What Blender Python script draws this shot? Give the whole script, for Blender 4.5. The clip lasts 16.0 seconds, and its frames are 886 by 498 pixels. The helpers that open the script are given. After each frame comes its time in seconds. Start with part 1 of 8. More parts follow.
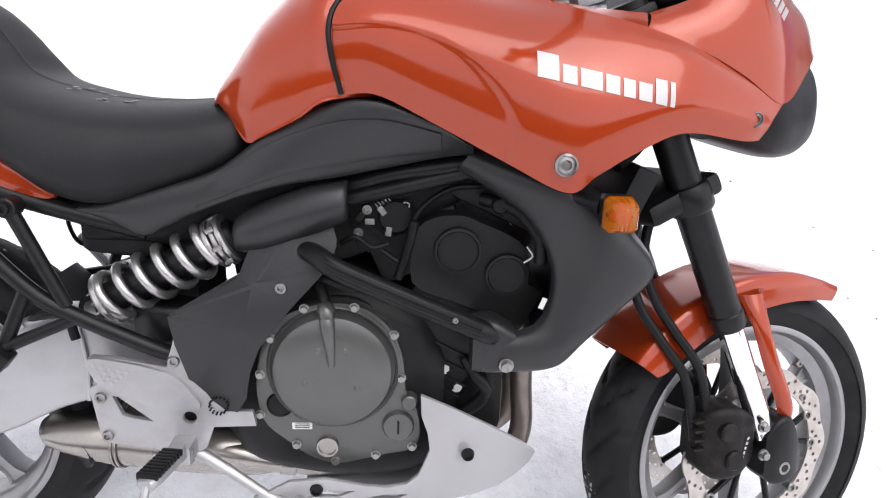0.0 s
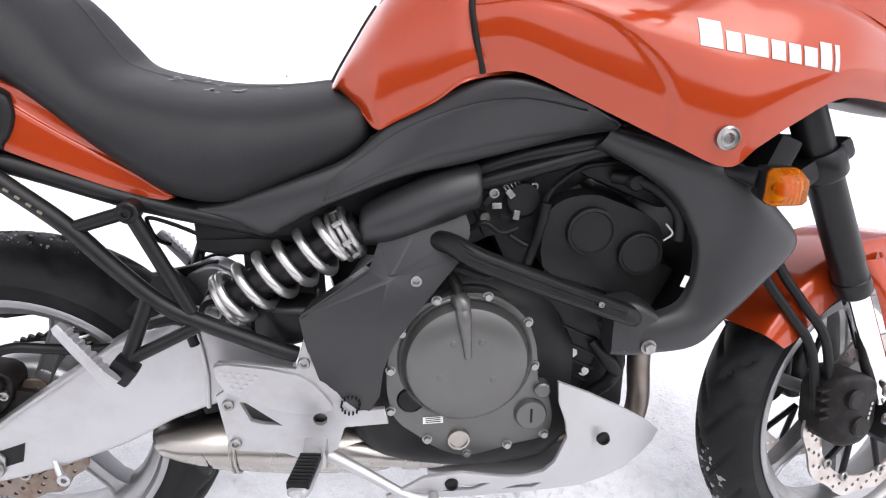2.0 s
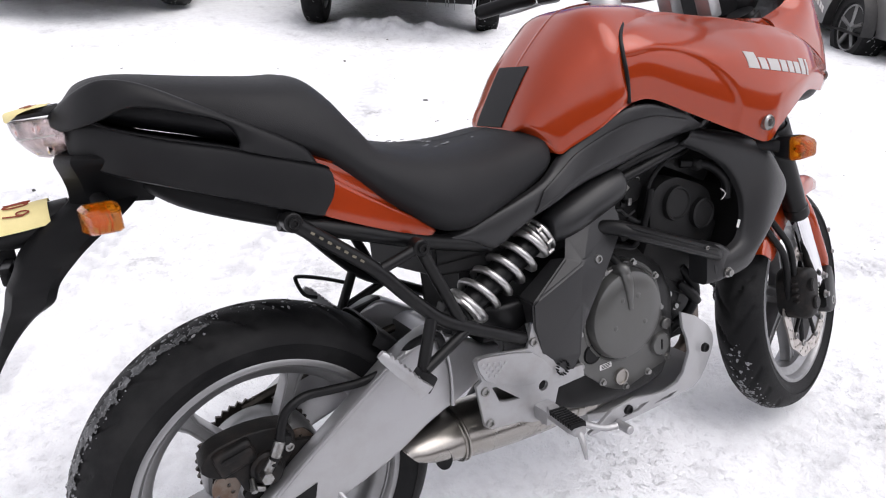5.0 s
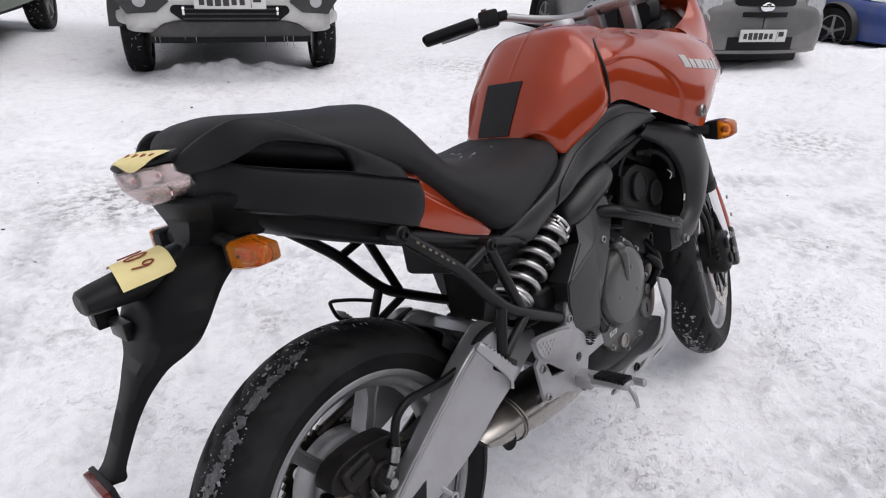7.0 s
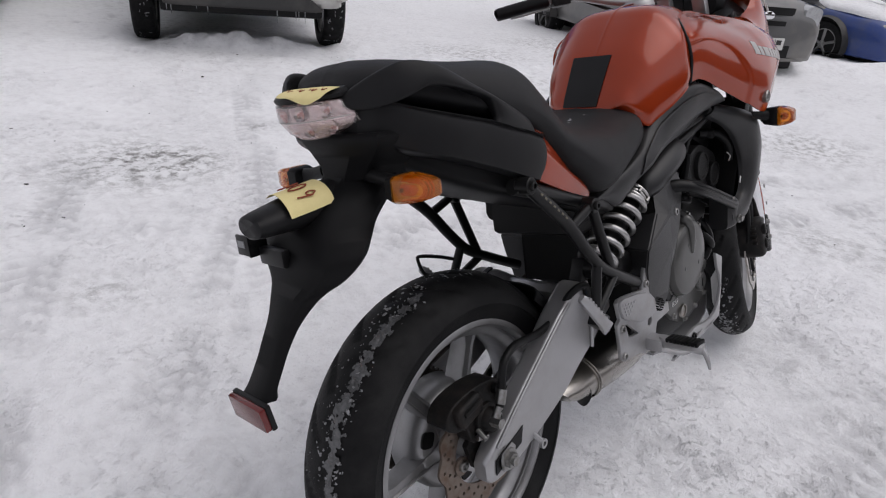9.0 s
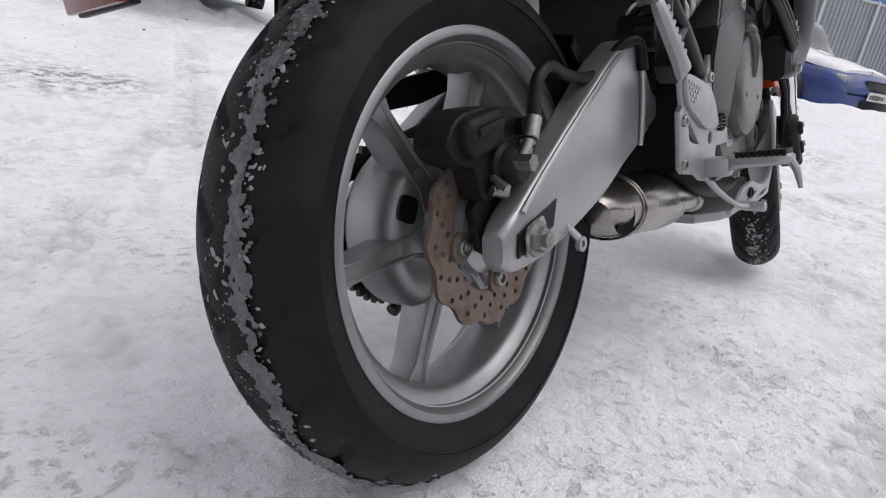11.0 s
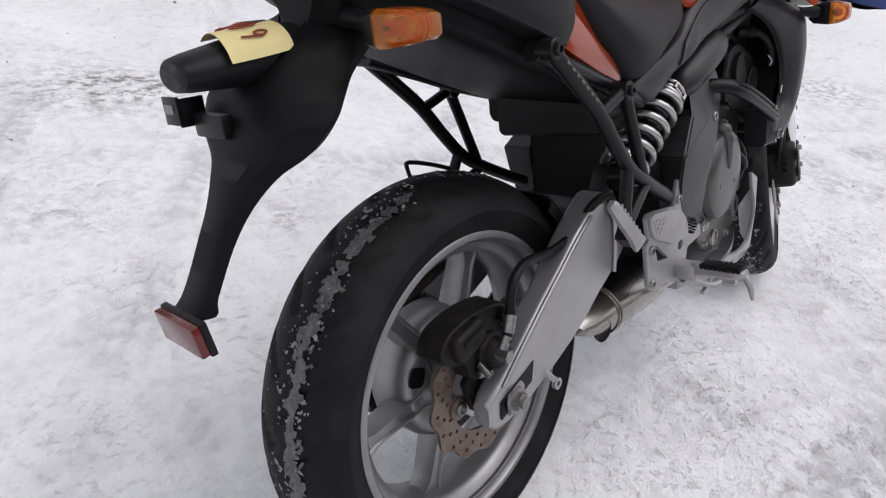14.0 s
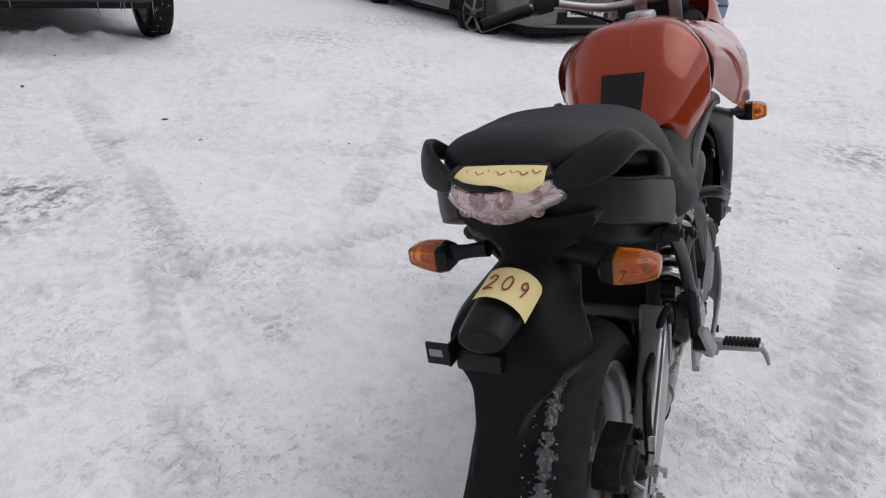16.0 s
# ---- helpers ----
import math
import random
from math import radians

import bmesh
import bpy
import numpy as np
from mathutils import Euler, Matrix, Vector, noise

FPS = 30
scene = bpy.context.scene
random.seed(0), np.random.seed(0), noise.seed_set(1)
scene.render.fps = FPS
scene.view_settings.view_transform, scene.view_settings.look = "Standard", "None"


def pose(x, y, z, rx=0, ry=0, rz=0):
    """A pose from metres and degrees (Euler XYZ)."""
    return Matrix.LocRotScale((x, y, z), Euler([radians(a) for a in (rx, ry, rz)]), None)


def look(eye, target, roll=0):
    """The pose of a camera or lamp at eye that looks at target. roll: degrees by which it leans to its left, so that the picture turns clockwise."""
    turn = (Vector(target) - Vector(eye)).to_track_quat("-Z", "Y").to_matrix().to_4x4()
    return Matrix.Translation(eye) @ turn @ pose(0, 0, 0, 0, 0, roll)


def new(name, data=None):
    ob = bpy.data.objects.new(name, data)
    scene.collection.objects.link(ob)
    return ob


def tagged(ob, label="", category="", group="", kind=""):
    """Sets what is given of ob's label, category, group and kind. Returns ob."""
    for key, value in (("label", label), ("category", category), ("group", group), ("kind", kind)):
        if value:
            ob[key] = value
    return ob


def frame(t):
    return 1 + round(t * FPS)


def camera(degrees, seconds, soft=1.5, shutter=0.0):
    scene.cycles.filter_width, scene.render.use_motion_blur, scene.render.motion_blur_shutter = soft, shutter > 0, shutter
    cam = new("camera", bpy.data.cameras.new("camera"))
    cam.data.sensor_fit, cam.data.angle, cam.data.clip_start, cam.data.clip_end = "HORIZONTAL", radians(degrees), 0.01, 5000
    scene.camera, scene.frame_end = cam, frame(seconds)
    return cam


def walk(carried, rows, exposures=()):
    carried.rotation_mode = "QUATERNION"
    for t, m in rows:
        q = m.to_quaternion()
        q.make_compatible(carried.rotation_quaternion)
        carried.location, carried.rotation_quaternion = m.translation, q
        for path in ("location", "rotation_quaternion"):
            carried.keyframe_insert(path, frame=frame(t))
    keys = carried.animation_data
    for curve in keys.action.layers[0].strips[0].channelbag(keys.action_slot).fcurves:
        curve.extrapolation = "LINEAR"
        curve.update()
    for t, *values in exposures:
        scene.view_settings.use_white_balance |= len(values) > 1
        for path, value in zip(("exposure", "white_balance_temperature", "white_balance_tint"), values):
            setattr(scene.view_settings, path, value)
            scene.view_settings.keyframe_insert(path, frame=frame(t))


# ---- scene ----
cam = camera(67.50, 16.0, soft=1.15)
PATH = [
    (0, (0.7492, -0.8252, 1.1390), (0.9074, 0.9075, 0.1528), 5.50),
    (0.5, (0.7073, -0.8535, 1.1542), (0.8264, 0.9073, 0.2132), 4.61),
    (1, (0.6823, -0.8412, 1.1545), (0.7718, 0.8998, 0.1742), 3.88),
    (1.5, (0.6226, -0.7926, 1.1218), (0.7807, 0.9122, 0.0881), 1.84),
    (2, (0.5347, -0.7628, 1.1229), (0.7613, 0.9169, 0.0612), 3.73),
    (2.5, (0.4360, -0.7923, 1.1256), (0.7683, 0.8532, 0.0384), 3.88),
    (3, (0.2929, -0.8680, 1.1425), (0.7696, 0.7675, 0.0947), 1.88),
    (3.5, (0.1937, -0.8961, 1.1355), (0.7881, 0.7443, 0.1578), 3.21),
    (4, (0.0713, -0.8279, 1.1419), (0.7283, 0.8213, 0.2209), 2.36),
    (4.5, (-0.0529, -0.8096, 1.1556), (0.7538, 0.7736, 0.2376), 3.19),
    (4.7, (-0.1250, -0.8129, 1.1635), (0.7294, 0.7441, 0.2439), 2.74),
    (5.225, (-0.2405, -0.7850, 1.1652), (0.7548, 0.7037, 0.2745), 2.63),
    (5.75, (-0.3179, -0.7354, 1.1643), (0.7952, 0.6879, 0.3068), 2.21),
    (6.275, (-0.3958, -0.6845, 1.1598), (0.8173, 0.6729, 0.3316), 1.59),
    (6.8, (-0.5127, -0.6528, 1.1505), (0.7866, 0.6340, 0.3406), 0.89),
    (7, (-0.5795, -0.6494, 1.1569), (0.7780, 0.5768, 0.3484), 0.50),
    (7.5, (-0.7103, -0.6302, 1.1498), (0.6760, 0.5589, 0.3349), -0.05),
    (8, (-0.7745, -0.6114, 1.1571), (0.5962, 0.6071, 0.3594), 0.24),
    (8.5, (-0.7970, -0.5653, 1.1477), (0.5867, 0.6318, 0.3401), 1.99),
    (9, (-0.7912, -0.5256, 1.1064), (0.6160, 0.6314, 0.2809), 4.53),
    (9.5, (-0.7310, -0.4575, 1.0087), (0.7037, 0.6328, 0.1410), 6.32),
    (10, (-0.6750, -0.4026, 0.7975), (0.8011, 0.6709, -0.0201), 8.64),
    (10.2, (-0.6567, -0.3965, 0.7038), (0.8392, 0.6851, -0.0659), 9.02),
    (10.72, (-0.6256, -0.3786, 0.5506), (0.9055, 0.7062, -0.1413), 9.67),
    (11.25, (-0.6278, -0.3867, 0.5173), (0.9260, 0.7072, -0.1065), 8.65),
    (11.78, (-0.6414, -0.4015, 0.5481), (0.9192, 0.7059, -0.0335), 7.02),
    (12.3, (-0.6444, -0.4040, 0.5868), (0.9043, 0.7201, 0.0054), 5.85),
    (12.5, (-0.6432, -0.4021, 0.5849), (0.8995, 0.7254, -0.0055), 5.83),
    (13, (-0.6323, -0.3942, 0.6135), (0.8883, 0.7580, 0.0132), 4.97),
    (13.5, (-0.6327, -0.3931, 0.7375), (0.8523, 0.7324, 0.0107), 4.99),
    (14, (-0.6605, -0.4145, 0.9289), (0.7338, 0.6693, -0.0098), 5.93),
    (14.5, (-0.6672, -0.4048, 1.0992), (0.7039, 0.7006, 0.1515), 5.76),
    (15, (-0.7808, -0.3484, 1.1695), (0.7180, 0.6291, 0.2763), 4.05),
    (15.5, (-0.9015, -0.2190, 1.1880), (0.6924, 0.5990, 0.2990), 5.54),
    (16, (-0.9434, -0.0235, 1.1731), (0.7224, 0.6608, 0.3032), 4.08),
]

EXPOSURES = [(0.0, 1.42), (2.0, 1.70), (3.0, 1.70), (3.5, 1.56), (4.5, 1.14), (7.0, 0.54), (9.0, 0.12), (10.0, 0.36), (12.5, 0.46), (14.5, 0.42), (15.5, 0.28), (16.0, 0.14)]
walk(cam, [(t, look(eye, target, roll)) for t, eye, target, roll in PATH], EXPOSURES)

# ---- light: a bright overcast winter day ----
world = bpy.data.worlds.new("overcast_sky")
scene.world = world
world.use_nodes = True
wn, wl = world.node_tree.nodes, world.node_tree.links
wn.clear()
sky = wn.new("ShaderNodeTexSky")
sky.sky_type = "NISHITA"
sky.sun_disc = False
sky.sun_elevation, sky.sun_rotation = radians(66), radians(146)
sky.air_density, sky.dust_density, sky.ozone_density = 1.0, 1.2, 1.0
grey = wn.new("ShaderNodeHueSaturation")
grey.inputs["Saturation"].default_value = 0.12
sky_bg = wn.new("ShaderNodeBackground")
sky_bg.inputs["Strength"].default_value = 0.135
sky_out = wn.new("ShaderNodeOutputWorld")
wl.new(sky.outputs[0], grey.inputs["Color"])
tint = wn.new("ShaderNodeVectorMath")
tint.operation = "MULTIPLY"
tint.inputs[1].default_value = (1.02, 0.985, 1.03)
wl.new(grey.outputs[0], tint.inputs[0])
wl.new(tint.outputs[0], sky_bg.inputs["Color"])
wl.new(sky_bg.outputs[0], sky_out.inputs["Surface"])
sun = new("sun", bpy.data.lights.new("sun", "SUN"))
sun.data.energy, sun.data.angle, sun.data.color = 0.70, radians(55), (1.0, 0.97, 0.95)
sun.matrix_world = look((0, 0, 10), (-1.2, 1.8, 10 - 5.0))


# ---- materials ----
def shader(name, colour, rough=0.5, metal=0.0, coat=0.0, grain=0.0, grain_size=400.0, spots=0.0, spot_size=9.0,
           spot_colour=None, bump=0.0, rough_var=0.0, ior=1.45, spot_edge=(0.45, 0.65), spec=0.5, coat_rough=0.04):
    """A procedural surface: base colour with fine grain and larger spots or wear, and a fine relief."""
    m = bpy.data.materials.new(name)
    m.use_nodes = True
    n, l = m.node_tree.nodes, m.node_tree.links
    b = n["Principled BSDF"]
    b.inputs["Roughness"].default_value = rough
    b.inputs["Metallic"].default_value = metal
    b.inputs["IOR"].default_value = ior
    b.inputs["Specular IOR Level"].default_value = spec
    b.inputs["Coat Weight"].default_value = coat
    b.inputs["Coat Roughness"].default_value = coat_rough
    at = n.new("ShaderNodeTexCoord")
    fine = n.new("ShaderNodeTexNoise")
    fine.inputs["Scale"].default_value = grain_size
    fine.inputs["Detail"].default_value = 3
    broad = n.new("ShaderNodeTexNoise")
    broad.inputs["Scale"].default_value = spot_size
    broad.inputs["Detail"].default_value = 5
    broad.inputs["Roughness"].default_value = 0.65
    l.new(at.outputs["Object"], fine.inputs["Vector"])
    l.new(at.outputs["Object"], broad.inputs["Vector"])
    mixed = n.new("ShaderNodeMix")
    mixed.data_type = "RGBA"
    mixed.inputs[6].default_value = (*[c * (1 - grain) for c in colour], 1)
    mixed.inputs[7].default_value = (*[min(1, c * (1 + grain)) for c in colour], 1)
    l.new(fine.outputs["Fac"], mixed.inputs[0])
    worn = n.new("ShaderNodeMix")
    worn.data_type = "RGBA"
    worn.inputs[7].default_value = (*(spot_colour or [c * 0.7 for c in colour]), 1)
    ramp = n.new("ShaderNodeMapRange")
    ramp.inputs[1].default_value, ramp.inputs[2].default_value = spot_edge
    ramp.inputs[4].default_value = spots
    l.new(broad.outputs["Fac"], ramp.inputs[0])
    l.new(ramp.outputs[0], worn.inputs[0])
    l.new(mixed.outputs[2], worn.inputs[6])
    l.new(worn.outputs[2], b.inputs["Base Color"])
    if rough_var:
        vary = n.new("ShaderNodeMapRange")
        vary.inputs[3].default_value, vary.inputs[4].default_value = rough - rough_var, rough + rough_var
        l.new(broad.outputs["Fac"], vary.inputs[0])
        l.new(vary.outputs[0], b.inputs["Roughness"])
    if bump:
        relief = n.new("ShaderNodeBump")
        relief.inputs["Strength"].default_value = bump
        relief.inputs["Distance"].default_value = 0.002
        l.new(fine.outputs["Fac"], relief.inputs["Height"])
        l.new(relief.outputs[0], b.inputs["Normal"])
    return m


ORANGE = shader("orange_metallic_paint", (0.275, 0.029, 0.004), rough=0.38, metal=0.25, coat=1.0, coat_rough=0.11, spec=0.05, grain=0.10, grain_size=1500, spots=0.10, spot_size=14, spot_colour=(0.23, 0.032, 0.005))
BLACK_PLASTIC = shader("matt_black_plastic", (0.0080, 0.0080, 0.0088), rough=0.44, grain=0.2, grain_size=900, spots=0.35, spot_size=7, spot_colour=(0.017, 0.017, 0.017), bump=0.12, rough_var=0.06, spec=0.22)
# lighter copy of the black plastic: light on the bike's side put into colour
SIDE_PLASTIC = shader("side_lit_black_plastic", (0.015, 0.015, 0.016), rough=0.37, grain=0.2, grain_size=900, spots=0.4, spot_size=7, spot_colour=(0.021, 0.020, 0.020), bump=0.12, rough_var=0.06, spec=0.44)
UNDER_BLACK = shader("black_mudflap_plastic", (0.0045, 0.0045, 0.005), rough=0.5, grain=0.2, grain_size=900, spots=0.3, spot_size=9, spot_colour=(0.009, 0.009, 0.009), bump=0.12, spec=0.14)
SEAT_VINYL = shader("black_seat_vinyl", (0.0068, 0.0068, 0.0078), rough=0.54, grain=0.25, grain_size=700, spots=0.5, spot_size=6, spot_colour=(0.014, 0.014, 0.015), bump=0.25, rough_var=0.05, spec=0.30)
FRAME_BLACK = shader("satin_black_frame_paint", (0.005, 0.005, 0.0055), rough=0.36, grain=0.1, spots=0.4, spot_size=20, spot_colour=(0.012, 0.012, 0.011), rough_var=0.1, spec=0.26)
ENGINE_BLACK = shader("black_cast_engine_paint", (0.009, 0.009, 0.0093), rough=0.44, grain=0.25, grain_size=600, spots=0.4, spot_size=25, spot_colour=(0.011, 0.0105, 0.010), bump=0.2, spec=0.22)
ENGINE_GREY = shader("dark_grey_clutch_cover_paint", (0.105, 0.105, 0.102), rough=0.32, metal=0.6, grain=0.12, grain_size=1200, spots=0.35, spot_size=16, spot_colour=(0.10, 0.097, 0.092), rough_var=0.08, spec=0.3)
SILVER = shader("silver_painted_aluminium", (0.38, 0.38, 0.388), rough=0.36, metal=0.75, grain=0.08, grain_size=1500, spots=0.45, spot_size=18, spot_colour=(0.33, 0.325, 0.32), rough_var=0.08)
CAST_WHEEL = shader("cast_wheel_silver_paint", (0.285, 0.285, 0.29), rough=0.38, metal=0.8, grain=0.1, grain_size=1200, spots=0.5, spot_size=22, spot_colour=(0.22, 0.217, 0.213), rough_var=0.1)
PAN_SILVER = shader("silver_painted_plastic", (0.345, 0.345, 0.352), rough=0.42, metal=0.45, grain=0.06, grain_size=1500, spots=0.25, spot_size=12, spot_colour=(0.31, 0.305, 0.30))
CAST_ALLOY = shader("cast_alloy_bracket", (0.375, 0.375, 0.3825), rough=0.46, metal=0.8, grain=0.1, grain_size=700, spots=0.5, spot_size=30, spot_colour=(0.33, 0.32, 0.31), bump=0.1, rough_var=0.1)
STEEL = shader("brushed_stainless_steel", (0.33, 0.315, 0.295), rough=0.28, metal=1.0, grain=0.1, grain_size=300, spots=0.5, spot_size=10, spot_colour=(0.27, 0.245, 0.215), rough_var=0.08)
HEADER = shader("heat_browned_pipe_steel", (0.22, 0.19, 0.17), rough=0.42, metal=0.9, spots=0.6, spot_size=12, spot_colour=(0.13, 0.10, 0.08), rough_var=0.1)
BOLT = shader("zinc_bolt_steel", (0.30, 0.30, 0.295), rough=0.35, metal=1.0, spots=0.5, spot_size=120, spot_colour=(0.16, 0.14, 0.12))
CHROME = shader("polished_fork_chrome", (0.80, 0.80, 0.82), rough=0.06, metal=1.0)
SPRING_STEEL = shader("silver_spring_steel", (0.43, 0.425, 0.42), rough=0.30, metal=0.9, spots=0.3, spot_size=40, spot_colour=(0.35, 0.33, 0.31))
RUBBER = shader("tyre_rubber", (0.0055, 0.0055, 0.006), rough=0.6, grain=0.3, grain_size=500, spots=0.6, spot_size=11, spot_colour=(0.020, 0.020, 0.020), bump=0.25, rough_var=0.12, spec=0.2)
HOSE = shader("black_rubber_hose", (0.005, 0.005, 0.0055), rough=0.42, spots=0.4, spot_size=30, spot_colour=(0.010, 0.010, 0.010), spec=0.22)
DISC = shader("rusty_brake_disc_steel", (0.19, 0.155, 0.13), rough=0.46, metal=0.7, spots=0.75, spot_size=45, spot_colour=(0.12, 0.072, 0.048), rough_var=0.1)
DISC_CLEAN = shader("brake_disc_steel", (0.52, 0.49, 0.46), rough=0.32, metal=0.95, spots=0.5, spot_size=40, spot_colour=(0.36, 0.29, 0.24), rough_var=0.1)
CALIPER = shader("dark_caliper_paint", (0.006, 0.0058, 0.0058), rough=0.5, spots=0.5, spot_size=45, spot_colour=(0.028, 0.022, 0.019), bump=0.2, spec=0.22)
RED_LENS = shader("red_reflector_plastic", (0.10, 0.007, 0.006), rough=0.22, coat=0.3, grain=0.3, grain_size=260, spots=0.3, spot_size=30, spot_colour=(0.14, 0.012, 0.010))
PAPER = shader("yellow_note_paper", (0.72, 0.62, 0.30), rough=0.75, grain=0.05, spots=0.3, spot_size=30, spot_colour=(0.62, 0.52, 0.24))
INK = shader("red_brown_marker_ink", (0.22, 0.04, 0.02), rough=0.7)
DECAL = shader("silver_decal_film", (0.40, 0.39, 0.38), rough=0.4, metal=0.3, grain=0.05)
GOLD_DECAL = shader("worn_gold_decal_film", (0.15, 0.135, 0.10), rough=0.5, metal=0.3)
WHITE_LABEL = shader("white_label_film", (0.55, 0.55, 0.54), rough=0.5)
ICE = shader("packed_snow_and_ice", (0.22, 0.224, 0.232), rough=0.5, grain=0.2, grain_size=250, spots=0.6, spot_size=60, spot_colour=(0.10, 0.10, 0.10), bump=0.5)
ICE_FILM = shader("dirty_ice_film", (0.095, 0.097, 0.100), rough=0.26, grain=0.5, grain_size=160, spots=0.85, spot_size=38, spot_colour=(0.035, 0.035, 0.036), bump=0.8, rough_var=0.15)
CHAIN = shader("oily_drive_chain", (0.05, 0.045, 0.04), rough=0.45, metal=0.8, spots=0.4, spot_size=60, spot_colour=(0.12, 0.10, 0.08))


def lens_material(name, colour, rough=0.08, transmission=0.75, way="Z", pitch=130):
    m = bpy.data.materials.new(name)
    m.use_nodes = True
    n, l = m.node_tree.nodes, m.node_tree.links
    b = n["Principled BSDF"]
    b.inputs["Base Color"].default_value = (*colour, 1)
    b.inputs["Roughness"].default_value = rough
    b.inputs["Transmission Weight"].default_value = transmission
    b.inputs["IOR"].default_value = 1.49
    at = n.new("ShaderNodeTexCoord")
    ribs = n.new("ShaderNodeTexWave")
    ribs.bands_direction = way
    ribs.inputs["Scale"].default_value = pitch
    relief = n.new("ShaderNodeBump")
    relief.inputs["Strength"].default_value = 0.15
    relief.inputs["Distance"].default_value = 0.002
    l.new(at.outputs["Object"], ribs.inputs["Vector"])
    l.new(ribs.outputs["Fac"], relief.inputs["Height"])
    l.new(relief.outputs[0], b.inputs["Normal"])
    return m


AMBER = lens_material("amber_indicator_lens", (1.0, 0.30, 0.008), 0.05, 0.85, "Z", 150)
AMBER_DEEP = shader("deep_amber_plastic", (0.42, 0.085, 0.004), rough=0.25)
CLEAR_LENS = lens_material("clear_ribbed_tail_lens", (0.90, 0.82, 0.82), 0.06, 0.80, "Y", 55)
LIGHT_BOWL = shader("pink_silvered_reflector", (0.78, 0.62, 0.61), rough=0.18, metal=0.9, grain=0.35, grain_size=160, spots=0.5, spot_size=110, spot_colour=(0.75, 0.68, 0.67), bump=0.9)
CUP_SILVER = shader("silvered_lamp_reflector", (0.80, 0.70, 0.69), rough=0.12, metal=1.0)
BULB_RED = shader("red_bulb_glass", (0.80, 0.36, 0.31), rough=0.2, coat=0.4)


def glass_material(name, colour, rough=0.02, transmission=1.0):
    m = bpy.data.materials.new(name)
    m.use_nodes = True
    b = m.node_tree.nodes["Principled BSDF"]
    b.inputs["Base Color"].default_value = (*colour, 1)
    b.inputs["Roughness"].default_value = rough
    b.inputs["Transmission Weight"].default_value = transmission
    return m


SCREEN = glass_material("smoked_windscreen_acrylic", (0.55, 0.56, 0.57))
CAR_GLASS = shader("dark_car_glass", (0.012, 0.013, 0.015), rough=0.06, coat=0.5)


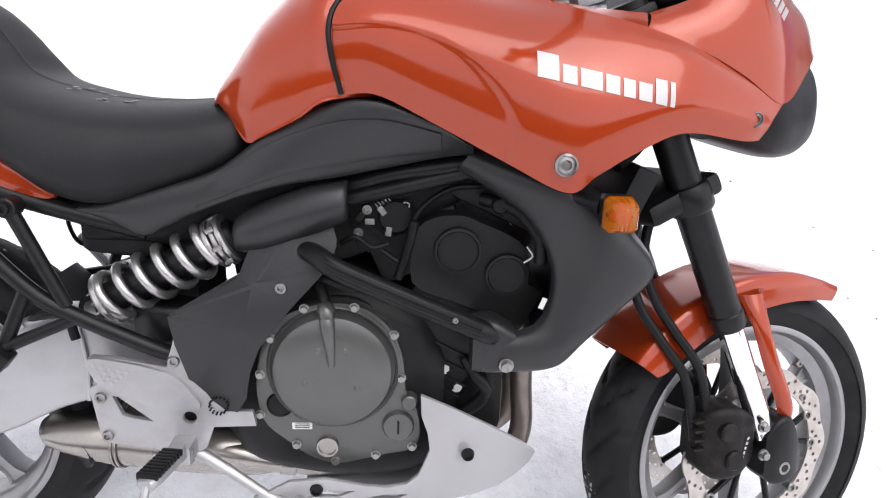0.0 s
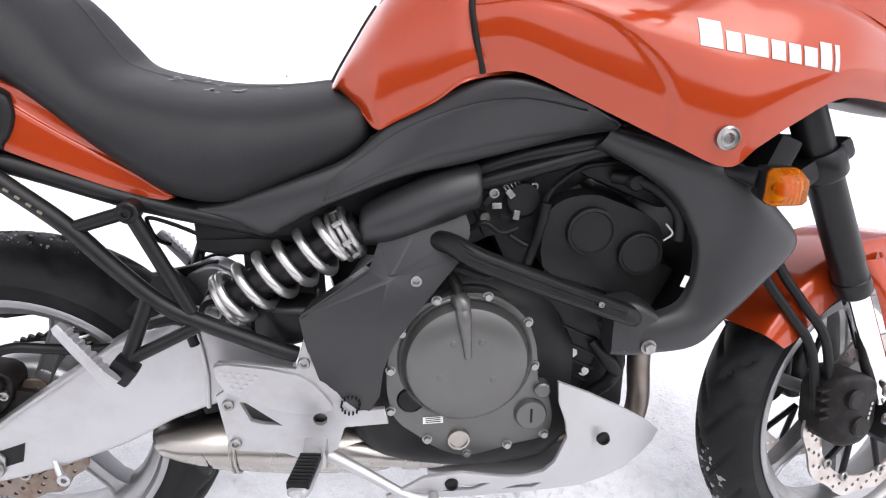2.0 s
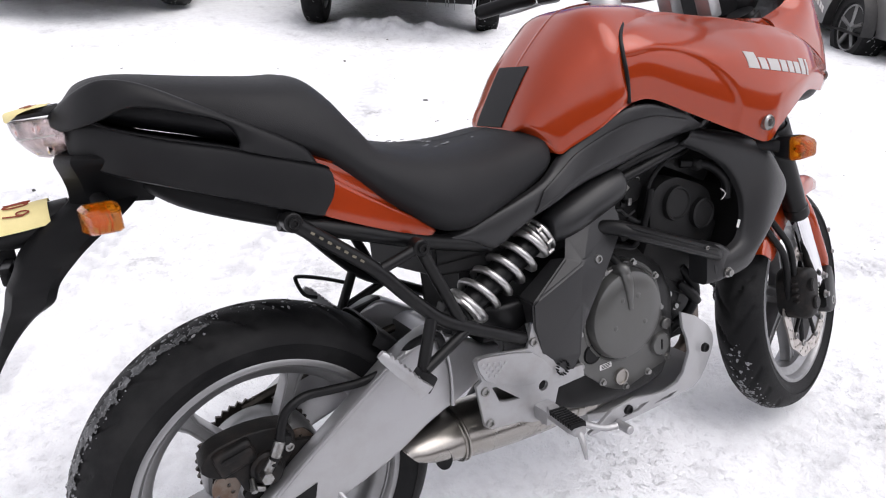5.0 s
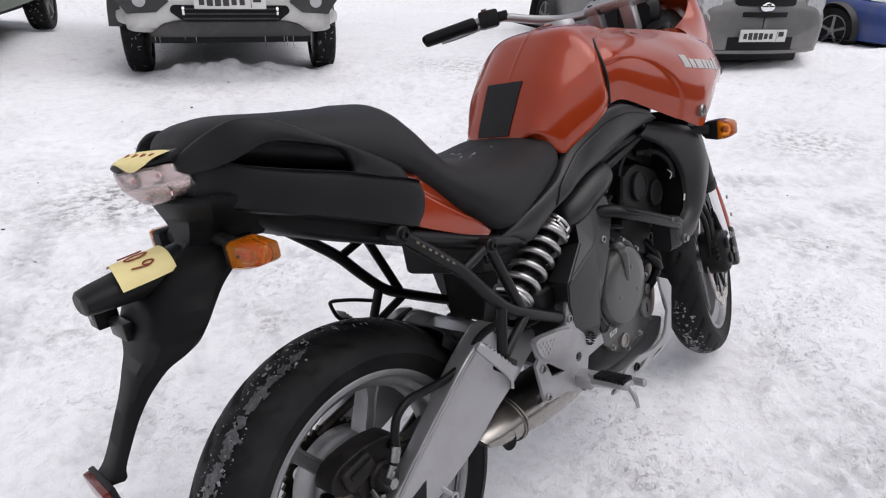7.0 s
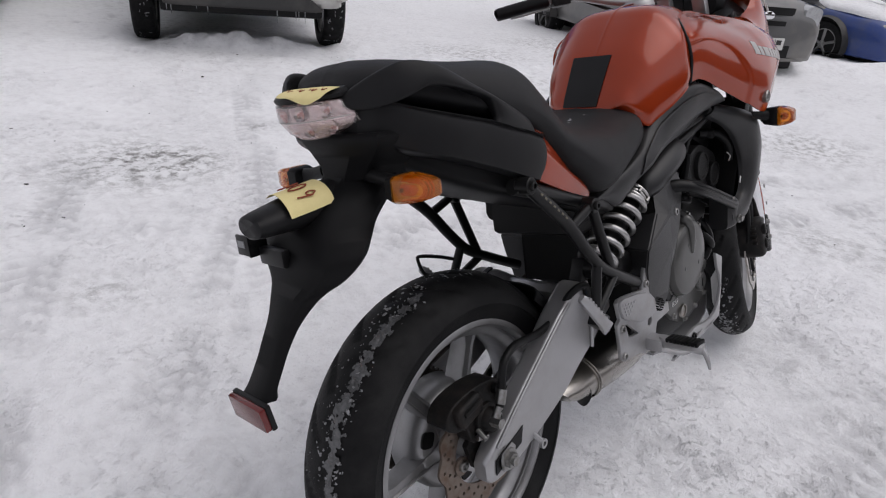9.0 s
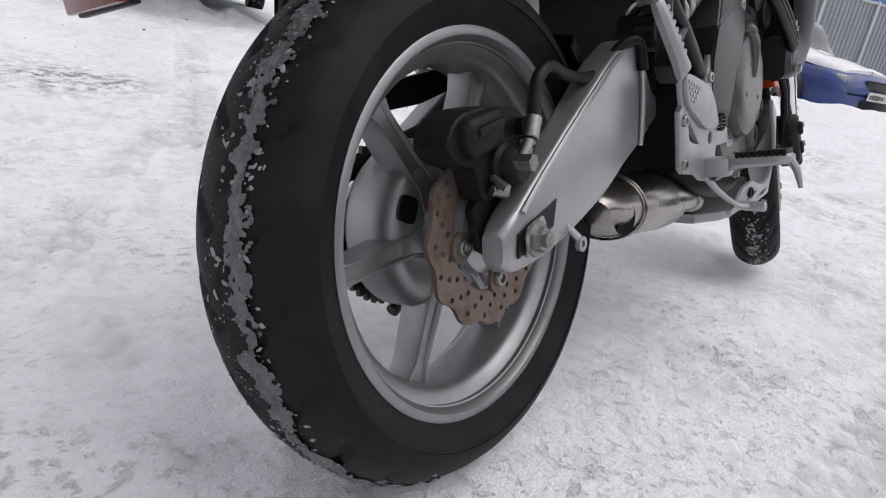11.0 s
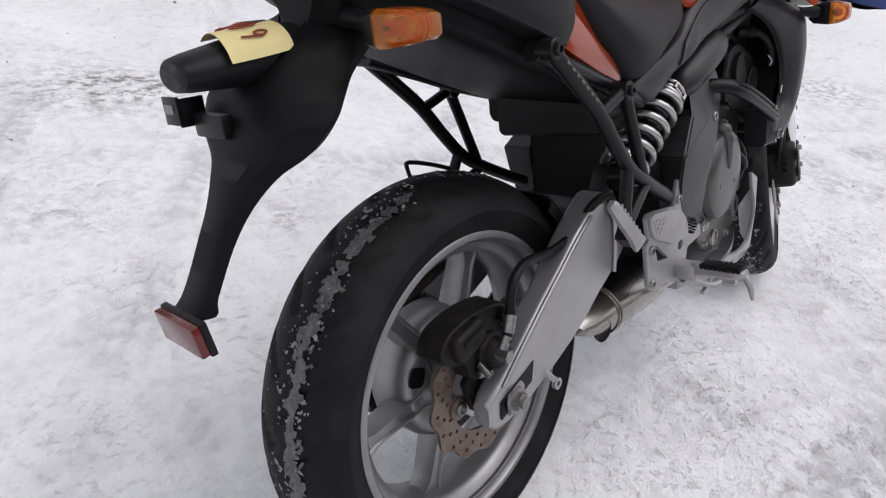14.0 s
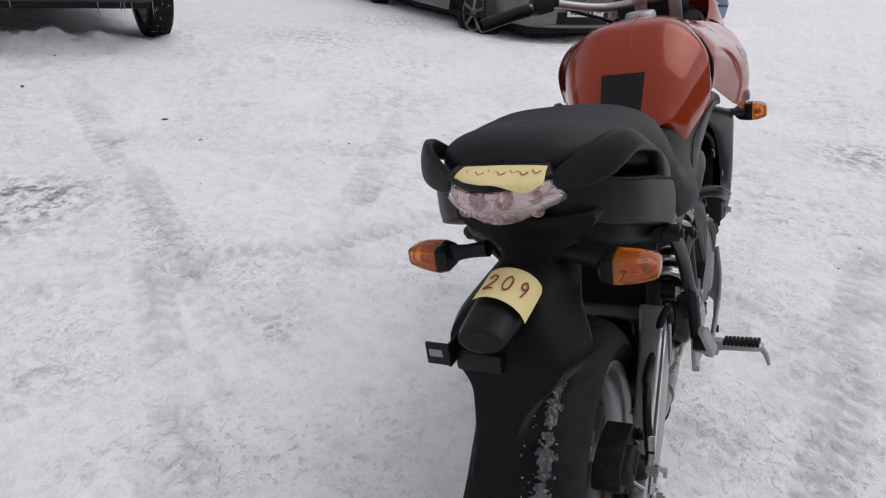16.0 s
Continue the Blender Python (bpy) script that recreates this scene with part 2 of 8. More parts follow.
def snow_material():
    m = bpy.data.materials.new("trodden_snow")
    m.use_nodes = True
    n, l = m.node_tree.nodes, m.node_tree.links
    b = n["Principled BSDF"]
    b.inputs["Roughness"].default_value = 0.75
    at = n.new("ShaderNodeTexCoord")
    def tex(scale, detail, rough=0.6):
        t = n.new("ShaderNodeTexNoise")
        t.inputs["Scale"].default_value, t.inputs["Detail"].default_value, t.inputs["Roughness"].default_value = scale, detail, rough
        l.new(at.outputs["Object"], t.inputs["Vector"])
        return t
    broad, mid, fine, lump = tex(0.55, 6), tex(17, 8, 0.70), tex(80, 4, 0.7), tex(5.5, 4, 0.6)
    base = n.new("ShaderNodeMix")
    base.data_type = "RGBA"
    base.inputs[6].default_value, base.inputs[7].default_value = (0.90, 0.905, 0.92, 1), (0.80, 0.80, 0.815, 1)
    patchy = n.new("ShaderNodeMapRange")
    patchy.inputs[1].default_value, patchy.inputs[2].default_value, patchy.inputs[4].default_value = 0.46, 0.66, 0.9
    l.new(mid.outputs["Fac"], patchy.inputs[0])
    l.new(patchy.outputs[0], base.inputs[0])
    dirt = n.new("ShaderNodeMapRange")
    dirt.inputs[1].default_value, dirt.inputs[2].default_value, dirt.inputs[4].default_value = 0.52, 0.72, 0.60
    l.new(broad.outputs["Fac"], dirt.inputs[0])
    speck = n.new("ShaderNodeMapRange")
    speck.inputs[1].default_value, speck.inputs[2].default_value = 0.52, 0.68
    l.new(mid.outputs["Fac"], speck.inputs[0])
    both = n.new("ShaderNodeMath")
    both.operation = "MULTIPLY"
    l.new(dirt.outputs[0], both.inputs[0])
    l.new(speck.outputs[0], both.inputs[1])
    stain = n.new("ShaderNodeAttribute")
    stain.attribute_name = "grime"
    blot = n.new("ShaderNodeMapRange")
    blot.inputs[1].default_value, blot.inputs[2].default_value, blot.inputs[4].default_value = 0.46, 0.60, 1.0
    small = tex(16, 6, 0.75)
    l.new(small.outputs["Fac"], blot.inputs[0])
    spill = n.new("ShaderNodeMath")
    spill.operation = "MULTIPLY"
    l.new(stain.outputs["Fac"], spill.inputs[0])
    l.new(blot.outputs[0], spill.inputs[1])
    total = n.new("ShaderNodeMath")
    total.operation = "MAXIMUM"
    l.new(both.outputs[0], total.inputs[0])
    l.new(spill.outputs[0], total.inputs[1])
    grey = n.new("ShaderNodeMix")
    grey.data_type = "RGBA"
    grey.inputs[7].default_value = (0.24, 0.235, 0.23, 1)
    l.new(total.outputs[0], grey.inputs[0])
    # pressed snow is greyer; the shade inside its grooves is painted in too
    press = n.new("ShaderNodeAttribute")
    press.attribute_name = "packed"
    ruts = n.new("ShaderNodeMath")
    ruts.operation = "MULTIPLY"
    ruts.inputs[1].default_value = 0.60
    l.new(press.outputs["Fac"], ruts.inputs[0])
    trod = n.new("ShaderNodeMix")
    trod.data_type = "RGBA"
    trod.inputs[7].default_value = (0.50, 0.50, 0.52, 1)
    l.new(ruts.outputs[0], trod.inputs[0])
    # small dents and scuffs that gather in patches, with their shade painted grey
    flecks, where = tex(46, 6, 0.66), tex(1.7, 4, 0.6)
    dent = n.new("ShaderNodeMapRange")
    dent.inputs[1].default_value, dent.inputs[2].default_value = 0.555, 0.635
    l.new(flecks.outputs["Fac"], dent.inputs[0])
    gather = n.new("ShaderNodeMapRange")
    gather.inputs[1].default_value, gather.inputs[2].default_value, gather.inputs[3].default_value = 0.42, 0.60, 0.18
    l.new(where.outputs["Fac"], gather.inputs[0])
    scuff = n.new("ShaderNodeMath")
    scuff.operation = "MULTIPLY"
    l.new(dent.outputs[0], scuff.inputs[0])
    l.new(gather.outputs[0], scuff.inputs[1])
    dent_shade = n.new("ShaderNodeMix")
    dent_shade.data_type = "RGBA"
    dent_shade.inputs[7].default_value = (0.60, 0.60, 0.615, 1)
    weak = n.new("ShaderNodeMath")
    weak.operation = "MULTIPLY"
    weak.inputs[1].default_value = 0.34
    l.new(scuff.outputs[0], weak.inputs[0])
    l.new(weak.outputs[0], dent_shade.inputs[0])
    l.new(base.outputs[2], dent_shade.inputs[6])
    l.new(dent_shade.outputs[2], trod.inputs[6])
    l.new(trod.outputs[2], grey.inputs[6])
    l.new(grey.outputs[2], b.inputs["Base Color"])
    add = n.new("ShaderNodeMath")
    add.operation = "MULTIPLY_ADD"
    add.inputs[1].default_value = 0.9
    l.new(mid.outputs["Fac"], add.inputs[0])
    soft = n.new("ShaderNodeMath")
    soft.operation = "MULTIPLY"
    soft.inputs[1].default_value = 0.50
    l.new(fine.outputs["Fac"], soft.inputs[0])
    swell = n.new("ShaderNodeMath")
    swell.operation = "MULTIPLY_ADD"
    swell.inputs[1].default_value = 0.7
    l.new(lump.outputs["Fac"], swell.inputs[0])
    l.new(soft.outputs[0], swell.inputs[2])
    l.new(swell.outputs[0], add.inputs[2])
    relief = n.new("ShaderNodeBump")
    relief.inputs["Distance"].default_value = 0.022
    worn = n.new("ShaderNodeMapRange")
    worn.inputs["From Min"].default_value = 0.40
    worn.inputs["From Max"].default_value = 0.60
    worn.inputs["To Min"].default_value = 0.56
    worn.inputs["To Max"].default_value = 0.72
    patch = tex(2.1, 4, 0.6)
    l.new(patch.outputs["Fac"], worn.inputs["Value"])
    l.new(worn.outputs[0], relief.inputs["Strength"])
    pits = n.new("ShaderNodeMath")
    pits.operation = "MULTIPLY_ADD"
    pits.inputs[1].default_value = -0.48
    l.new(scuff.outputs[0], pits.inputs[0])
    l.new(add.outputs[0], pits.inputs[2])
    l.new(pits.outputs[0], relief.inputs["Height"])
    l.new(relief.outputs[0], b.inputs["Normal"])
    return m


SNOW = snow_material()


# ---- mesh tools ----
def part(name, bm, material, parent=None, label="", smooth=40, move=None):
    """Links a bmesh as one mesh object, under a thing or a part if given."""
    if move is not None:
        bm.transform(move)
    bmesh.ops.recalc_face_normals(bm, faces=bm.faces)
    me = bpy.data.meshes.new(name)
    for e in bm.edges:
        e.smooth = len(e.link_faces) == 2 and e.calc_face_angle(0) < radians(smooth)
    for f in bm.faces:
        f.smooth = True
    bm.to_mesh(me)
    bm.free()
    me.materials.append(material)
    ob = new(name, me)
    if parent is not None:
        ob.parent = parent
    if label:
        ob["label"] = label
    return ob


def spline(points, steps, closed=False):
    """Catmull-Rom through points of any dimension."""
    p = [np.array(q, float) for q in points]
    n, out = len(p), []
    for i in range(n if closed else n - 1):
        a = p[(i - 1) % n] if closed or i > 0 else 2 * p[0] - p[1]
        b, c = p[i], p[(i + 1) % n]
        d = p[(i + 2) % n] if closed or i + 2 < n else 2 * p[-1] - p[-2]
        for k in range(steps):
            s = k / steps
            out.append(0.5 * ((2 * b) + (c - a) * s + (2 * a - 5 * b + 4 * c - d) * s * s + (3 * b - a - 3 * c + d) * s ** 3))
    if not closed:
        out.append(p[-1])
    return out


def skin(rings, closed=True, caps=True, bm=None):
    """Faces between rings of points that all have the same count."""
    bm = bm or bmesh.new()
    vs = [[bm.verts.new(Vector(p)) for p in ring] for ring in rings]
    m = len(vs[0])
    for a, b in zip(vs, vs[1:]):
        for i in range(m if closed else m - 1):
            j = (i + 1) % m
            bm.faces.new((a[i], a[j], b[j], b[i]))
    if caps and closed:
        bm.faces.new(vs[0])
        bm.faces.new(list(reversed(vs[-1])))
    return bm


def body(stations, around=6, along=6, mirror=True, caps=True):
    """A rounded body from stations along x. A station: x, then (y, z) points of the half section from its bottom to its top;
    the other half is its mirror image. Without mirror the points go all the way round."""
    flat = [[(s[0], *q) if len(q) == 2 else tuple(q) for q in s[1]] for s in stations]
    if mirror:
        flat = [r + [(x, -y, z) for x, y, z in reversed(r)] for r in flat]
    rounded = [np.array(spline(r, around, closed=True)) for r in flat]
    rings = [[Vector(p) for p in r] for r in spline(rounded, along)]
    return skin(rings, caps=caps)


def tube(points, radius, sides=12, steps=6, caps=True, bm=None, flat=1.0):
    """A pipe along a smooth line. radius: one, or one per point."""
    radii = [radius] * len(points) if isinstance(radius, (int, float)) else radius
    line = spline([(*p, r) for p, r in zip(points, radii)], steps) if steps > 1 else [np.array((*p, r), float) for p, r in zip(points, radii)]
    rings, normal = [], None
    for i, q in enumerate(line):
        way = Vector(line[min(i + 1, len(line) - 1)][:3] - line[max(i - 1, 0)][:3]).normalized()
        if normal is None:
            normal = way.orthogonal().normalized()
        normal = (normal - way * normal.dot(way)).normalized()
        side = way.cross(normal)
        rings.append([Vector(q[:3]) + float(q[3]) * (math.cos(a) * normal + flat * math.sin(a) * side) for a in np.linspace(0, 2 * math.pi, sides, endpoint=False)])
    return skin(rings, caps=caps, bm=bm)


def rod(a, b, radius, sides=14, bm=None, bevel=0.0):
    """A straight round bar between two points, with softened ends."""
    a, b = Vector(a), Vector(b)
    if bevel:
        d = (b - a).normalized() * bevel
        return tube([a, a + d, b - d, b], [radius - bevel, radius, radius, radius - bevel], sides, 1, bm=bm)
    return tube([a, b], radius, sides, 1, bm=bm)


def turned(profile, centre, sides=48, axis="y", closed=False, bm=None, caps=False):
    """A body of revolution: profile of (radius, along the axis), about an axis through centre."""
    rings = []
    for a in np.linspace(0, 2 * math.pi, sides, endpoint=False):
        c, s = math.cos(a), math.sin(a)
        if axis == "y":
            rings.append([Vector(centre) + Vector((r * c, h, r * s)) for r, h in profile])
        elif axis == "x":
            rings.append([Vector(centre) + Vector((h, r * c, r * s)) for r, h in profile])
        else:
            rings.append([Vector(centre) + Vector((r * c, r * s, h)) for r, h in profile])
    rings.append(rings[0])
    bm = bm or bmesh.new()
    vs = [[bm.verts.new(p) for p in ring] for ring in rings[:-1]]
    vs.append(vs[0])
    m = len(profile)
    for a, b in zip(vs, vs[1:]):
        for i in range(m if closed else m - 1):
            j = (i + 1) % m
            bm.faces.new((a[i], a[j], b[j], b[i]))
    if not closed and caps:
        for end in (0, -1):
            if profile[end][0] > 1e-6:
                bm.faces.new([r[end] for r in vs[:-1]])
    bmesh.ops.remove_doubles(bm, verts=bm.verts, dist=1e-6)
    return bm


def plate(outline, y0, y1, bevel=0.003, segments=2, holes=(), smooth_steps=0, bm=None):
    """A plate cut from an outline in x and z, between two values of y (or two functions of x, z), with rounded edges."""
    pts = spline(outline, smooth_steps, closed=True) if smooth_steps else outline
    own = bmesh.new()
    f0 = y0 if callable(y0) else (lambda x, z: y0)
    f1 = y1 if callable(y1) else (lambda x, z: y1)
    loops = [list(pts)] + [list(h) for h in holes]
    edges = []
    for loop in loops:
        vs = [own.verts.new((p[0], 0, p[1])) for p in loop]
        edges += [own.edges.new((a, b)) for a, b in zip(vs, vs[1:] + vs[:1])]
    bmesh.ops.triangle_fill(own, edges=edges, use_beauty=True, use_dissolve=False)
    ext = bmesh.ops.extrude_face_region(own, geom=list(own.faces))
    top = {v for v in ext["geom"] if isinstance(v, bmesh.types.BMVert)}
    for v in own.verts:
        v.co.y = f1(v.co.x, v.co.z) if v in top else f0(v.co.x, v.co.z)
    bmesh.ops.recalc_face_normals(own, faces=own.faces)
    if bevel:
        rim = [e for e in own.edges if len(e.link_faces) == 2 and e.calc_face_angle(0) > radians(50)]
        bmesh.ops.bevel(own, geom=rim, offset=bevel, segments=segments, affect="EDGES", profile=0.6, clamp_overlap=True)
    return merge(bm, own) if bm else own


def merge(bm, other):
    """Adds one bmesh to another and frees it."""
    me = bpy.data.meshes.new("tmp")
    other.to_mesh(me)
    other.free()
    bm.from_mesh(me)
    bpy.data.meshes.remove(me)
    return bm


def block(size, centre, bevel=0.004, segments=2, turn=(0, 0, 0), bm=None):
    own = bmesh.new()
    bmesh.ops.create_cube(own, size=1.0, matrix=Matrix.Diagonal((*size, 1)))
    if bevel:
        bmesh.ops.bevel(own, geom=list(own.edges), offset=bevel, segments=segments, affect="EDGES", profile=0.6)
    own.transform(pose(*centre, *turn))
    return merge(bm, own) if bm else own


def hex_bolt(p, radius, height, bm=None, way=(0, -1, 0), washer=True):
    """A flanged bolt head that points along way."""
    own = bmesh.new()
    if washer:
        bmesh.ops.create_cone(own, cap_ends=True, segments=14, radius1=radius * 1.35, radius2=radius * 1.3, depth=height * 0.3, matrix=Matrix.Translation((0, 0, height * 0.15)))
    bmesh.ops.create_cone(own, cap_ends=True, segments=6, radius1=radius, radius2=radius * 0.92, depth=height, matrix=Matrix.Translation((0, 0, height * 0.5)))
    own.transform(Matrix.Translation(p) @ Vector(way).to_track_quat("Z", "Y").to_matrix().to_4x4())
    return merge(bm, own) if bm else own


def socket_bolt(p, radius, height, bm=None, way=(0, -1, 0)):
    """A round bolt head with a socket in it."""
    own = turned([(0, height * 0.35), (radius * 0.48, height * 0.35), (radius * 0.55, height), (radius * 0.9, height), (radius, height * 0.8), (radius, 0)], (0, 0, 0), 12, "z")
    own.transform(Matrix.Translation(p) @ Vector(way).to_track_quat("Z", "Y").to_matrix().to_4x4())
    return merge(bm, own) if bm else own


def circle(cx, cz, r, n=24, start=0.0):
    return [(cx + r * math.cos(start + 2 * math.pi * k / n), cz + r * math.sin(start + 2 * math.pi * k / n)) for k in range(n)]


def band(lines, along=6, across=5, thick=0.003, bm=None, closed=False):
    """A thin curved panel through lines of points; all lines have the same count."""
    fine = [np.array(spline(line, along)) for line in lines]
    grid = spline(fine, across)
    own = skin([[Vector(p) for p in row] for row in grid], closed=False, caps=False)
    bmesh.ops.recalc_face_normals(own, faces=own.faces)
    if thick:
        bmesh.ops.solidify(own, geom=list(own.faces), thickness=thick)
    return merge(bm, own) if bm else own


def mirrored(bm):
    """A copy of a bmesh on the other side of the middle plane."""
    own = bm.copy()
    own.transform(Matrix.Diagonal((1, -1, 1, 1)))
    bmesh.ops.reverse_faces(own, faces=own.faces)
    return own


def rounded_ring(x, z0, z1, y0, y1, r=0.01, n=4):
    """A rounded rectangle across x, as a ring of points."""
    out = []
    r = min(r, (z1 - z0) * 0.49, abs(y1 - y0) * 0.49)
    lo, hi = min(y0, y1), max(y0, y1)
    for cy, cz, a0 in ((hi - r, z1 - r, 0), (lo + r, z1 - r, 90), (lo + r, z0 + r, 180), (hi - r, z0 + r, 270)):
        for k in range(n + 1):
            a = radians(a0 + 90 * k / n)
            out.append(np.array((x, cy + r * math.cos(a), cz + r * math.sin(a))))
    return out


def beam(stations, along=5, r=0.01):
    """A box beam along x through stations of (x, z low, z high, y inner, y outer), with rounded corners."""
    rings = spline([np.array(rounded_ring(*s, r=r)) for s in stations], along)
    return skin([[Vector(p) for p in ring] for ring in rings])


def helix(a, b, radius, wire, turns, sides=8, start=0.0):
    a, b = Vector(a), Vector(b)
    way = (b - a).normalized()
    u = way.orthogonal().normalized()
    v = way.cross(u)
    n = int(turns * 20)
    pts = [a + (b - a) * k / n + radius * (math.cos(start + 2 * math.pi * turns * k / n) * u + math.sin(start + 2 * math.pi * turns * k / n) * v) for k in range(n + 1)]
    return tube(pts, wire, sides, 1)


# the far side of the yard slopes gently and is set out about this point
YARD = Matrix.Translation((-0.70, -0.45, 1.0)) @ Matrix.Rotation(radians(1.65), 4, Vector((1.05, 0.45, -1.20))) @ Matrix.Scale(1.036, 4) @ Matrix.Translation((0.689, 0.438, -0.987))


# ---- ground ----
def smooth_step(a, b, v):
    s = min(1.0, max(0.0, (v - a) / (b - a)))
    return s * s * (3 - 2 * s)


TRACKS = [(0.30, -0.95, 0.12, 0.10), (0.55, 1.70, 2.6, 0.09), (-0.75, 0.30, 1.25, 0.08), (2.7, 1.2, 2.3, 0.10), (-0.16, 0.84, 0.89, 0.075), (1.10, 2.40, 1.05, 0.10), (1.20, -0.55, -0.15, 0.08), (1.55, -0.60, -0.45, 0.10), (-0.30, 1.50, 1.1, 0.10), (2.30, 0.35, -0.35, 0.10), (1.90, 1.60, 0.35, 0.10)]
STAINS = [(0.50, 2.60, 0.34, 0.9), (0.72, 2.50, 0.20, 0.8), (3.95, -0.85, 0.30, 0.9), (2.50, -0.02, 0.22, 0.55), (4.20, 0.55, 0.35, 0.7), (4.20, 3.60, 0.55, 0.6), (5.70, 3.60, 0.60, 0.6), (3.10, 2.20, 0.40, 0.35), (-0.05, 1.50, 0.12, 0.5), (0.50, 1.12, 0.10, 0.6), (1.40, 2.85, 0.08, 0.7)]


def ground_height(x, y, marks=False):
    """Trodden snow: level round the motorcycle, with a low bank under the parked cars and ploughed heaps along the fence."""
    near = math.exp(-((x - 0.7) ** 2 + (y - 0.05) ** 2) / 1.6)
    h = (-0.033 + 0.0125 * x + 0.022 * math.exp(-((x + 0.02) ** 2 + (y - 0.03) ** 2) / 0.10)) * near
    h -= 0.030 * math.exp(-((x - 1.46) ** 2 + (y - 0.04) ** 2) / 0.16)
    r = math.hypot(x - 0.3, y + 0.3)
    h += 0.17 * smooth_step(3.0, 5.6, r)
    v = Vector((x, y, 0))
    packed = 0.0
    h += 0.020 * (noise.noise(v * 0.9) + 0.6 * noise.noise(v * 2.3)) * smooth_step(0.5, 2.5, r)
    h += 0.0060 * noise.noise(v * 6) + 0.0050 * noise.noise(v * 13) + 0.0030 * noise.noise(v * 29)
    h += 0.006 * max(0, noise.noise(v * 9 + Vector((7, 3, 1)))) ** 2 * 4
    for px, py, ang, wide in TRACKS:
        c, q = math.cos(ang), math.sin(ang)
        u, w = (x - px) * c + (y - py) * q, -(x - px) * q + (y - py) * c
        if abs(w) < wide and abs(u) < 1.6:
            keep = smooth_step(wide, wide * 0.8, abs(w)) if abs(w) > wide * 0.8 else 1.0
            keep *= min(0.9, max(0.0, 0.55 + 1.2 * noise.noise(Vector((u * 1.6, w * 3.0, px)) * 2.0) + 0.4 * noise.noise(v * 11.0))) * (1 - smooth_step(1.0, 1.6, abs(u)))
            block_up = 1 if ((u * 13 + abs(w) * 7 + 0.5 * noise.noise(v * 8.0)) % 1.0) < 0.5 and abs(w) > wide * 0.12 else 0
            h += keep * (0.011 * block_up - 0.012)
            packed = max(packed, keep * (1.0 - 0.75 * block_up))
    back, across = (x - 2.17) * 0.49 + (y - 4.27) * 0.87, (x - 2.17) * 0.87 - (y - 4.27) * 0.49
    if abs(back) < 1.4 and abs(across) < 1.6:
        lump = max(0.0, 0.35 + noise.noise(v * 5.0) + 0.5 * noise.noise(v * 14.0))
        h += (0.050 + 0.075 * lump) * math.exp(-((back - 0.30 - 0.12 * noise.noise(v * 2.0)) / 0.16) ** 2) * math.exp(-(across / 0.58) ** 4)
        h += 0.035 * lump * math.exp(-((abs(across) - 0.98) / 0.16) ** 2) * math.exp(-((back - 0.7) / 0.7) ** 2)
        h -= 0.035 * math.exp(-((back - 0.78) / 0.5) ** 2) * math.exp(-((abs(across) - 0.70) / 0.15) ** 2)
    print_x, print_y = x * 2.3 + 0.6 * noise.noise(v * 0.7), y * 2.3 + 0.6 * noise.noise(v * 0.7 + Vector((5, 2, 0)))
    cell = noise.noise(Vector((math.floor(print_x) * 3.7, math.floor(print_y) * 5.1, 0.5)))
    if cell > -0.30 and r < 7:
        fx, fy = print_x % 1.0 - 0.5, print_y % 1.0 - 0.5
        c, q = math.cos(cell * 20), math.sin(cell * 20)
        fu, fw = (fx * c + fy * q) / 2.3, (fy * c - fx * q) / 2.3
        tread = math.exp(-(fu / 0.12) ** 4 - (fw / 0.042) ** 4) * max(0.0, min(1.0, 0.55 + 1.6 * noise.noise(v * 7.0)))
        h -= tread * (0.012 + 0.005 * math.sin(fu * 125)) * smooth_step(-0.30, 0.10, cell)
        packed = max(packed, 0.9 * tread * smooth_step(-0.30, 0.10, cell) * (0.6 + 0.4 * math.sin(fu * 125)))
        h += 0.016 * math.exp(-(fu / 0.16) ** 4 - (fw / 0.065) ** 4) * max(0, noise.noise(v * 22))
    drift = (x - 8.2) * 0.515 + (y - 1.0) * 0.857
    h += 0.13 * math.exp(-(drift / 0.30) ** 2) * smooth_step(6.6, 7.4, x) * (1 - smooth_step(10.6, 11.6, x)) * (1 + 0.5 * noise.noise(v * 2.1))
    along = (x - 8.8) * 0.401 + (y - 9.7) * 0.916
    heap = smooth_step(-2.4, -0.7, along) * (1 - smooth_step(-0.1, 1.0, along))
    h += heap * (0.42 + 0.22 * noise.noise(v * 1.1) + 0.10 * noise.noise(v * 3.1) + 0.05 * noise.noise(v * 8))
    far_left = smooth_step(6.2, 8.0, y) * smooth_step(2.6, 0.6, x) if x < 2.6 else 0.0
    h += far_left * (0.15 + 0.12 * noise.noise(v * 1.3))
    return (h, packed) if marks else h


def ground_point(x, y):
    """The snow's surface over a spot of the level plan."""
    p = Vector((x, y, ground_height(x, y) if abs(x) < 40 and abs(y) < 40 else 0.17))
    return p.lerp(YARD @ p, smooth_step(0.9, 2.8, math.hypot(x - 0.4, y)))


def graded(lo, hi, fine_lo, fine_hi, fine, grow):
    """Coordinates that are closely spaced in the middle and ever wider outside."""
    mid = list(np.arange(fine_lo, fine_hi + 1e-6, fine))
    up, step = [], fine
    while (up[-1] if up else fine_hi) < hi:
        step = step * grow
        up.append((up[-1] if up else fine_hi) + step)
    down, step = [], fine
    while (down[-1] if down else fine_lo) > lo:
        step = step * grow
        down.append((down[-1] if down else fine_lo) - step)
    return down[::-1] + mid + up


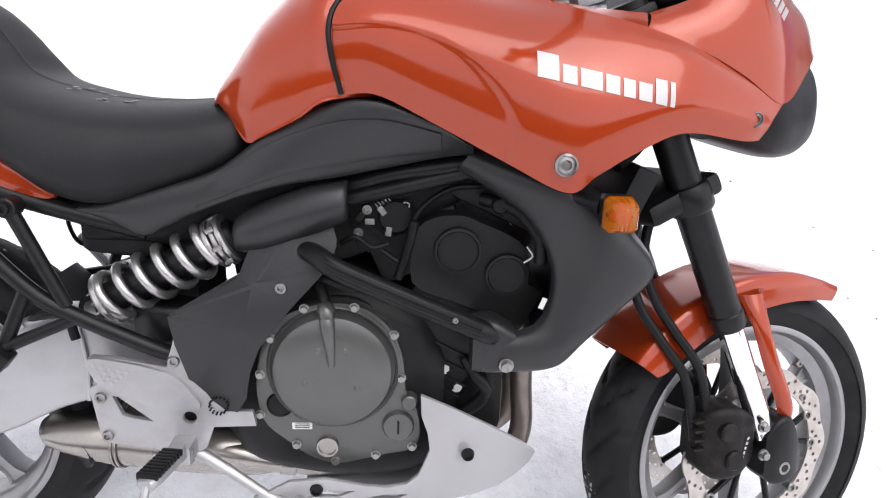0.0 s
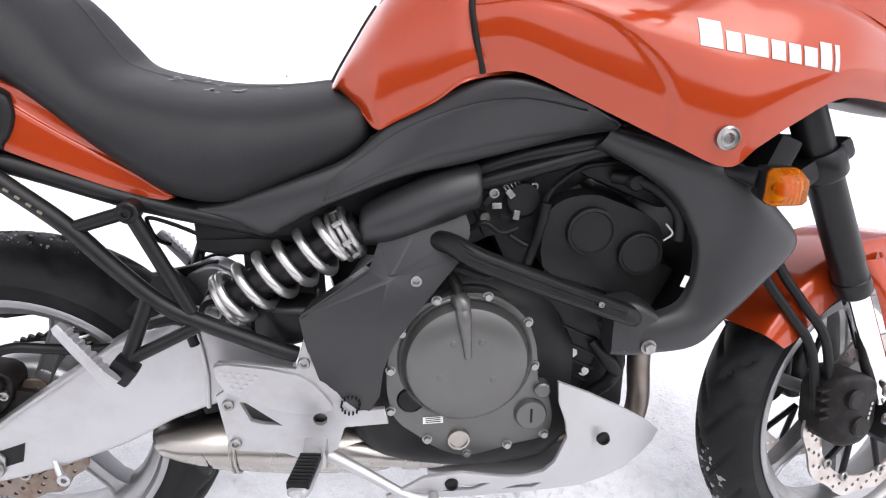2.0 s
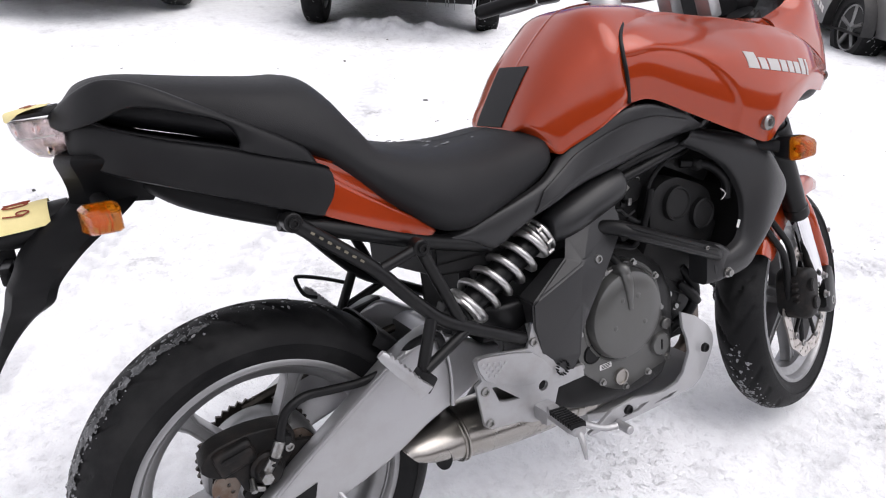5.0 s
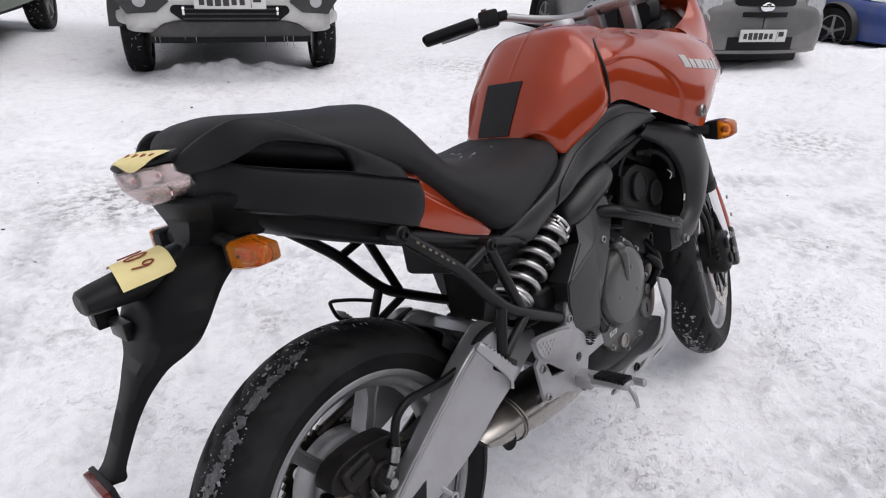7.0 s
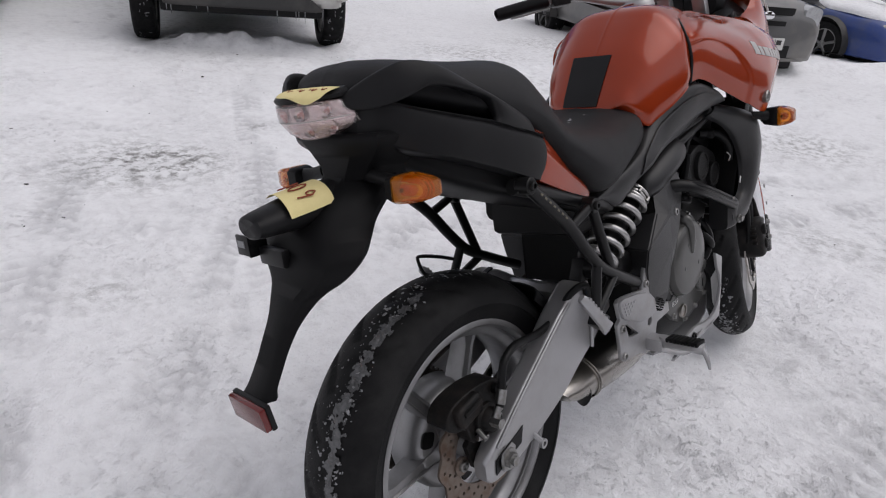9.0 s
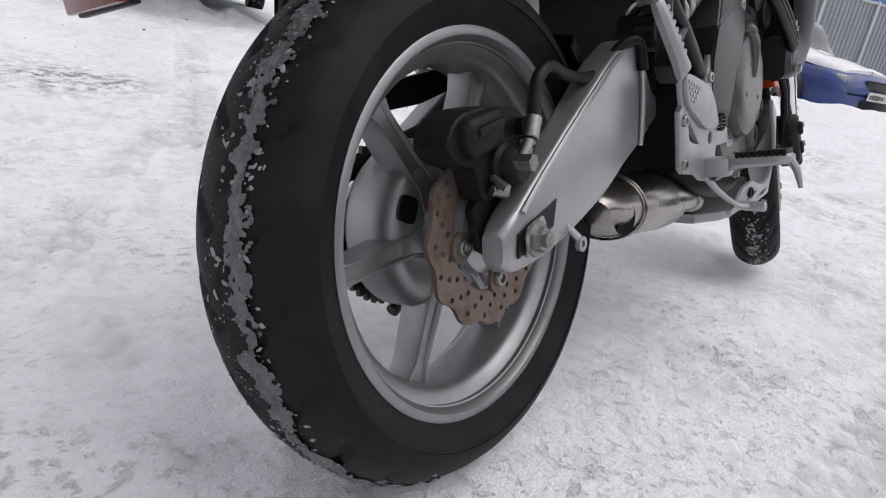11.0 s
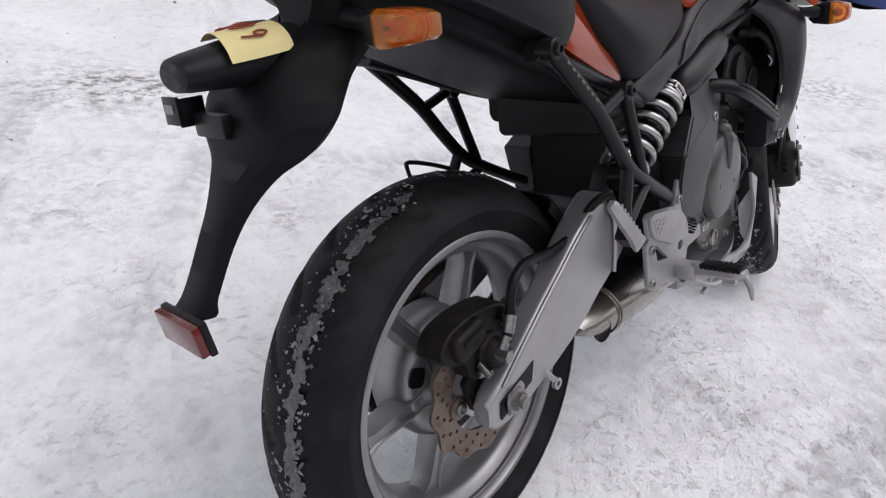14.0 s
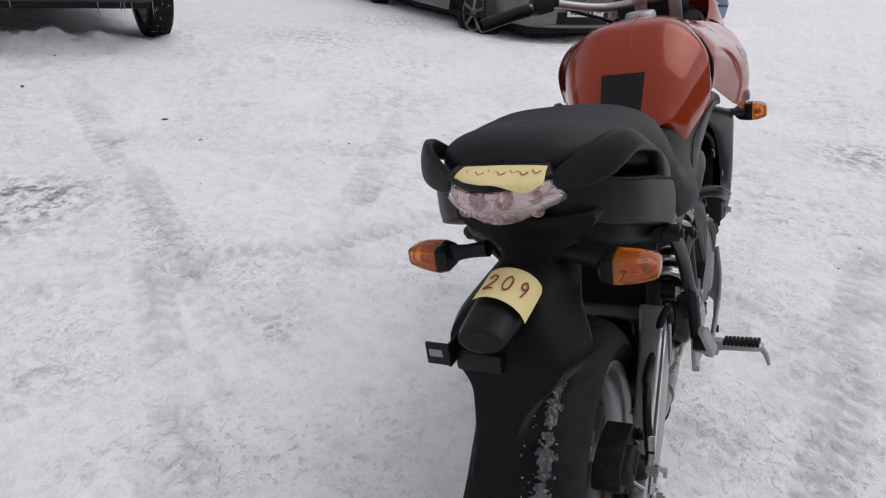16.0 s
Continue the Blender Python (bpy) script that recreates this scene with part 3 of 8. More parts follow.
def build_ground():
    xs = graded(-900, 900, -1.4, 3.5, 0.021, 1.045)
    ys = graded(-900, 900, -1.4, 5.0, 0.021, 1.045)
    verts, plan, trodden = [], [], []
    for x in xs:
        for y in ys:
            h, packed = ground_height(x, y, True) if abs(x) < 40 and abs(y) < 40 else (0.17, 0.0)
            level = Vector((x, y, h))
            plan.append((x, y))
            verts.append(tuple(level.lerp(YARD @ level, smooth_step(0.9, 2.8, math.hypot(x - 0.4, y)))))
            trodden.append(min(1.0, packed))
    m = len(ys)
    faces = [(i * m + j, (i + 1) * m + j, (i + 1) * m + j + 1, i * m + j + 1) for i in range(len(xs) - 1) for j in range(m - 1)]
    me = bpy.data.meshes.new("ground")
    me.from_pydata(verts, [], faces)
    me.shade_smooth()
    me.materials.append(SNOW)
    grime = me.attributes.new("grime", "FLOAT", "POINT")
    values = []
    for x, y in plan:
        g = sum(k * math.exp(-((x - sx) ** 2 + (y - sy) ** 2) / (r * r)) for sx, sy, r, k in STAINS) if -2 < x < 8 and -3 < y < 6 else 0.0
        values.append(min(1.0, g))
    grime.data.foreach_set("value", values)
    press = me.attributes.new("packed", "FLOAT", "POINT")
    press.data.foreach_set("value", trodden)
    ob = new("ground", me)
    tagged(ob, "trodden white snow yard with grey dirt patches and tyre prints", "snow", kind="structure")


build_ground()


# ---- the motorcycle: built upright, then leaned on its side stand ----
BIKE = Matrix(((0.99937, 0.00828, -0.03465, 0.0), (0.0, 0.97263, 0.23237, 0.0), (0.03562, -0.23222, 0.97201, -0.03396), (0.0, 0.0, 0.0, 1.0)))
bike = new("motorcycle")
bike.empty_display_size = 0.2
bike.matrix_basis = BIKE
tagged(bike, "orange and black touring motorcycle leaning on its side stand in snow", "motorcycle")

REAR, FRONT = Vector((0.009, -0.004, 0.3265)), Vector((1.4085, 0, 0.260))
MID = -0.014
STEER = 16.0
axis_foot, axis_way = Vector((1.515, 0, 0)), Vector((-0.4226, 0, 0.9063))
BARS = Matrix.Translation(axis_foot) @ Matrix.Rotation(radians(STEER), 4, axis_way) @ Matrix.Translation(-axis_foot)
STEERED = Matrix.Translation((-0.004, -0.017, 0.004)) @ BARS


# ---- wheels ----
def tyre_mesh(centre, radius, width, rim_r, grooves=True, n=96, crown=0.62):
    """A radial motorcycle tyre: round crown, sidewalls and bead, with slanting tread grooves."""
    half = width / 2
    prof = []
    for a in np.linspace(-1, 1, 25):
        ang = a * radians(82)
        y = half * math.sin(ang) / math.sin(radians(82))
        r = radius - (radius - rim_r) * crown * (1 - math.cos(ang)) / (1 - math.cos(radians(82)))
        prof.append((r, y))
    side = [(rim_r + 0.030, half * 0.97), (rim_r + 0.012, half * 0.88), (rim_r + 0.004, half * 0.80), (rim_r - 0.008, half * 0.76)]
    prof = [(r, -y) for r, y in reversed(side)] + prof + side
    bm = bmesh.new()
    rings = []
    m = len(prof)
    for k in range(n * 2):
        a = math.pi * k / n
        ring = []
        for i, (r, y) in enumerate(prof):
            d = 0.0
            t = y / half
            if grooves and 4 < i < m - 5:
                phase = (k / (2 * n) * 22 + abs(t) * 1.1 + (0.5 if t > 0 else 0)) % 1.0
                if phase < 0.13 and 0.10 < abs(t) < 0.80:
                    d = 0.006
            rr = r - d
            ring.append(bm.verts.new(centre + Vector((rr * math.cos(a), y, rr * math.sin(a)))))
        rings.append(ring)
    rings.append(rings[0])
    for a, b in zip(rings, rings[1:]):
        for i in range(m - 1):
            bm.faces.new((a[i], a[i + 1], b[i + 1], b[i]))
    return bm


def rim_mesh(centre, rim_r, width, hub_r, hub_half):
    """The rim's barrel with its lips, and the hub."""
    h = width / 2
    prof = [(rim_r - 0.004, -h), (rim_r, -h + 0.002), (rim_r, -h + 0.006), (rim_r - 0.011, -h + 0.008), (rim_r - 0.013, -h + 0.016), (rim_r - 0.030, -h + 0.024), (rim_r - 0.036, -h * 0.45), (rim_r - 0.040, 0),
            (rim_r - 0.036, h * 0.45), (rim_r - 0.030, h - 0.024), (rim_r - 0.013, h - 0.016), (rim_r - 0.011, h - 0.008), (rim_r, h - 0.006), (rim_r, h - 0.002), (rim_r - 0.004, h)]
    outer = [(rim_r - 0.010, h - 0.001), (rim_r - 0.016, h - 0.01), (rim_r - 0.022, 0), (rim_r - 0.016, -h + 0.01), (rim_r - 0.010, -h + 0.001)]
    bm = turned(prof + outer, centre, 96, closed=True)
    hub = [(0.012, -hub_half), (hub_r * 0.62, -hub_half), (hub_r * 0.70, -hub_half + 0.006), (hub_r * 0.72, -hub_half * 0.5), (hub_r, -hub_half * 0.3), (hub_r, hub_half * 0.3),
           (hub_r * 0.72, hub_half * 0.5), (hub_r * 0.70, hub_half - 0.006), (hub_r * 0.62, hub_half), (0.012, hub_half)]
    return merge(bm, turned(hub, centre, 40, closed=True))


def spoke_mesh(centre, angle, hub_r, rim_r, w0, w1, thick, bow=0.0):
    """One cast spoke with a raised ridge, from hub to rim."""
    u = Vector((math.cos(angle), 0, math.sin(angle)))
    v = Vector((-math.sin(angle), 0, math.cos(angle)))
    rings = []
    for s in np.linspace(0, 1, 7):
        r = hub_r * 0.85 + (rim_r - 0.034 - hub_r * 0.85) * s
        flare = 1 + 0.9 * max(0, s - 0.82) / 0.18 + 0.8 * max(0, 0.18 - s) / 0.18
        w = (w0 + (w1 - w0) * s) * flare / 2
        t = thick / 2 * (1 - 0.25 * s)
        c = centre + u * r + v * bow * math.sin(math.pi * s)
        sect = [(-w, -t * 0.75), (-w * 0.92, -t), (-w * 0.70, -t), (-w * 0.55, -t * 0.80), (w * 0.55, -t * 0.80), (w * 0.70, -t), (w * 0.92, -t), (w, -t * 0.75)]
        sect += [(-a, -b) for a, b in sect]
        rings.append([c + v * a + Vector((0, b, 0)) for a, b in sect])
    return skin(rings)


def petal_disc(centre, outer, inner, y, thick, holes, petals, wave=0.004):
    """A wave brake disc with drilled holes."""
    n = petals * 10
    pts = [(centre.x + (outer + wave * math.cos(petals * a)) * math.cos(a), centre.z + (outer + wave * math.cos(petals * a)) * math.sin(a)) for a in np.linspace(0, 2 * math.pi, n, endpoint=False)]
    cuts = [circle(centre.x, centre.z, inner, 48)]
    mid = (outer + inner) / 2
    for k in range(holes):
        a = 2 * math.pi * k / holes
        r = mid + (outer - inner) * (0.26, -0.02, -0.28)[k % 3]
        cuts.append(circle(centre.x + r * math.cos(a), centre.z + r * math.sin(a), 0.0036, 6))
    return plate(pts, y - thick / 2, y + thick / 2, bevel=0, holes=cuts)


def snow_bits(name, centre, radius, half, spans, parent, seed, move=None, label=""):
    """Snow and ice caked into the tread: low uneven crumbs on the crown."""
    rnd = random.Random(seed)
    bm = bmesh.new()
    for a0, a1, y0, y1, count, big in spans:
        for _ in range(count):
            a = radians(rnd.uniform(a0, a1))
            y = rnd.uniform(y0, y1) * half
            ang = math.asin(max(-1, min(1, y / half * math.sin(radians(82)))))
            r = radius - 0.05 * (1 - math.cos(ang)) / (1 - math.cos(radians(82)))
            s = big * rnd.uniform(0.25, 1.0) ** 2.4
            own = bmesh.new()
            bmesh.ops.create_icosphere(own, subdivisions=1, radius=1)
            for v in own.verts:
                v.co *= rnd.uniform(0.45, 1.45)
            p = centre + Vector((r * math.cos(a), y, r * math.sin(a)))
            up = Vector((math.cos(a) * math.cos(ang), math.sin(ang), math.sin(a) * math.cos(ang)))
            own.transform(Matrix.Translation(p) @ up.to_track_quat("Z", "X").to_matrix().to_4x4() @ Matrix.Rotation(rnd.uniform(0, 6.28), 4, "Z") @ Matrix.Diagonal((s * rnd.uniform(0.6, 2.2), s, s * 0.12 + 0.0006, 1)))
            merge(bm, own)
    ob = part(name, bm, ICE, parent, label, move=move, smooth=60)
    ob["kind"] = "stuff"


def ice_crust(name, centre, radius, half, span, band_y, parent, label):
    """A thin ragged crust of dirty ice that clings to the crown of the tyre."""
    bm = bmesh.new()
    n, m = 620, 44
    grid = {}
    def at(i, j):
        if (i, j) not in grid:
            a = radians(span[0] + (span[1] - span[0]) * i / n)
            y = (band_y[0] + (band_y[1] - band_y[0]) * j / m) * half
            ang = math.asin(max(-1, min(1, y / half * math.sin(radians(82)))))
            q = Vector((a * 9.0, y * 45, 0))
            lift = 0.0008 + 0.0036 * max(0.0, 0.3 + noise.noise(q * 1.7) + 0.6 * noise.noise(q * 5.0))
            r = radius - 0.0515 * (1 - math.cos(ang)) / (1 - math.cos(radians(82))) + lift
            grid[i, j] = bm.verts.new(centre + Vector((r * math.cos(a), y, r * math.sin(a))))
        return grid[i, j]
    for i in range(n):
        for j in range(m):
            a, t = radians(span[0] + (span[1] - span[0]) * (i + 0.5) / n), (j + 0.5) / m
            q = Vector((a * 9.0, t * 2.2, 3.0))
            core = 0.34 + 0.10 * noise.noise(Vector((a * 5.0, 1.0, 0.0)))
            cling = 0.80 - abs(t - core) * 3.6 + 0.55 * noise.noise(q) + 0.45 * noise.noise(q * 2.7) + 0.40 * noise.noise(q * 6.5)
            cling += 0.30 - 1.1 * abs(t - core - 0.42 - 0.1 * noise.noise(q)) * 4 if t > 0.62 else 0.0
            fade = min(1.0, i / 60, (n - i) / 60)
            if cling * fade > 0.30:
                bm.faces.new((at(i, j), at(i + 1, j), at(i + 1, j + 1), at(i, j + 1)))
    ob = part(name, bm, ICE_FILM, parent, label, smooth=60)
    ob["kind"] = "stuff"


def build_rear_wheel():
    c = REAR
    wheel = part("rear_wheel", rim_mesh(c, 0.2255, 0.128, 0.058, 0.060), CAST_WHEEL, bike, "silver cast alloy rear wheel")
    part("tyre", tyre_mesh(c, 0.306, 0.156, 0.2255), RUBBER, wheel, "black rear tyre caked with snow")
    for k in range(6):
        part("spoke", spoke_mesh(c, radians(7 + 60 * k), 0.058, 0.2255, 0.030, 0.022, 0.046, 0.0), CAST_WHEEL, wheel)
    for side in (-1, 1):
        part("rim_ridge", turned([(0.2075, side * 0.0475), (0.2105, side * 0.0505), (0.2105, side * 0.0535), (0.2075, side * 0.0520)], c, 96, closed=True), CAST_WHEEL, wheel, "raised machined line on the rim")
    part("brake_disc", petal_disc(c, 0.109, 0.070, -0.078, 0.005, 54, 12), DISC, wheel, "rusty drilled petal brake disc")
    part("disc_carrier", turned([(0.02, -0.088), (0.034, -0.088), (0.036, -0.082), (0.050, -0.074), (0.052, -0.060), (0.02, -0.060)], c, 32, closed=True), SILVER, wheel)
    for k in range(4):
        a = radians(8 + 90 * k)
        p = Vector((math.cos(a), 0, math.sin(a)))
        part("carrier_arm", rod(c + p * 0.040 + Vector((0, -0.062, 0)), c + p * 0.064 + Vector((0, -0.074, 0)), 0.013, 10), SILVER, wheel)
        part("disc_tab", rod(c + p * 0.060 + Vector((0, -0.0755, 0)), c + p * 0.060 + Vector((0, -0.0805, 0)), 0.017, 16), DISC, wheel)
        part("disc_bolt", socket_bolt(c + p * 0.059 + Vector((0, -0.080, 0)), 0.010, 0.007), BOLT, wheel)
    hub = turned([(0.030, -0.022), (0.088, -0.020), (0.098, -0.012), (0.104, 0.004), (0.104, 0.050), (0.096, 0.062), (0.030, 0.066)], c, 48, closed=True)
    part("hub_drum", hub, CAST_WHEEL, wheel, "silver hub drum with square windows")
    for k in range(3):
        a = radians(37 + 120 * k)
        own = plate([(0.0145, 0.009), (0.009, 0.0145), (-0.009, 0.0145), (-0.0145, 0.009), (-0.0145, -0.009), (-0.009, -0.0145), (0.009, -0.0145), (0.0145, -0.009)], -0.0025, 0.001, 0, smooth_steps=2)
        own.transform(Matrix.Translation(c + Vector((0.083 * math.cos(a), -0.0195, 0.083 * math.sin(a)))) @ Matrix.Rotation(-a, 4, "Y"))
        part("hub_window", own, HOSE, wheel, "dark square hub recess")
    teeth = [((0.108 if k % 2 else 0.101) * math.cos(2 * math.pi * k / 92), (0.108 if k % 2 else 0.101) * math.sin(2 * math.pi * k / 92)) for k in range(92)]
    part("sprocket", plate([(c.x + x, c.z + z) for x, z in teeth], 0.070, 0.077, bevel=0, holes=[circle(c.x, c.z, 0.05, 30)] + [circle(c.x + 0.078 * math.cos(k * 1.2566), c.z + 0.078 * math.sin(k * 1.2566), 0.014, 14) for k in range(5)]), CHAIN, wheel, "dark steel rear sprocket")
    ice_crust("packed_snow", c, 0.3065, 0.078, (92, 268), (-0.62, 0.16), wheel, "grey ice crust packed into the tread")
    snow_bits("packed_snow", c, 0.3065, 0.078, [(95, 262, -0.56, 0.10, 260, 0.0034), (60, 120, -0.4, 0.2, 110, 0.0028), (120, 240, -0.6, 0.5, 160, 0.0024)], wheel, 5, label="grey snow crumbs in the tread")


def build_front_wheel():
    c = FRONT
    wheel = part("front_wheel", rim_mesh(c, 0.2245, 0.100, 0.045, 0.055), CAST_WHEEL, bike, "silver cast alloy front wheel turned left", move=STEERED)
    part("tyre", tyre_mesh(c, 0.298, 0.118, 0.2245), RUBBER, wheel, "black front tyre with snow on the tread", move=STEERED)
    for k in range(6):
        part("spoke", spoke_mesh(c, radians(35 + 60 * k), 0.045, 0.2255, 0.026, 0.020, 0.034), CAST_WHEEL, wheel, move=STEERED)
    for y, name in ((-0.066, "brake_disc"), (0.066, "brake_disc")):
        disc = part(name, petal_disc(c, 0.150, 0.117, y, 0.0045, 72, 10), DISC_CLEAN, wheel, "drilled petal brake disc", move=STEERED)
        for k in range(5):
            a = radians(15 + 72 * k)
            for s in (-0.24, 0.24):
                p, q = Vector((math.cos(a), 0, math.sin(a))), Vector((math.cos(a + s), 0, math.sin(a + s)))
                part("carrier_arm", rod(c + p * 0.042 + Vector((0, y * 0.9, 0)), c + q * 0.118 + Vector((0, y, 0)), 0.0055, 8), FRAME_BLACK, disc, move=STEERED)
                part("disc_button", socket_bolt(c + q * 0.118 + Vector((0, y - 0.002, 0)), 0.009, 0.005, way=(0, -1 if y < 0 else 1, 0)), BOLT, disc, move=STEERED)
    snow_bits("packed_snow", c, 0.2985, 0.06, [(185, 262, -0.5, 0.4, 150, 0.004), (205, 250, -0.1, 0.3, 60, 0.007)], wheel, 8, STEERED, "snow packed into the tread")


build_rear_wheel()
build_front_wheel()


import functools
from mathutils.bvhtree import BVHTree


# ---- tank, seat and fairing ----
def build_tank():
    st = [
        (0.512, [(0, 0.828), (-0.030, 0.828), (-0.045, 0.830), (-0.048, 0.832), (-0.040, 0.835), (-0.022, 0.838), (0, 0.839)]),
        (0.530, [(0, 0.838), (-0.070, 0.840), (-0.094, 0.845), (-0.101, 0.852), (-0.090, 0.862), (-0.054, 0.868), (0, 0.870)]),
        (0.555, [(0, 0.815), (-0.108, 0.818), (-0.122, 0.826), (-0.126, 0.846), (-0.114, 0.884), (-0.068, 0.905), (0, 0.908)]),
        (0.576, [(0, 0.798), (-0.122, 0.797), (-0.138, 0.804), (-0.143, 0.846), (-0.130, 0.903), (-0.077, 0.935), (0, 0.939)]),
        (0.600, [(0, 0.800), (-0.133, 0.806), (-0.150, 0.816), (-0.156, 0.862), (-0.142, 0.925), (-0.084, 0.963), (0, 0.968)]),
        (0.650, [(0, 0.830), (-0.154, 0.833), (-0.173, 0.842), (-0.179, 0.885), (-0.163, 0.957), (-0.093, 1.008), (0, 1.015)]),
        (0.690, [(0, 0.850), (-0.166, 0.858), (-0.184, 0.867), (-0.189, 0.903), (-0.175, 0.974), (-0.102, 1.032), (0, 1.040)]),
        (0.760, [(0, 0.850), (-0.120, 0.862), (-0.158, 0.874), (-0.168, 0.912), (-0.156, 0.972), (-0.108, 1.030), (0, 1.048)]),
        (0.830, [(0, 0.850), (-0.100, 0.870), (-0.140, 0.884), (-0.148, 0.920), (-0.138, 0.965), (-0.100, 1.022), (0, 1.042)]),
        (0.920, [(0, 0.850), (-0.080, 0.880), (-0.110, 0.894), (-0.118, 0.925), (-0.110, 0.960), (-0.080, 1.000), (0, 1.016)]),
        (0.975, [(0, 0.880), (-0.050, 0.890), (-0.070, 0.900), (-0.075, 0.925), (-0.070, 0.945), (-0.050, 0.968), (0, 0.978)]),
    ]
    shell = body(st, 6, 6)
    for v in shell.verts:
        v.co.y = v.co.y * 0.86 - 0.028
    tank = part("fuel_tank", shell, ORANGE, bike, "orange metallic painted fuel tank", smooth=60)
    tree = BVHTree.FromObject(tank, bpy.context.evaluated_depsgraph_get())
    rows = []
    for y in np.linspace(-0.067, 0.024, 7):
        row = []
        for k in range(9):
            lean = k / 8
            start = Vector((0.30 + 0.095 * lean, y * (1 - 0.10 * (1 - lean)), 0.872 + 0.096 * lean))
            hit = tree.ray_cast(start, Vector((0.95, 0, -0.10)).normalized())[0]
            row.append(hit + Vector((-0.0022, 0, 0.0016)))
        rows.append(row)
    pad = band(rows, 2, 2, 0.003)
    part("tank_pad", pad, SEAT_VINYL, tank, "black rubber tank pad")
    cap = turned([(0, 0.008), (0.030, 0.008), (0.034, 0.004), (0.036, -0.006)], (0.80, -0.028, 1.046), 28, "z")
    part("fuel_cap", cap, CAST_ALLOY, tank, "round metal fuel filler cap")


def build_seat():
    st = [
        (-0.168, [(0, 0.958), (-0.032, 0.959), (-0.048, 0.962), (-0.054, 0.967), (-0.048, 0.974), (-0.030, 0.979), (0, 0.981)]),
        (-0.146, [(0, 0.950), (-0.062, 0.951), (-0.086, 0.956), (-0.094, 0.967), (-0.084, 0.986), (-0.052, 0.997), (0, 1.000)]),
        (-0.100, [(0, 0.935), (-0.085, 0.937), (-0.114, 0.944), (-0.122, 0.960), (-0.110, 0.986), (-0.068, 1.002), (0, 1.006)]),
        (0.000, [(0, 0.905), (-0.100, 0.907), (-0.138, 0.914), (-0.146, 0.932), (-0.130, 0.968), (-0.080, 0.988), (0, 0.993)]),
        (0.080, [(0, 0.870), (-0.100, 0.876), (-0.138, 0.886), (-0.150, 0.912), (-0.130, 0.957), (-0.080, 0.979), (0, 0.984)]),
        (0.128, [(0, 0.845), (-0.100, 0.852), (-0.138, 0.862), (-0.152, 0.892), (-0.128, 0.948), (-0.078, 0.974), (0, 0.980)]),
        (0.164, [(0, 0.815), (-0.100, 0.825), (-0.140, 0.835), (-0.154, 0.865), (-0.128, 0.920), (-0.076, 0.948), (0, 0.956)]),
        (0.196, [(0, 0.785), (-0.100, 0.795), (-0.142, 0.806), (-0.156, 0.836), (-0.132, 0.882), (-0.080, 0.904), (0, 0.910)]),
        (0.228, [(0, 0.765), (-0.100, 0.768), (-0.144, 0.778), (-0.160, 0.812), (-0.138, 0.850), (-0.084, 0.866), (0, 0.871)]),
        (0.300, [(0, 0.740), (-0.095, 0.724), (-0.142, 0.726), (-0.168, 0.765), (-0.148, 0.822), (-0.090, 0.846), (0, 0.851)]),
        (0.370, [(0, 0.730), (-0.090, 0.708), (-0.138, 0.711), (-0.168, 0.752), (-0.150, 0.812), (-0.090, 0.837), (0, 0.842)]),
        (0.450, [(0, 0.730), (-0.080, 0.722), (-0.132, 0.728), (-0.158, 0.765), (-0.142, 0.812), (-0.085, 0.837), (0, 0.842)]),
        (0.520, [(0, 0.750), (-0.080, 0.745), (-0.126, 0.752), (-0.146, 0.780), (-0.132, 0.820), (-0.082, 0.843), (0, 0.848)]),
        (0.556, [(0, 0.760), (-0.080, 0.762), (-0.116, 0.770), (-0.134, 0.792), (-0.120, 0.824), (-0.072, 0.842), (0, 0.847)]),
        (0.568, [(0, 0.780), (-0.060, 0.780), (-0.098, 0.786), (-0.116, 0.800), (-0.102, 0.818), (-0.060, 0.832), (0, 0.836)]),
    ]
    cushion = body(st, 6, 6)
    for v in cushion.verts:
        back = 1 - smooth_step(0.20, 0.46, v.co.x)
        v.co.x += 0.015 * back
        v.co.y = v.co.y * (0.92 + 0.15 * smooth_step(-0.05, 0.12, v.co.x) * (1 - 0.5 * smooth_step(0.30, 0.50, v.co.x))) - 0.012
        v.co.z += 0.003 * back
    seat = part("seat", cushion, SEAT_VINYL, bike, "stepped black vinyl seat sprinkled with snow", smooth=60)
    for side in (-1, 1):
        part("seat_seam", tube([(0.160, side * 0.150, 0.842), (0.180, side * 0.146, 0.880), (0.205, side * 0.105, 0.896), (0.222, side * 0.03, 0.886)], 0.0022, 6, 4), HOSE, seat)
    rnd = random.Random(3)
    flakes = bmesh.new()
    for cx, cy, cz, count, spread in ((0.350, -0.075, 0.840, 12, 0.030), (0.315, -0.060, 0.848, 5, 0.020), (0.395, -0.085, 0.835, 4, 0.014)):
        for _ in range(count):
            own = bmesh.new()
            bmesh.ops.create_icosphere(own, subdivisions=1, radius=1)
            s = rnd.uniform(0.0012, 0.0032)
            dy = rnd.gauss(0, 0.012)
            own.transform(pose(cx + rnd.gauss(0, spread), cy + dy, cz + 0.003 + dy * 0.25) @ Matrix.Diagonal((s * rnd.uniform(1, 3), s, s * 0.4, 1)))
            merge(flakes, own)
    part("snow_crumbs", flakes, ICE, seat, "white snow crumbs on the seat")["kind"] = "stuff"


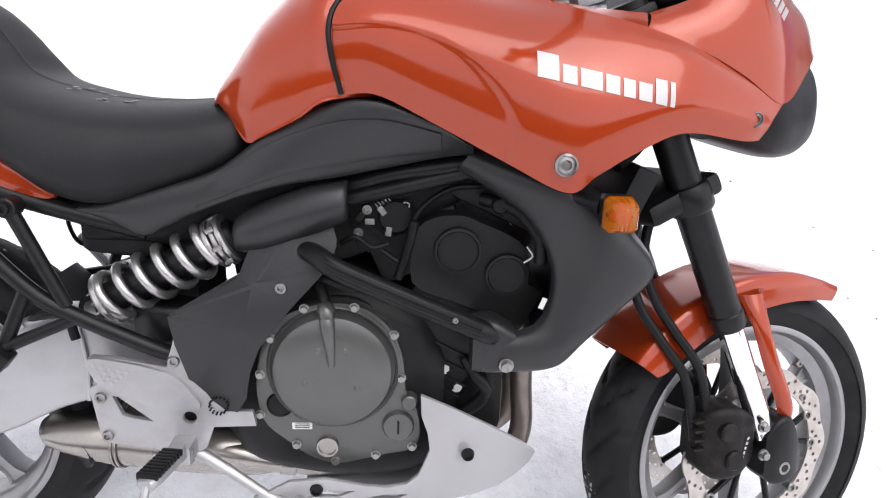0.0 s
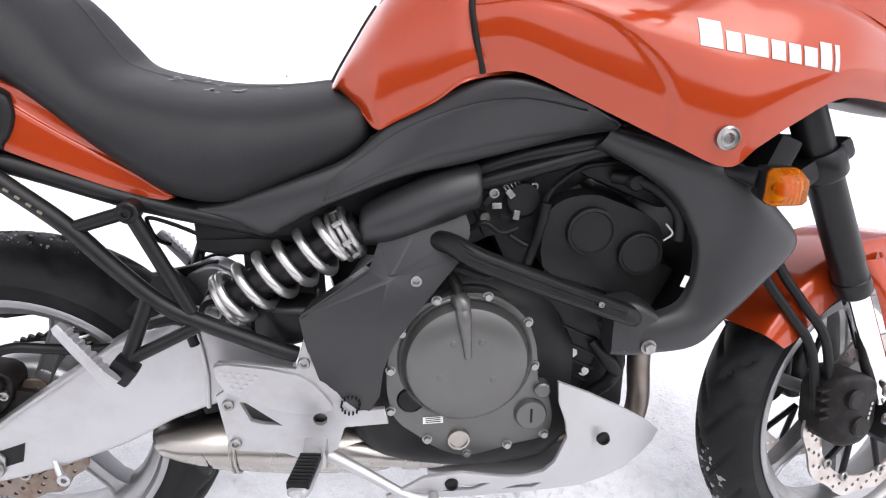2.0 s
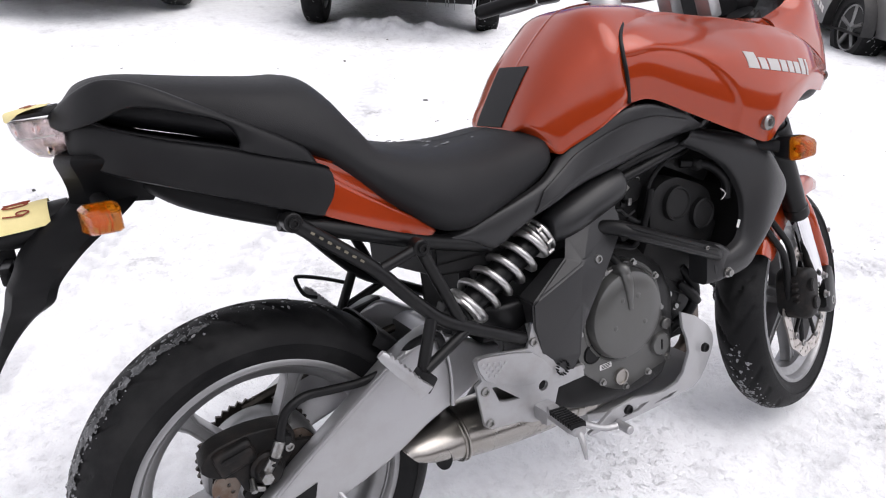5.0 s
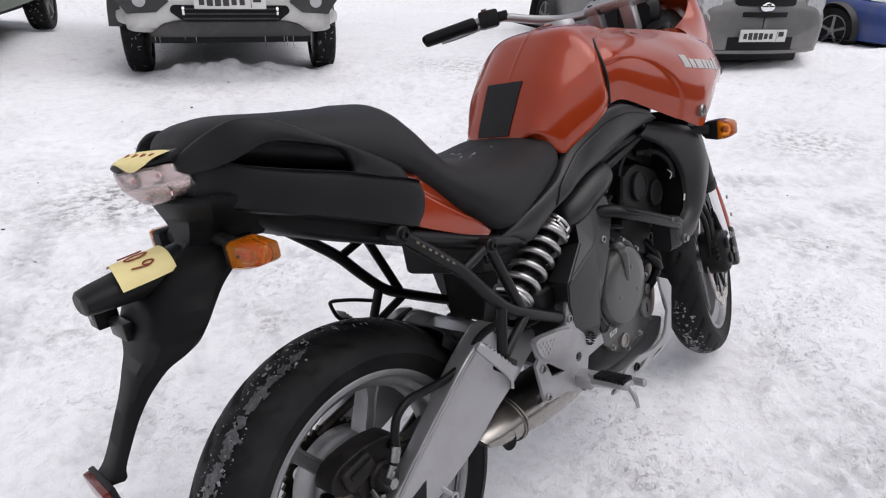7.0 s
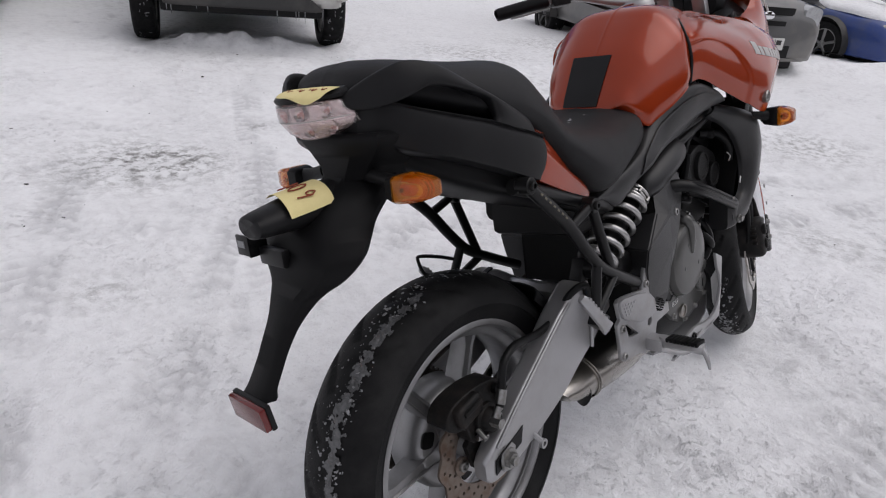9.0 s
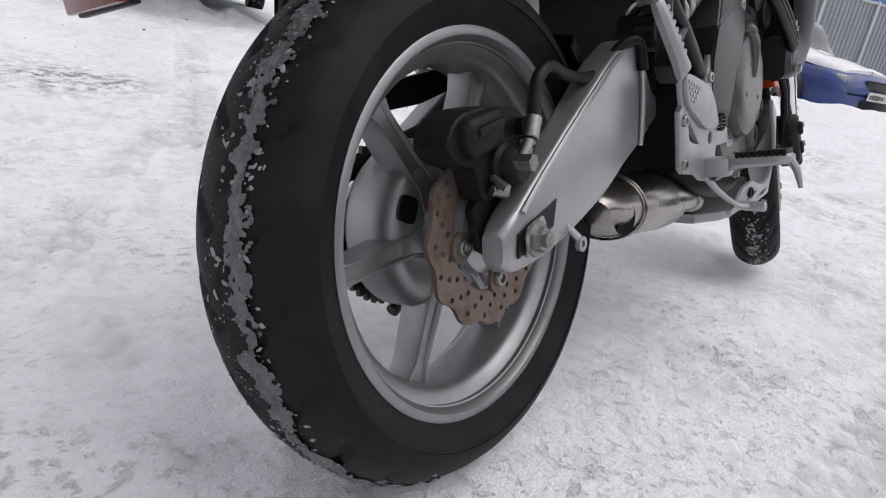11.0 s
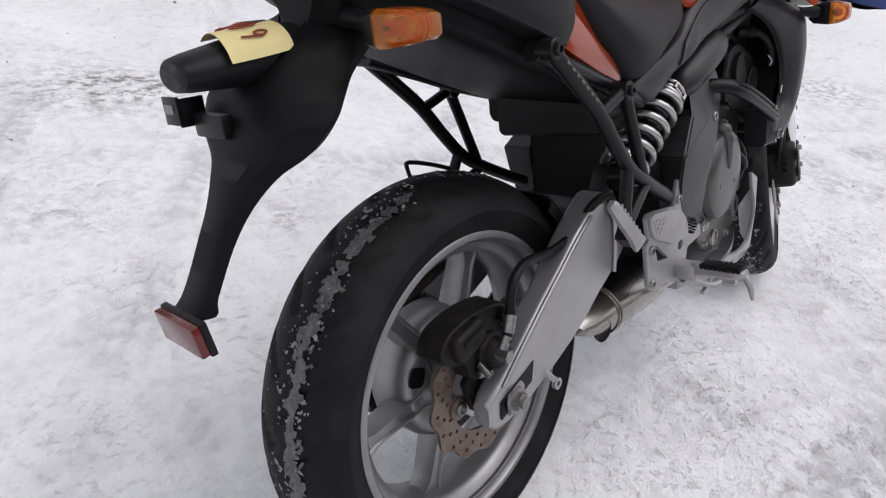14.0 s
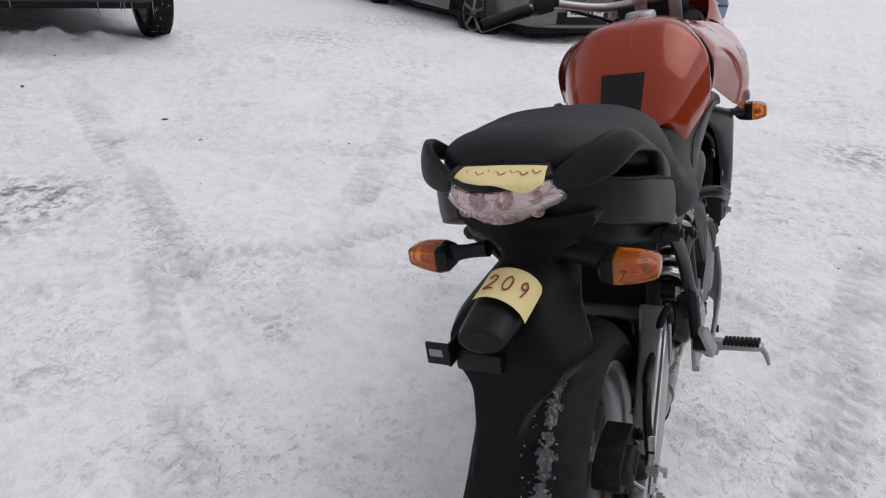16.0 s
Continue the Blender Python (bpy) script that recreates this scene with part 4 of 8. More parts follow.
def logo_bars(parent):
    """The maker's name on the fairing, drawn as plain shapes that lie on the panel."""
    tree = BVHTree.FromObject(parent, bpy.context.evaluated_depsgraph_get())
    widths = (0.031, 0.022, 0.031, 0.022, 0.020, 0.022, 0.020, 0.011)
    x = 0.951
    for k, w in enumerate(widths):
        tall = 0.030 if k in (0, 6, 7) else 0.0215
        x0, x1 = x, x + w - 0.0045
        x += w
        rows = []
        for v in np.linspace(0, 1, 4):
            row = []
            for px in np.linspace(x0, x1, 4):
                z = 0.902 - 0.185 * (px - 0.951) + tall * v
                hit = tree.ray_cast(Vector((px, -0.5, z)), Vector((0, 1, 0)))[0]
                row.append((px, (hit.y if hit else -0.245) - 0.0012, z))
            rows.append(row)
        part("logo_shape", band(rows, 1, 1, 0.0010), DECAL, parent, "silver logo shape")


KNEE_EDGE = [(0.640, 0.952), (0.700, 0.957), (0.755, 0.961), (0.808, 0.953), (0.857, 0.932), (0.898, 0.898), (0.923, 0.865), (0.933, 0.838), (0.933, 0.802), (0.930, 0.740)]
LEFT_SET = Matrix.Diagonal((1, 0.80, 1, 1))


def build_fairing():
    bottom = [(0.712, -0.186, 0.869), (0.757, -0.196, 0.869), (0.835, -0.212, 0.834), (0.925, -0.233, 0.791), (1.000, -0.246, 0.759), (1.037, -0.248, 0.783), (1.085, -0.243, 0.812), (1.150, -0.228, 0.837), (1.244, -0.195, 0.826), (1.274, -0.182, 0.826)]
    low = [(0.701, -0.194, 0.915), (0.747, -0.204, 0.915), (0.830, -0.221, 0.885), (0.925, -0.243, 0.853), (0.995, -0.256, 0.835), (1.035, -0.257, 0.845), (1.085, -0.251, 0.862), (1.155, -0.236, 0.873), (1.250, -0.200, 0.852), (1.284, -0.182, 0.842)]
    mid = [(0.697, -0.190, 0.952), (0.742, -0.199, 0.958), (0.830, -0.213, 0.943), (0.925, -0.232, 0.922), (0.990, -0.243, 0.903), (1.033, -0.245, 0.902), (1.090, -0.240, 0.902), (1.160, -0.226, 0.902), (1.255, -0.194, 0.873), (1.292, -0.178, 0.855)]
    high = [(0.707, -0.174, 0.982), (0.752, -0.172, 0.992), (0.840, -0.174, 0.988), (0.922, -0.186, 0.973), (0.988, -0.203, 0.958), (1.032, -0.212, 0.950), (1.095, -0.217, 0.940), (1.166, -0.211, 0.927), (1.258, -0.187, 0.888), (1.300, -0.173, 0.866)]
    crease = [(0.736, -0.150, 1.003), (0.778, -0.138, 1.011), (0.850, -0.133, 1.012), (0.920, -0.137, 1.004), (0.985, -0.158, 0.993), (1.030, -0.172, 0.983), (1.100, -0.188, 0.966), (1.170, -0.192, 0.942), (1.260, -0.178, 0.900), (1.307, -0.168, 0.875)]
    def recess(bm):
        """The shallow hollow for the knee, with a crisp rounded edge."""
        edge = np.array(spline(KNEE_EDGE, 10))
        ring = np.vstack([edge, [(0.930, 0.60), (0.60, 0.60), (0.60, 0.955)]])
        nxt = np.roll(ring, -1, 0)
        for v in bm.verts:
            x, z = v.co.x, v.co.z
            hits = ((ring[:, 1] > z) != (nxt[:, 1] > z)) & (x < (nxt[:, 0] - ring[:, 0]) * (z - ring[:, 1]) / (nxt[:, 1] - ring[:, 1] + 1e-12) + ring[:, 0])
            if hits.sum() % 2:
                v.co.y += 0.0045 * smooth_step(0.0, 0.012, float(np.hypot(edge[:, 0] - x, edge[:, 1] - z).min()))
        bmesh.ops.solidify(bm, geom=list(bm.faces), thickness=0.004)
        return bm

    fairing = part("fairing", recess(band([bottom, low, mid, high, crease], 18, 20, 0)), ORANGE, bike, "orange metallic half fairing", smooth=55)
    left = part("left_fairing_panel", mirrored(band([bottom, low, mid, high, crease], 5, 4, 0.004)), ORANGE, fairing, smooth=55, move=LEFT_SET)
    strip = band([[(0.800, -0.134, 1.0125), *crease[2:7]],
                  [(0.802, -0.124, 1.017), (0.855, -0.124, 1.018), (0.925, -0.130, 1.007), (0.988, -0.150, 0.996), (1.040, -0.161, 0.986), (1.105, -0.170, 0.974)],
                  [(0.805, -0.112, 1.018), (0.862, -0.112, 1.017), (0.940, -0.116, 1.008), (0.990, -0.136, 0.997), (1.046, -0.146, 0.990), (1.110, -0.150, 0.986)]], 5, 4, 0.004)
    both = mirrored(strip)
    part("upper_strip", strip, ORANGE, fairing, smooth=55)
    part("upper_strip", both, ORANGE, fairing, smooth=55, move=LEFT_SET)
    nose_lines = [
        [(1.100, -0.188, 0.966), (1.106, -0.178, 0.974), (1.110, -0.165, 0.982), (1.112, -0.150, 0.986)],
        [(1.170, -0.192, 0.942), (1.178, -0.185, 0.968), (1.182, -0.172, 0.992), (1.178, -0.150, 1.012)],
        [(1.240, -0.184, 0.910), (1.245, -0.178, 0.955), (1.243, -0.166, 1.005), (1.226, -0.146, 1.060)],
        [(1.307, -0.168, 0.875), (1.303, -0.160, 0.930), (1.290, -0.150, 0.990), (1.258, -0.134, 1.092)],
        [(1.360, -0.118, 0.910), (1.348, -0.112, 0.960), (1.325, -0.106, 1.012), (1.285, -0.096, 1.090)],
        [(1.402, -0.062, 0.945), (1.382, -0.060, 0.990), (1.352, -0.058, 1.022), (1.305, -0.054, 1.075)],
        [(1.420, 0.000, 0.955), (1.398, 0.000, 1.000), (1.364, 0.000, 1.030), (1.315, 0.000, 1.070)],
    ]
    nose = band(nose_lines, 5, 5, 0.004)
    both = mirrored(nose)
    part("nose_cowl", nose, ORANGE, fairing, smooth=50)
    part("nose_cowl", both, ORANGE, fairing, smooth=50, move=LEFT_SET)
    st = [
        (1.230, [(0, 0.815), (-0.080, 0.815), (-0.125, 0.822), (-0.140, 0.850), (-0.125, 0.885), (-0.060, 0.900), (0, 0.905)]),
        (1.320, [(0, 0.790), (-0.080, 0.792), (-0.125, 0.806), (-0.145, 0.845), (-0.128, 0.895), (-0.060, 0.935), (0, 0.945)]),
        (1.375, [(0, 0.785), (-0.070, 0.790), (-0.105, 0.810), (-0.112, 0.850), (-0.095, 0.895), (-0.050, 0.935), (0, 0.945)]),
        (1.412, [(0, 0.800), (-0.050, 0.806), (-0.074, 0.822), (-0.078, 0.855), (-0.068, 0.893), (-0.040, 0.925), (0, 0.935)]),
        (1.430, [(0, 0.815), (-0.030, 0.820), (-0.045, 0.832), (-0.048, 0.858), (-0.040, 0.885), (-0.022, 0.905), (0, 0.910)]),
    ]
    part("headlight_housing", body(st, 5, 5), BLACK_PLASTIC, fairing, "black headlight surround", smooth=60)
    screen = band([[(1.330, y, 1.052 - 0.9 * y * y), (1.270, y * 1.15, 1.120 - 0.8 * y * y), (1.200, y * 1.25, 1.200 - 0.7 * y * y), (1.150, y * 1.1, 1.270 - 1.0 * y * y)] for y in (-0.12, -0.06, 0, 0.06, 0.12)], 5, 4, 0.003)
    part("windscreen", screen, SCREEN, fairing, "small clear windscreen")
    for p, r in (((0.993, -0.2535, 0.796), 0.0115), ((1.258, -0.192, 0.855), 0.0085)):
        part("fairing_bolt", turned([(r * 1.25, 0.006), (r * 1.3, -0.003), (r * 1.05, -0.006), (r * 0.98, -0.003), (r * 0.6, -0.004), (r * 0.5, 0.001), (0.0005, 0.001)], p, 20), BOLT, fairing, "round metal bolt")
    # the dark line of the panel seam, drawn as a thin black tube
    joint = [Vector(line[0]) + Vector((-0.0040, 0.0015, 0)) for line in (bottom, low, mid, high, crease)]
    part("seam_line", tube(joint, 0.0036, 8, 5), HOSE, fairing, "dark seam line beside the tank")
    logo_bars(fairing)
    for k in range(5):
        a, b = k / 5, (k + 0.72) / 5
        def on(s, h):
            return (1.262 + 0.030 * s + 0.004 * h, -0.1605 - 0.004 * s, 1.020 - 0.040 * s + 0.012 * h)
        part("model_mark", band([[on(a, 0), on(b, 0)], [on(a, 1), on(b, 1)]], 1, 1, 0.001), DECAL, fairing, "small silver marking")
    part("cockpit_tray", body([
        (0.985, [(0, 0.930), (-0.050, 0.930), (-0.090, 0.938), (-0.100, 0.950), (-0.080, 0.962), (0, 0.965)]),
        (1.060, [(0, 0.910), (-0.080, 0.910), (-0.125, 0.920), (-0.135, 0.945), (-0.110, 0.965), (0, 0.968)]),
        (1.200, [(0, 0.900), (-0.080, 0.900), (-0.130, 0.915), (-0.145, 0.955), (-0.120, 1.000), (0, 1.010)]),
        (1.290, [(0, 0.930), (-0.050, 0.930), (-0.085, 0.945), (-0.095, 0.985), (-0.070, 1.030), (0, 1.035)])], 4, 4), BLACK_PLASTIC, fairing, "black inner cockpit tray")
    dash = body([
        (1.120, [(0, 1.000), (-0.050, 1.000), (-0.080, 1.008), (-0.088, 1.035), (-0.075, 1.060), (0, 1.066)]),
        (1.150, [(0, 0.995), (-0.055, 0.995), (-0.092, 1.005), (-0.100, 1.038), (-0.085, 1.070), (0, 1.076)]),
        (1.200, [(0, 1.000), (-0.045, 1.000), (-0.070, 1.010), (-0.078, 1.035), (-0.065, 1.060), (0, 1.064)])], 4, 3)
    part("instrument_panel", dash, BLACK_PLASTIC, fairing, "black instrument pod")


build_tank()
build_seat()
build_fairing()


# ---- tail ----
# how the tail section sits on the frame
TAIL_SET = Matrix(((1.0044, 0.0434, -0.0003, 0.0225), (-0.0051, 1.0134, -0.0256, 0.0099), (-0.018, 0.0087, 0.9914, 0.0115), (0, 0, 0, 1)))
tail_part = functools.partial(part, move=TAIL_SET)


def build_tail():
    st = []
    for x, half, low, high in ((-0.162, 0.072, 0.908, 0.967), (-0.142, 0.098, 0.897, 0.961), (-0.105, 0.126, 0.879, 0.942), (-0.050, 0.149, 0.858, 0.923), (0.030, 0.160, 0.826, 0.899), (0.095, 0.165, 0.798, 0.872), (0.128, 0.163, 0.786, 0.858), (0.134, 0.156, 0.790, 0.852)):
        tall = high - low
        st.append((x, [(0, low), (-half * 0.70, low - 0.002), (-half * 0.955, low), (-half * 0.988, low + 0.006), (-half, low + tall * 0.35), (-half * 0.992, low + tall * 0.75), (-half * 0.972, high - 0.004), (-half * 0.93, high), (0, high + 0.003)]))
    shell = body(st, 4, 6)
    for v in shell.verts:
        front = smooth_step(0.03, 0.13, v.co.x)
        middle = 0.9 - 0.43 * v.co.x
        v.co.x += front * (0.020 * (1 - min(1.0, abs(v.co.z - middle + 0.010) / 0.042) ** 2) - 0.10 * max(0.0, v.co.z - middle))
        v.co.y += MID
    tail = part("tail_cover", shell, BLACK_PLASTIC, bike, "black plastic tail cover", smooth=35)
    st = []
    for x, half, low, crest, high in ((0.075, 0.150, 0.815, 0.865, 0.880), (0.090, 0.153, 0.806, 0.872, 0.893), (0.135, 0.155, 0.781, 0.845, 0.870), (0.190, 0.153, 0.755, 0.806, 0.842), (0.240, 0.150, 0.733, 0.773, 0.808), (0.280, 0.147, 0.717, 0.747, 0.770), (0.304, 0.143, 0.711, 0.727, 0.740), (0.314, 0.138, 0.714, 0.720, 0.725)):
        st.append((x, [(0, low), (-half * 0.8, low), (-half * 0.97, low + 0.002), (-half * 0.995, low + 0.007), (-half, low * 0.4 + crest * 0.6), (-half * 0.995, crest), (-half * 0.965, crest + 0.005), (-half * 0.95, high - 0.004), (-half * 0.90, high), (0, high)]))
    orange = body(st, 4, 6)
    for v in orange.verts:
        v.co.y += MID
    part("side_panel", orange, ORANGE, tail, "orange painted tail side panel", smooth=40)
    # grab rails: broad flat handles hugging the seat
    for side in (-1, 1):
        rings = []
        line = spline([(0.136, 0.857, 0.030, 0.897, 0.165, 0.018), (0.118, 0.887, 0.033, 0.908, 0.164, 0.022), (0.062, 0.921, 0.019, 0.933, 0.162, 0.024), (-0.004, 0.958, -0.030, 0.952, 0.158, 0.024), (-0.066, 0.992, -0.082, 0.965, 0.151, 0.022), (-0.108, 1.002, -0.122, 0.954, 0.136, 0.016), (-0.138, 0.993, -0.146, 0.948, 0.116, 0.014), (-0.160, 0.978, -0.164, 0.946, 0.090, 0.013), (-0.174, 0.966, -0.174, 0.952, 0.072, 0.010)], 5)
        for xu, zu, xl, zl, out, thick in line:
            ring = []
            for a in np.linspace(0, 2 * math.pi, 20, endpoint=False):
                up = 0.5 + 0.5 * math.copysign(abs(math.sin(a)) ** 0.55, math.sin(a))
                inward = thick * (0.5 - 0.5 * math.copysign(abs(math.cos(a)) ** 0.55, math.cos(a))) + 0.010 * max(0.0, up - 0.5)
                ring.append(Vector((xl + (xu - xl) * up, MID + side * (out - inward), zl + (zu - zl) * up)))
            rings.append(ring)
        part("grab_rail", skin(rings), BLACK_PLASTIC, bike, "broad flat black passenger grab rail", smooth=50)
    # tail light
    def lens_at(t, z):
        """A point of the lens: t across from -1 to 1, z up from 0 to 1."""
        half = 0.054 + 0.025 * smooth_step(0.0, 0.36, z) - 0.011 * smooth_step(0.45, 1.0, z)
        rear = -0.194 - 0.029 * (1 - (1 - z) ** 2.2)
        return Vector((rear + 0.042 * t * t + 0.010 * t ** 6, MID + half * t, 0.911 + 0.053 * z + 0.008 * (1 - z) * t * t))
    rings = []
    for z in (0.0, 0.06, 0.16, 0.3, 0.5, 0.7, 0.88, 0.97, 1.0):
        arc = [lens_at(t, z) + Vector((0.006 if z in (0.0, 1.0) else 0, 0, 0)) for t in np.linspace(-1, 1, 25)]
        rings.append(arc + [Vector((-0.158, arc[-1].y - 0.004, arc[-1].z)), Vector((-0.156, MID, arc[12].z)), Vector((-0.158, arc[0].y + 0.004, arc[0].z))])
    light = part("tail_light", skin(rings), CLEAR_LENS, bike, "clear lens tail light with faint red bulbs", smooth=60)
    bowl = skin([[lens_at(t, z) + Vector((0.016, 0, 0)) for t in np.linspace(-0.9, 0.9, 25)] for z in np.linspace(0.12, 0.92, 7)], closed=False, caps=False)
    part("reflector_bowl", bowl, LIGHT_BOWL, light, "pinkish silvered reflector")
    for z, count, wide in ((0.74, 4, 0.66), (0.30, 4, 0.60)):
        for k in range(count):
            place = lens_at(-wide + 2 * wide * k / (count - 1), z) + Vector((0.0115, 0, 0))
            cup = turned([(0.0035, 0.005), (0.006, 0.0035), (0.0085, 0.001), (0.0105, -0.0015), (0.0110, 0.0)], (0, 0, 0), 12, "x")
            cup.transform(Matrix.Translation(place))
            part("reflector_cup", cup, CUP_SILVER, light, "bright faceted reflector cup", smooth=15)
            own = turned([(0, -0.0015), (0.0022, -0.001), (0.0036, 0.003), (0.0034, 0.007), (0, 0.007)], (0, 0, 0), 10, "x")
            own.transform(Matrix.Translation(place))
            part("bulb", own, BULB_RED, light, "small red bulb")
    part("lens_bar", tube([lens_at(t, 0.53) - Vector((0.0002, 0, 0)) for t in np.linspace(-0.96, 0.96, 13)], 0.0008, 6, 2), DECAL, light, "pale bar across the lens")
    rings = []
    for z, dx, half in ((0.9645, 0.001, 0.0675), (0.9690, -0.0015, 0.0685), (0.9735, 0.002, 0.066), (0.9770, 0.016, 0.062)):
        arc = [(-0.2235 + dx + 0.046 * t * t, MID + half * t, z + 0.003 * t * t) for t in np.linspace(-1, 1, 17)]
        rings.append(np.array(arc + [(-0.160, MID + half * 0.95, z + 0.003), (-0.160, MID - half * 0.95, z + 0.003)]))
    part("light_visor", skin([[Vector(p) for p in r] for r in rings]), BLACK_PLASTIC, light, "glossy black light surround")
    note = band([[(-0.185, 0.046, 0.9800), (-0.200, 0.048, 0.9785), (-0.2115, 0.050, 0.9740), (-0.2150, 0.050, 0.9640)],
                 [(-0.185, 0.026, 0.9805), (-0.208, 0.026, 0.9795), (-0.2270, 0.026, 0.9745), (-0.2310, 0.027, 0.9690)],
                 [(-0.185, -0.008, 0.9810), (-0.208, -0.009, 0.9790), (-0.2340, -0.010, 0.9745), (-0.2385, -0.010, 0.9725)],
                 [(-0.185, -0.038, 0.9808), (-0.208, -0.042, 0.9785), (-0.2300, -0.044, 0.9725), (-0.2350, -0.046, 0.9620)],
                 [(-0.185, -0.061, 0.9795), (-0.205, -0.064, 0.9765), (-0.2170, -0.066, 0.9725), (-0.2220, -0.065, 0.9690)]], 4, 4, 0.0006)
    note.transform(Matrix.Translation((-0.006, 0, -0.006)))
    paper = tail_part("paper_note", note, PAPER, None, smooth=60)
    paper.matrix_basis = BIKE
    tagged(paper, "crumpled yellow paper note lying over the tail light", "paper note")
    for k in range(7):
        x, y = -0.208 - 0.006 * (k % 2), 0.036 - 0.014 * k
        tail_part("pen_mark", tube([(x, y, 0.9740), (x - 0.008, y - 0.006, 0.9722), (x - 0.002, y - 0.011, 0.9735)], 0.0006, 5, 3), INK, paper, "brown pen stroke")


def build_plate_holder():
    rows = [(0.858, -0.192, -0.095, 0.018, -0.060), (0.845, -0.198, -0.105, 0.016, -0.062), (0.820, -0.236, -0.135, 0.038, -0.080), (0.790, -0.268, -0.180, 0.062, -0.092), (0.770, -0.278, -0.206, 0.068, -0.106), (0.750, -0.290, -0.226, 0.058, -0.113),
            (0.722, -0.300, -0.240, 0.034, -0.090), (0.700, -0.310, -0.268, 0.026, -0.062), (0.670, -0.323, -0.297, 0.022, -0.044), (0.640, -0.338, -0.320, 0.024, -0.037), (0.610, -0.353, -0.339, 0.027, -0.035), (0.585, -0.367, -0.353, 0.031, -0.034), (0.572, -0.379, -0.356, 0.035, -0.035)]
    rings = []
    for z, xr, xf, yl, yr in rows:
        mid, hw = (yl + yr) / 2, (yl - yr) / 2
        rings.append(np.array([(xr, mid - hw * 0.45, z), (xr * 0.85 + xf * 0.15, mid - hw * 0.72, z - 0.002), (xf * 0.8 + xr * 0.2, mid - hw, z), (xf, mid - hw * 0.95, z + 0.003), (xf - 0.002, mid - hw * 0.5, z + 0.005), (xf - 0.002, mid + hw * 0.5, z + 0.005),
                               (xf, mid + hw * 0.95, z + 0.003), (xf * 0.5 + xr * 0.5, mid + hw, z), (xr + 0.004, mid + hw * 0.9, z - 0.002), (xr, mid + hw * 0.7, z)]))
    bm = skin([[Vector(p) for p in r] for r in spline(rings, 4)])
    flare = []
    for z, xr, xf, yl, yr in ((0.842, -0.196, -0.095, 0.016, -0.060), (0.862, -0.194, -0.080, 0.032, -0.078), (0.882, -0.196, -0.060, 0.058, -0.102), (0.902, -0.200, -0.050, 0.078, -0.116), (0.910, -0.196, -0.050, 0.076, -0.110)):
        m, hw = (yl + yr) / 2, (yl - yr) / 2
        flare.append(np.array([(xr, m - hw * 0.55, z), (xr + 0.020, m - hw * 0.95, z), (xf, m - hw, z - 0.010), (xf, m + hw, z - 0.010), (xr + 0.020, m + hw * 0.95, z), (xr, m + hw * 0.55, z)]))
    merge(bm, skin([[Vector(p) for p in r] for r in spline(flare, 3)]))
    holder = tail_part("plate_holder", bm, UNDER_BLACK, bike, "long black plastic rear mudflap and plate holder", smooth=35)
    under = body([
        (-0.110, [(0, 0.850), (-0.050, 0.850), (-0.070, 0.856), (-0.078, 0.868), (-0.070, 0.880), (0, 0.885)]),
        (-0.050, [(0, 0.812), (-0.080, 0.812), (-0.112, 0.818), (-0.120, 0.832), (-0.110, 0.855), (0, 0.865)]),
        (0.100, [(0, 0.752), (-0.090, 0.752), (-0.122, 0.757), (-0.130, 0.772), (-0.120, 0.800), (0, 0.810)]),
        (0.250, [(0, 0.694), (-0.085, 0.694), (-0.116, 0.698), (-0.124, 0.708), (-0.116, 0.725), (0, 0.735)]),
        (0.330, [(0, 0.668), (-0.080, 0.668), (-0.108, 0.672), (-0.116, 0.688), (-0.108, 0.708), (0, 0.715)])], 4, 5)
    tail_part("under_tray", under, UNDER_BLACK, bike, "black plastic tray under the tail", smooth=40)
    lamp = turned([(0, -0.336), (0.022, -0.338), (0.028, -0.335), (0.031, -0.322), (0.0362, -0.245), (0.037, -0.200)], (0, -0.012, 0.806), 32, "x")
    for v in lamp.verts:
        back = max(0.0, min(1.0, (-0.22 - v.co.x) / 0.115))
        v.co.z = 0.818 - 0.008 * back + (v.co.z - 0.806) * (0.80 - 0.22 * back)
    tail_part("plate_lamp", lamp, BLACK_PLASTIC, holder, "black plate lamp housing")
    tab = bmesh.new()
    block((0.004, 0.032, 0.030), (-0.312, 0.058, 0.770), 0.001, bm=tab)
    merge(tab, block((0.030, 0.004, 0.030), (-0.298, 0.044, 0.768), 0.001))
    block((0.014, 0.060, 0.026), (-0.293, 0.012, 0.754), 0.004, bm=tab)
    tail_part("plate_bracket", tab, FRAME_BLACK, holder, "black number plate bracket")
    tail_part("bracket_slot", block((0.001, 0.018, 0.010), (-0.3147, 0.060, 0.772), 0.0), ICE, holder, "oblong slot in the bracket")
    reflector = block((0.010, 0.084, 0.036), (-0.385, 0, 0.555), 0.002, turn=(0, -8, 0))
    tail_part("reflector", reflector, RED_LENS, holder, "red rear reflector")
    tail_part("reflector_base", block((0.008, 0.088, 0.040), (-0.377, 0, 0.556), 0.002, turn=(0, -8, 0)), BLACK_PLASTIC, holder)
    # paper note with a number
    r = 0.0405
    lines = []
    for a in np.linspace(-40, 84, 9):
        y, z = -0.012 - r * math.sin(radians(a)), 0.806 + r * math.cos(radians(a)) * 0.80
        lines.append([(-0.291 - 0.004 * math.sin(radians(a * 1.5)), y, z + 0.0062), (-0.255, y, z + 0.0090), (-0.222, y, z + 0.0125)])
    note = band(lines, 3, 2, 0.0006)
    paper = tail_part("paper_note", note, PAPER, None, smooth=60)
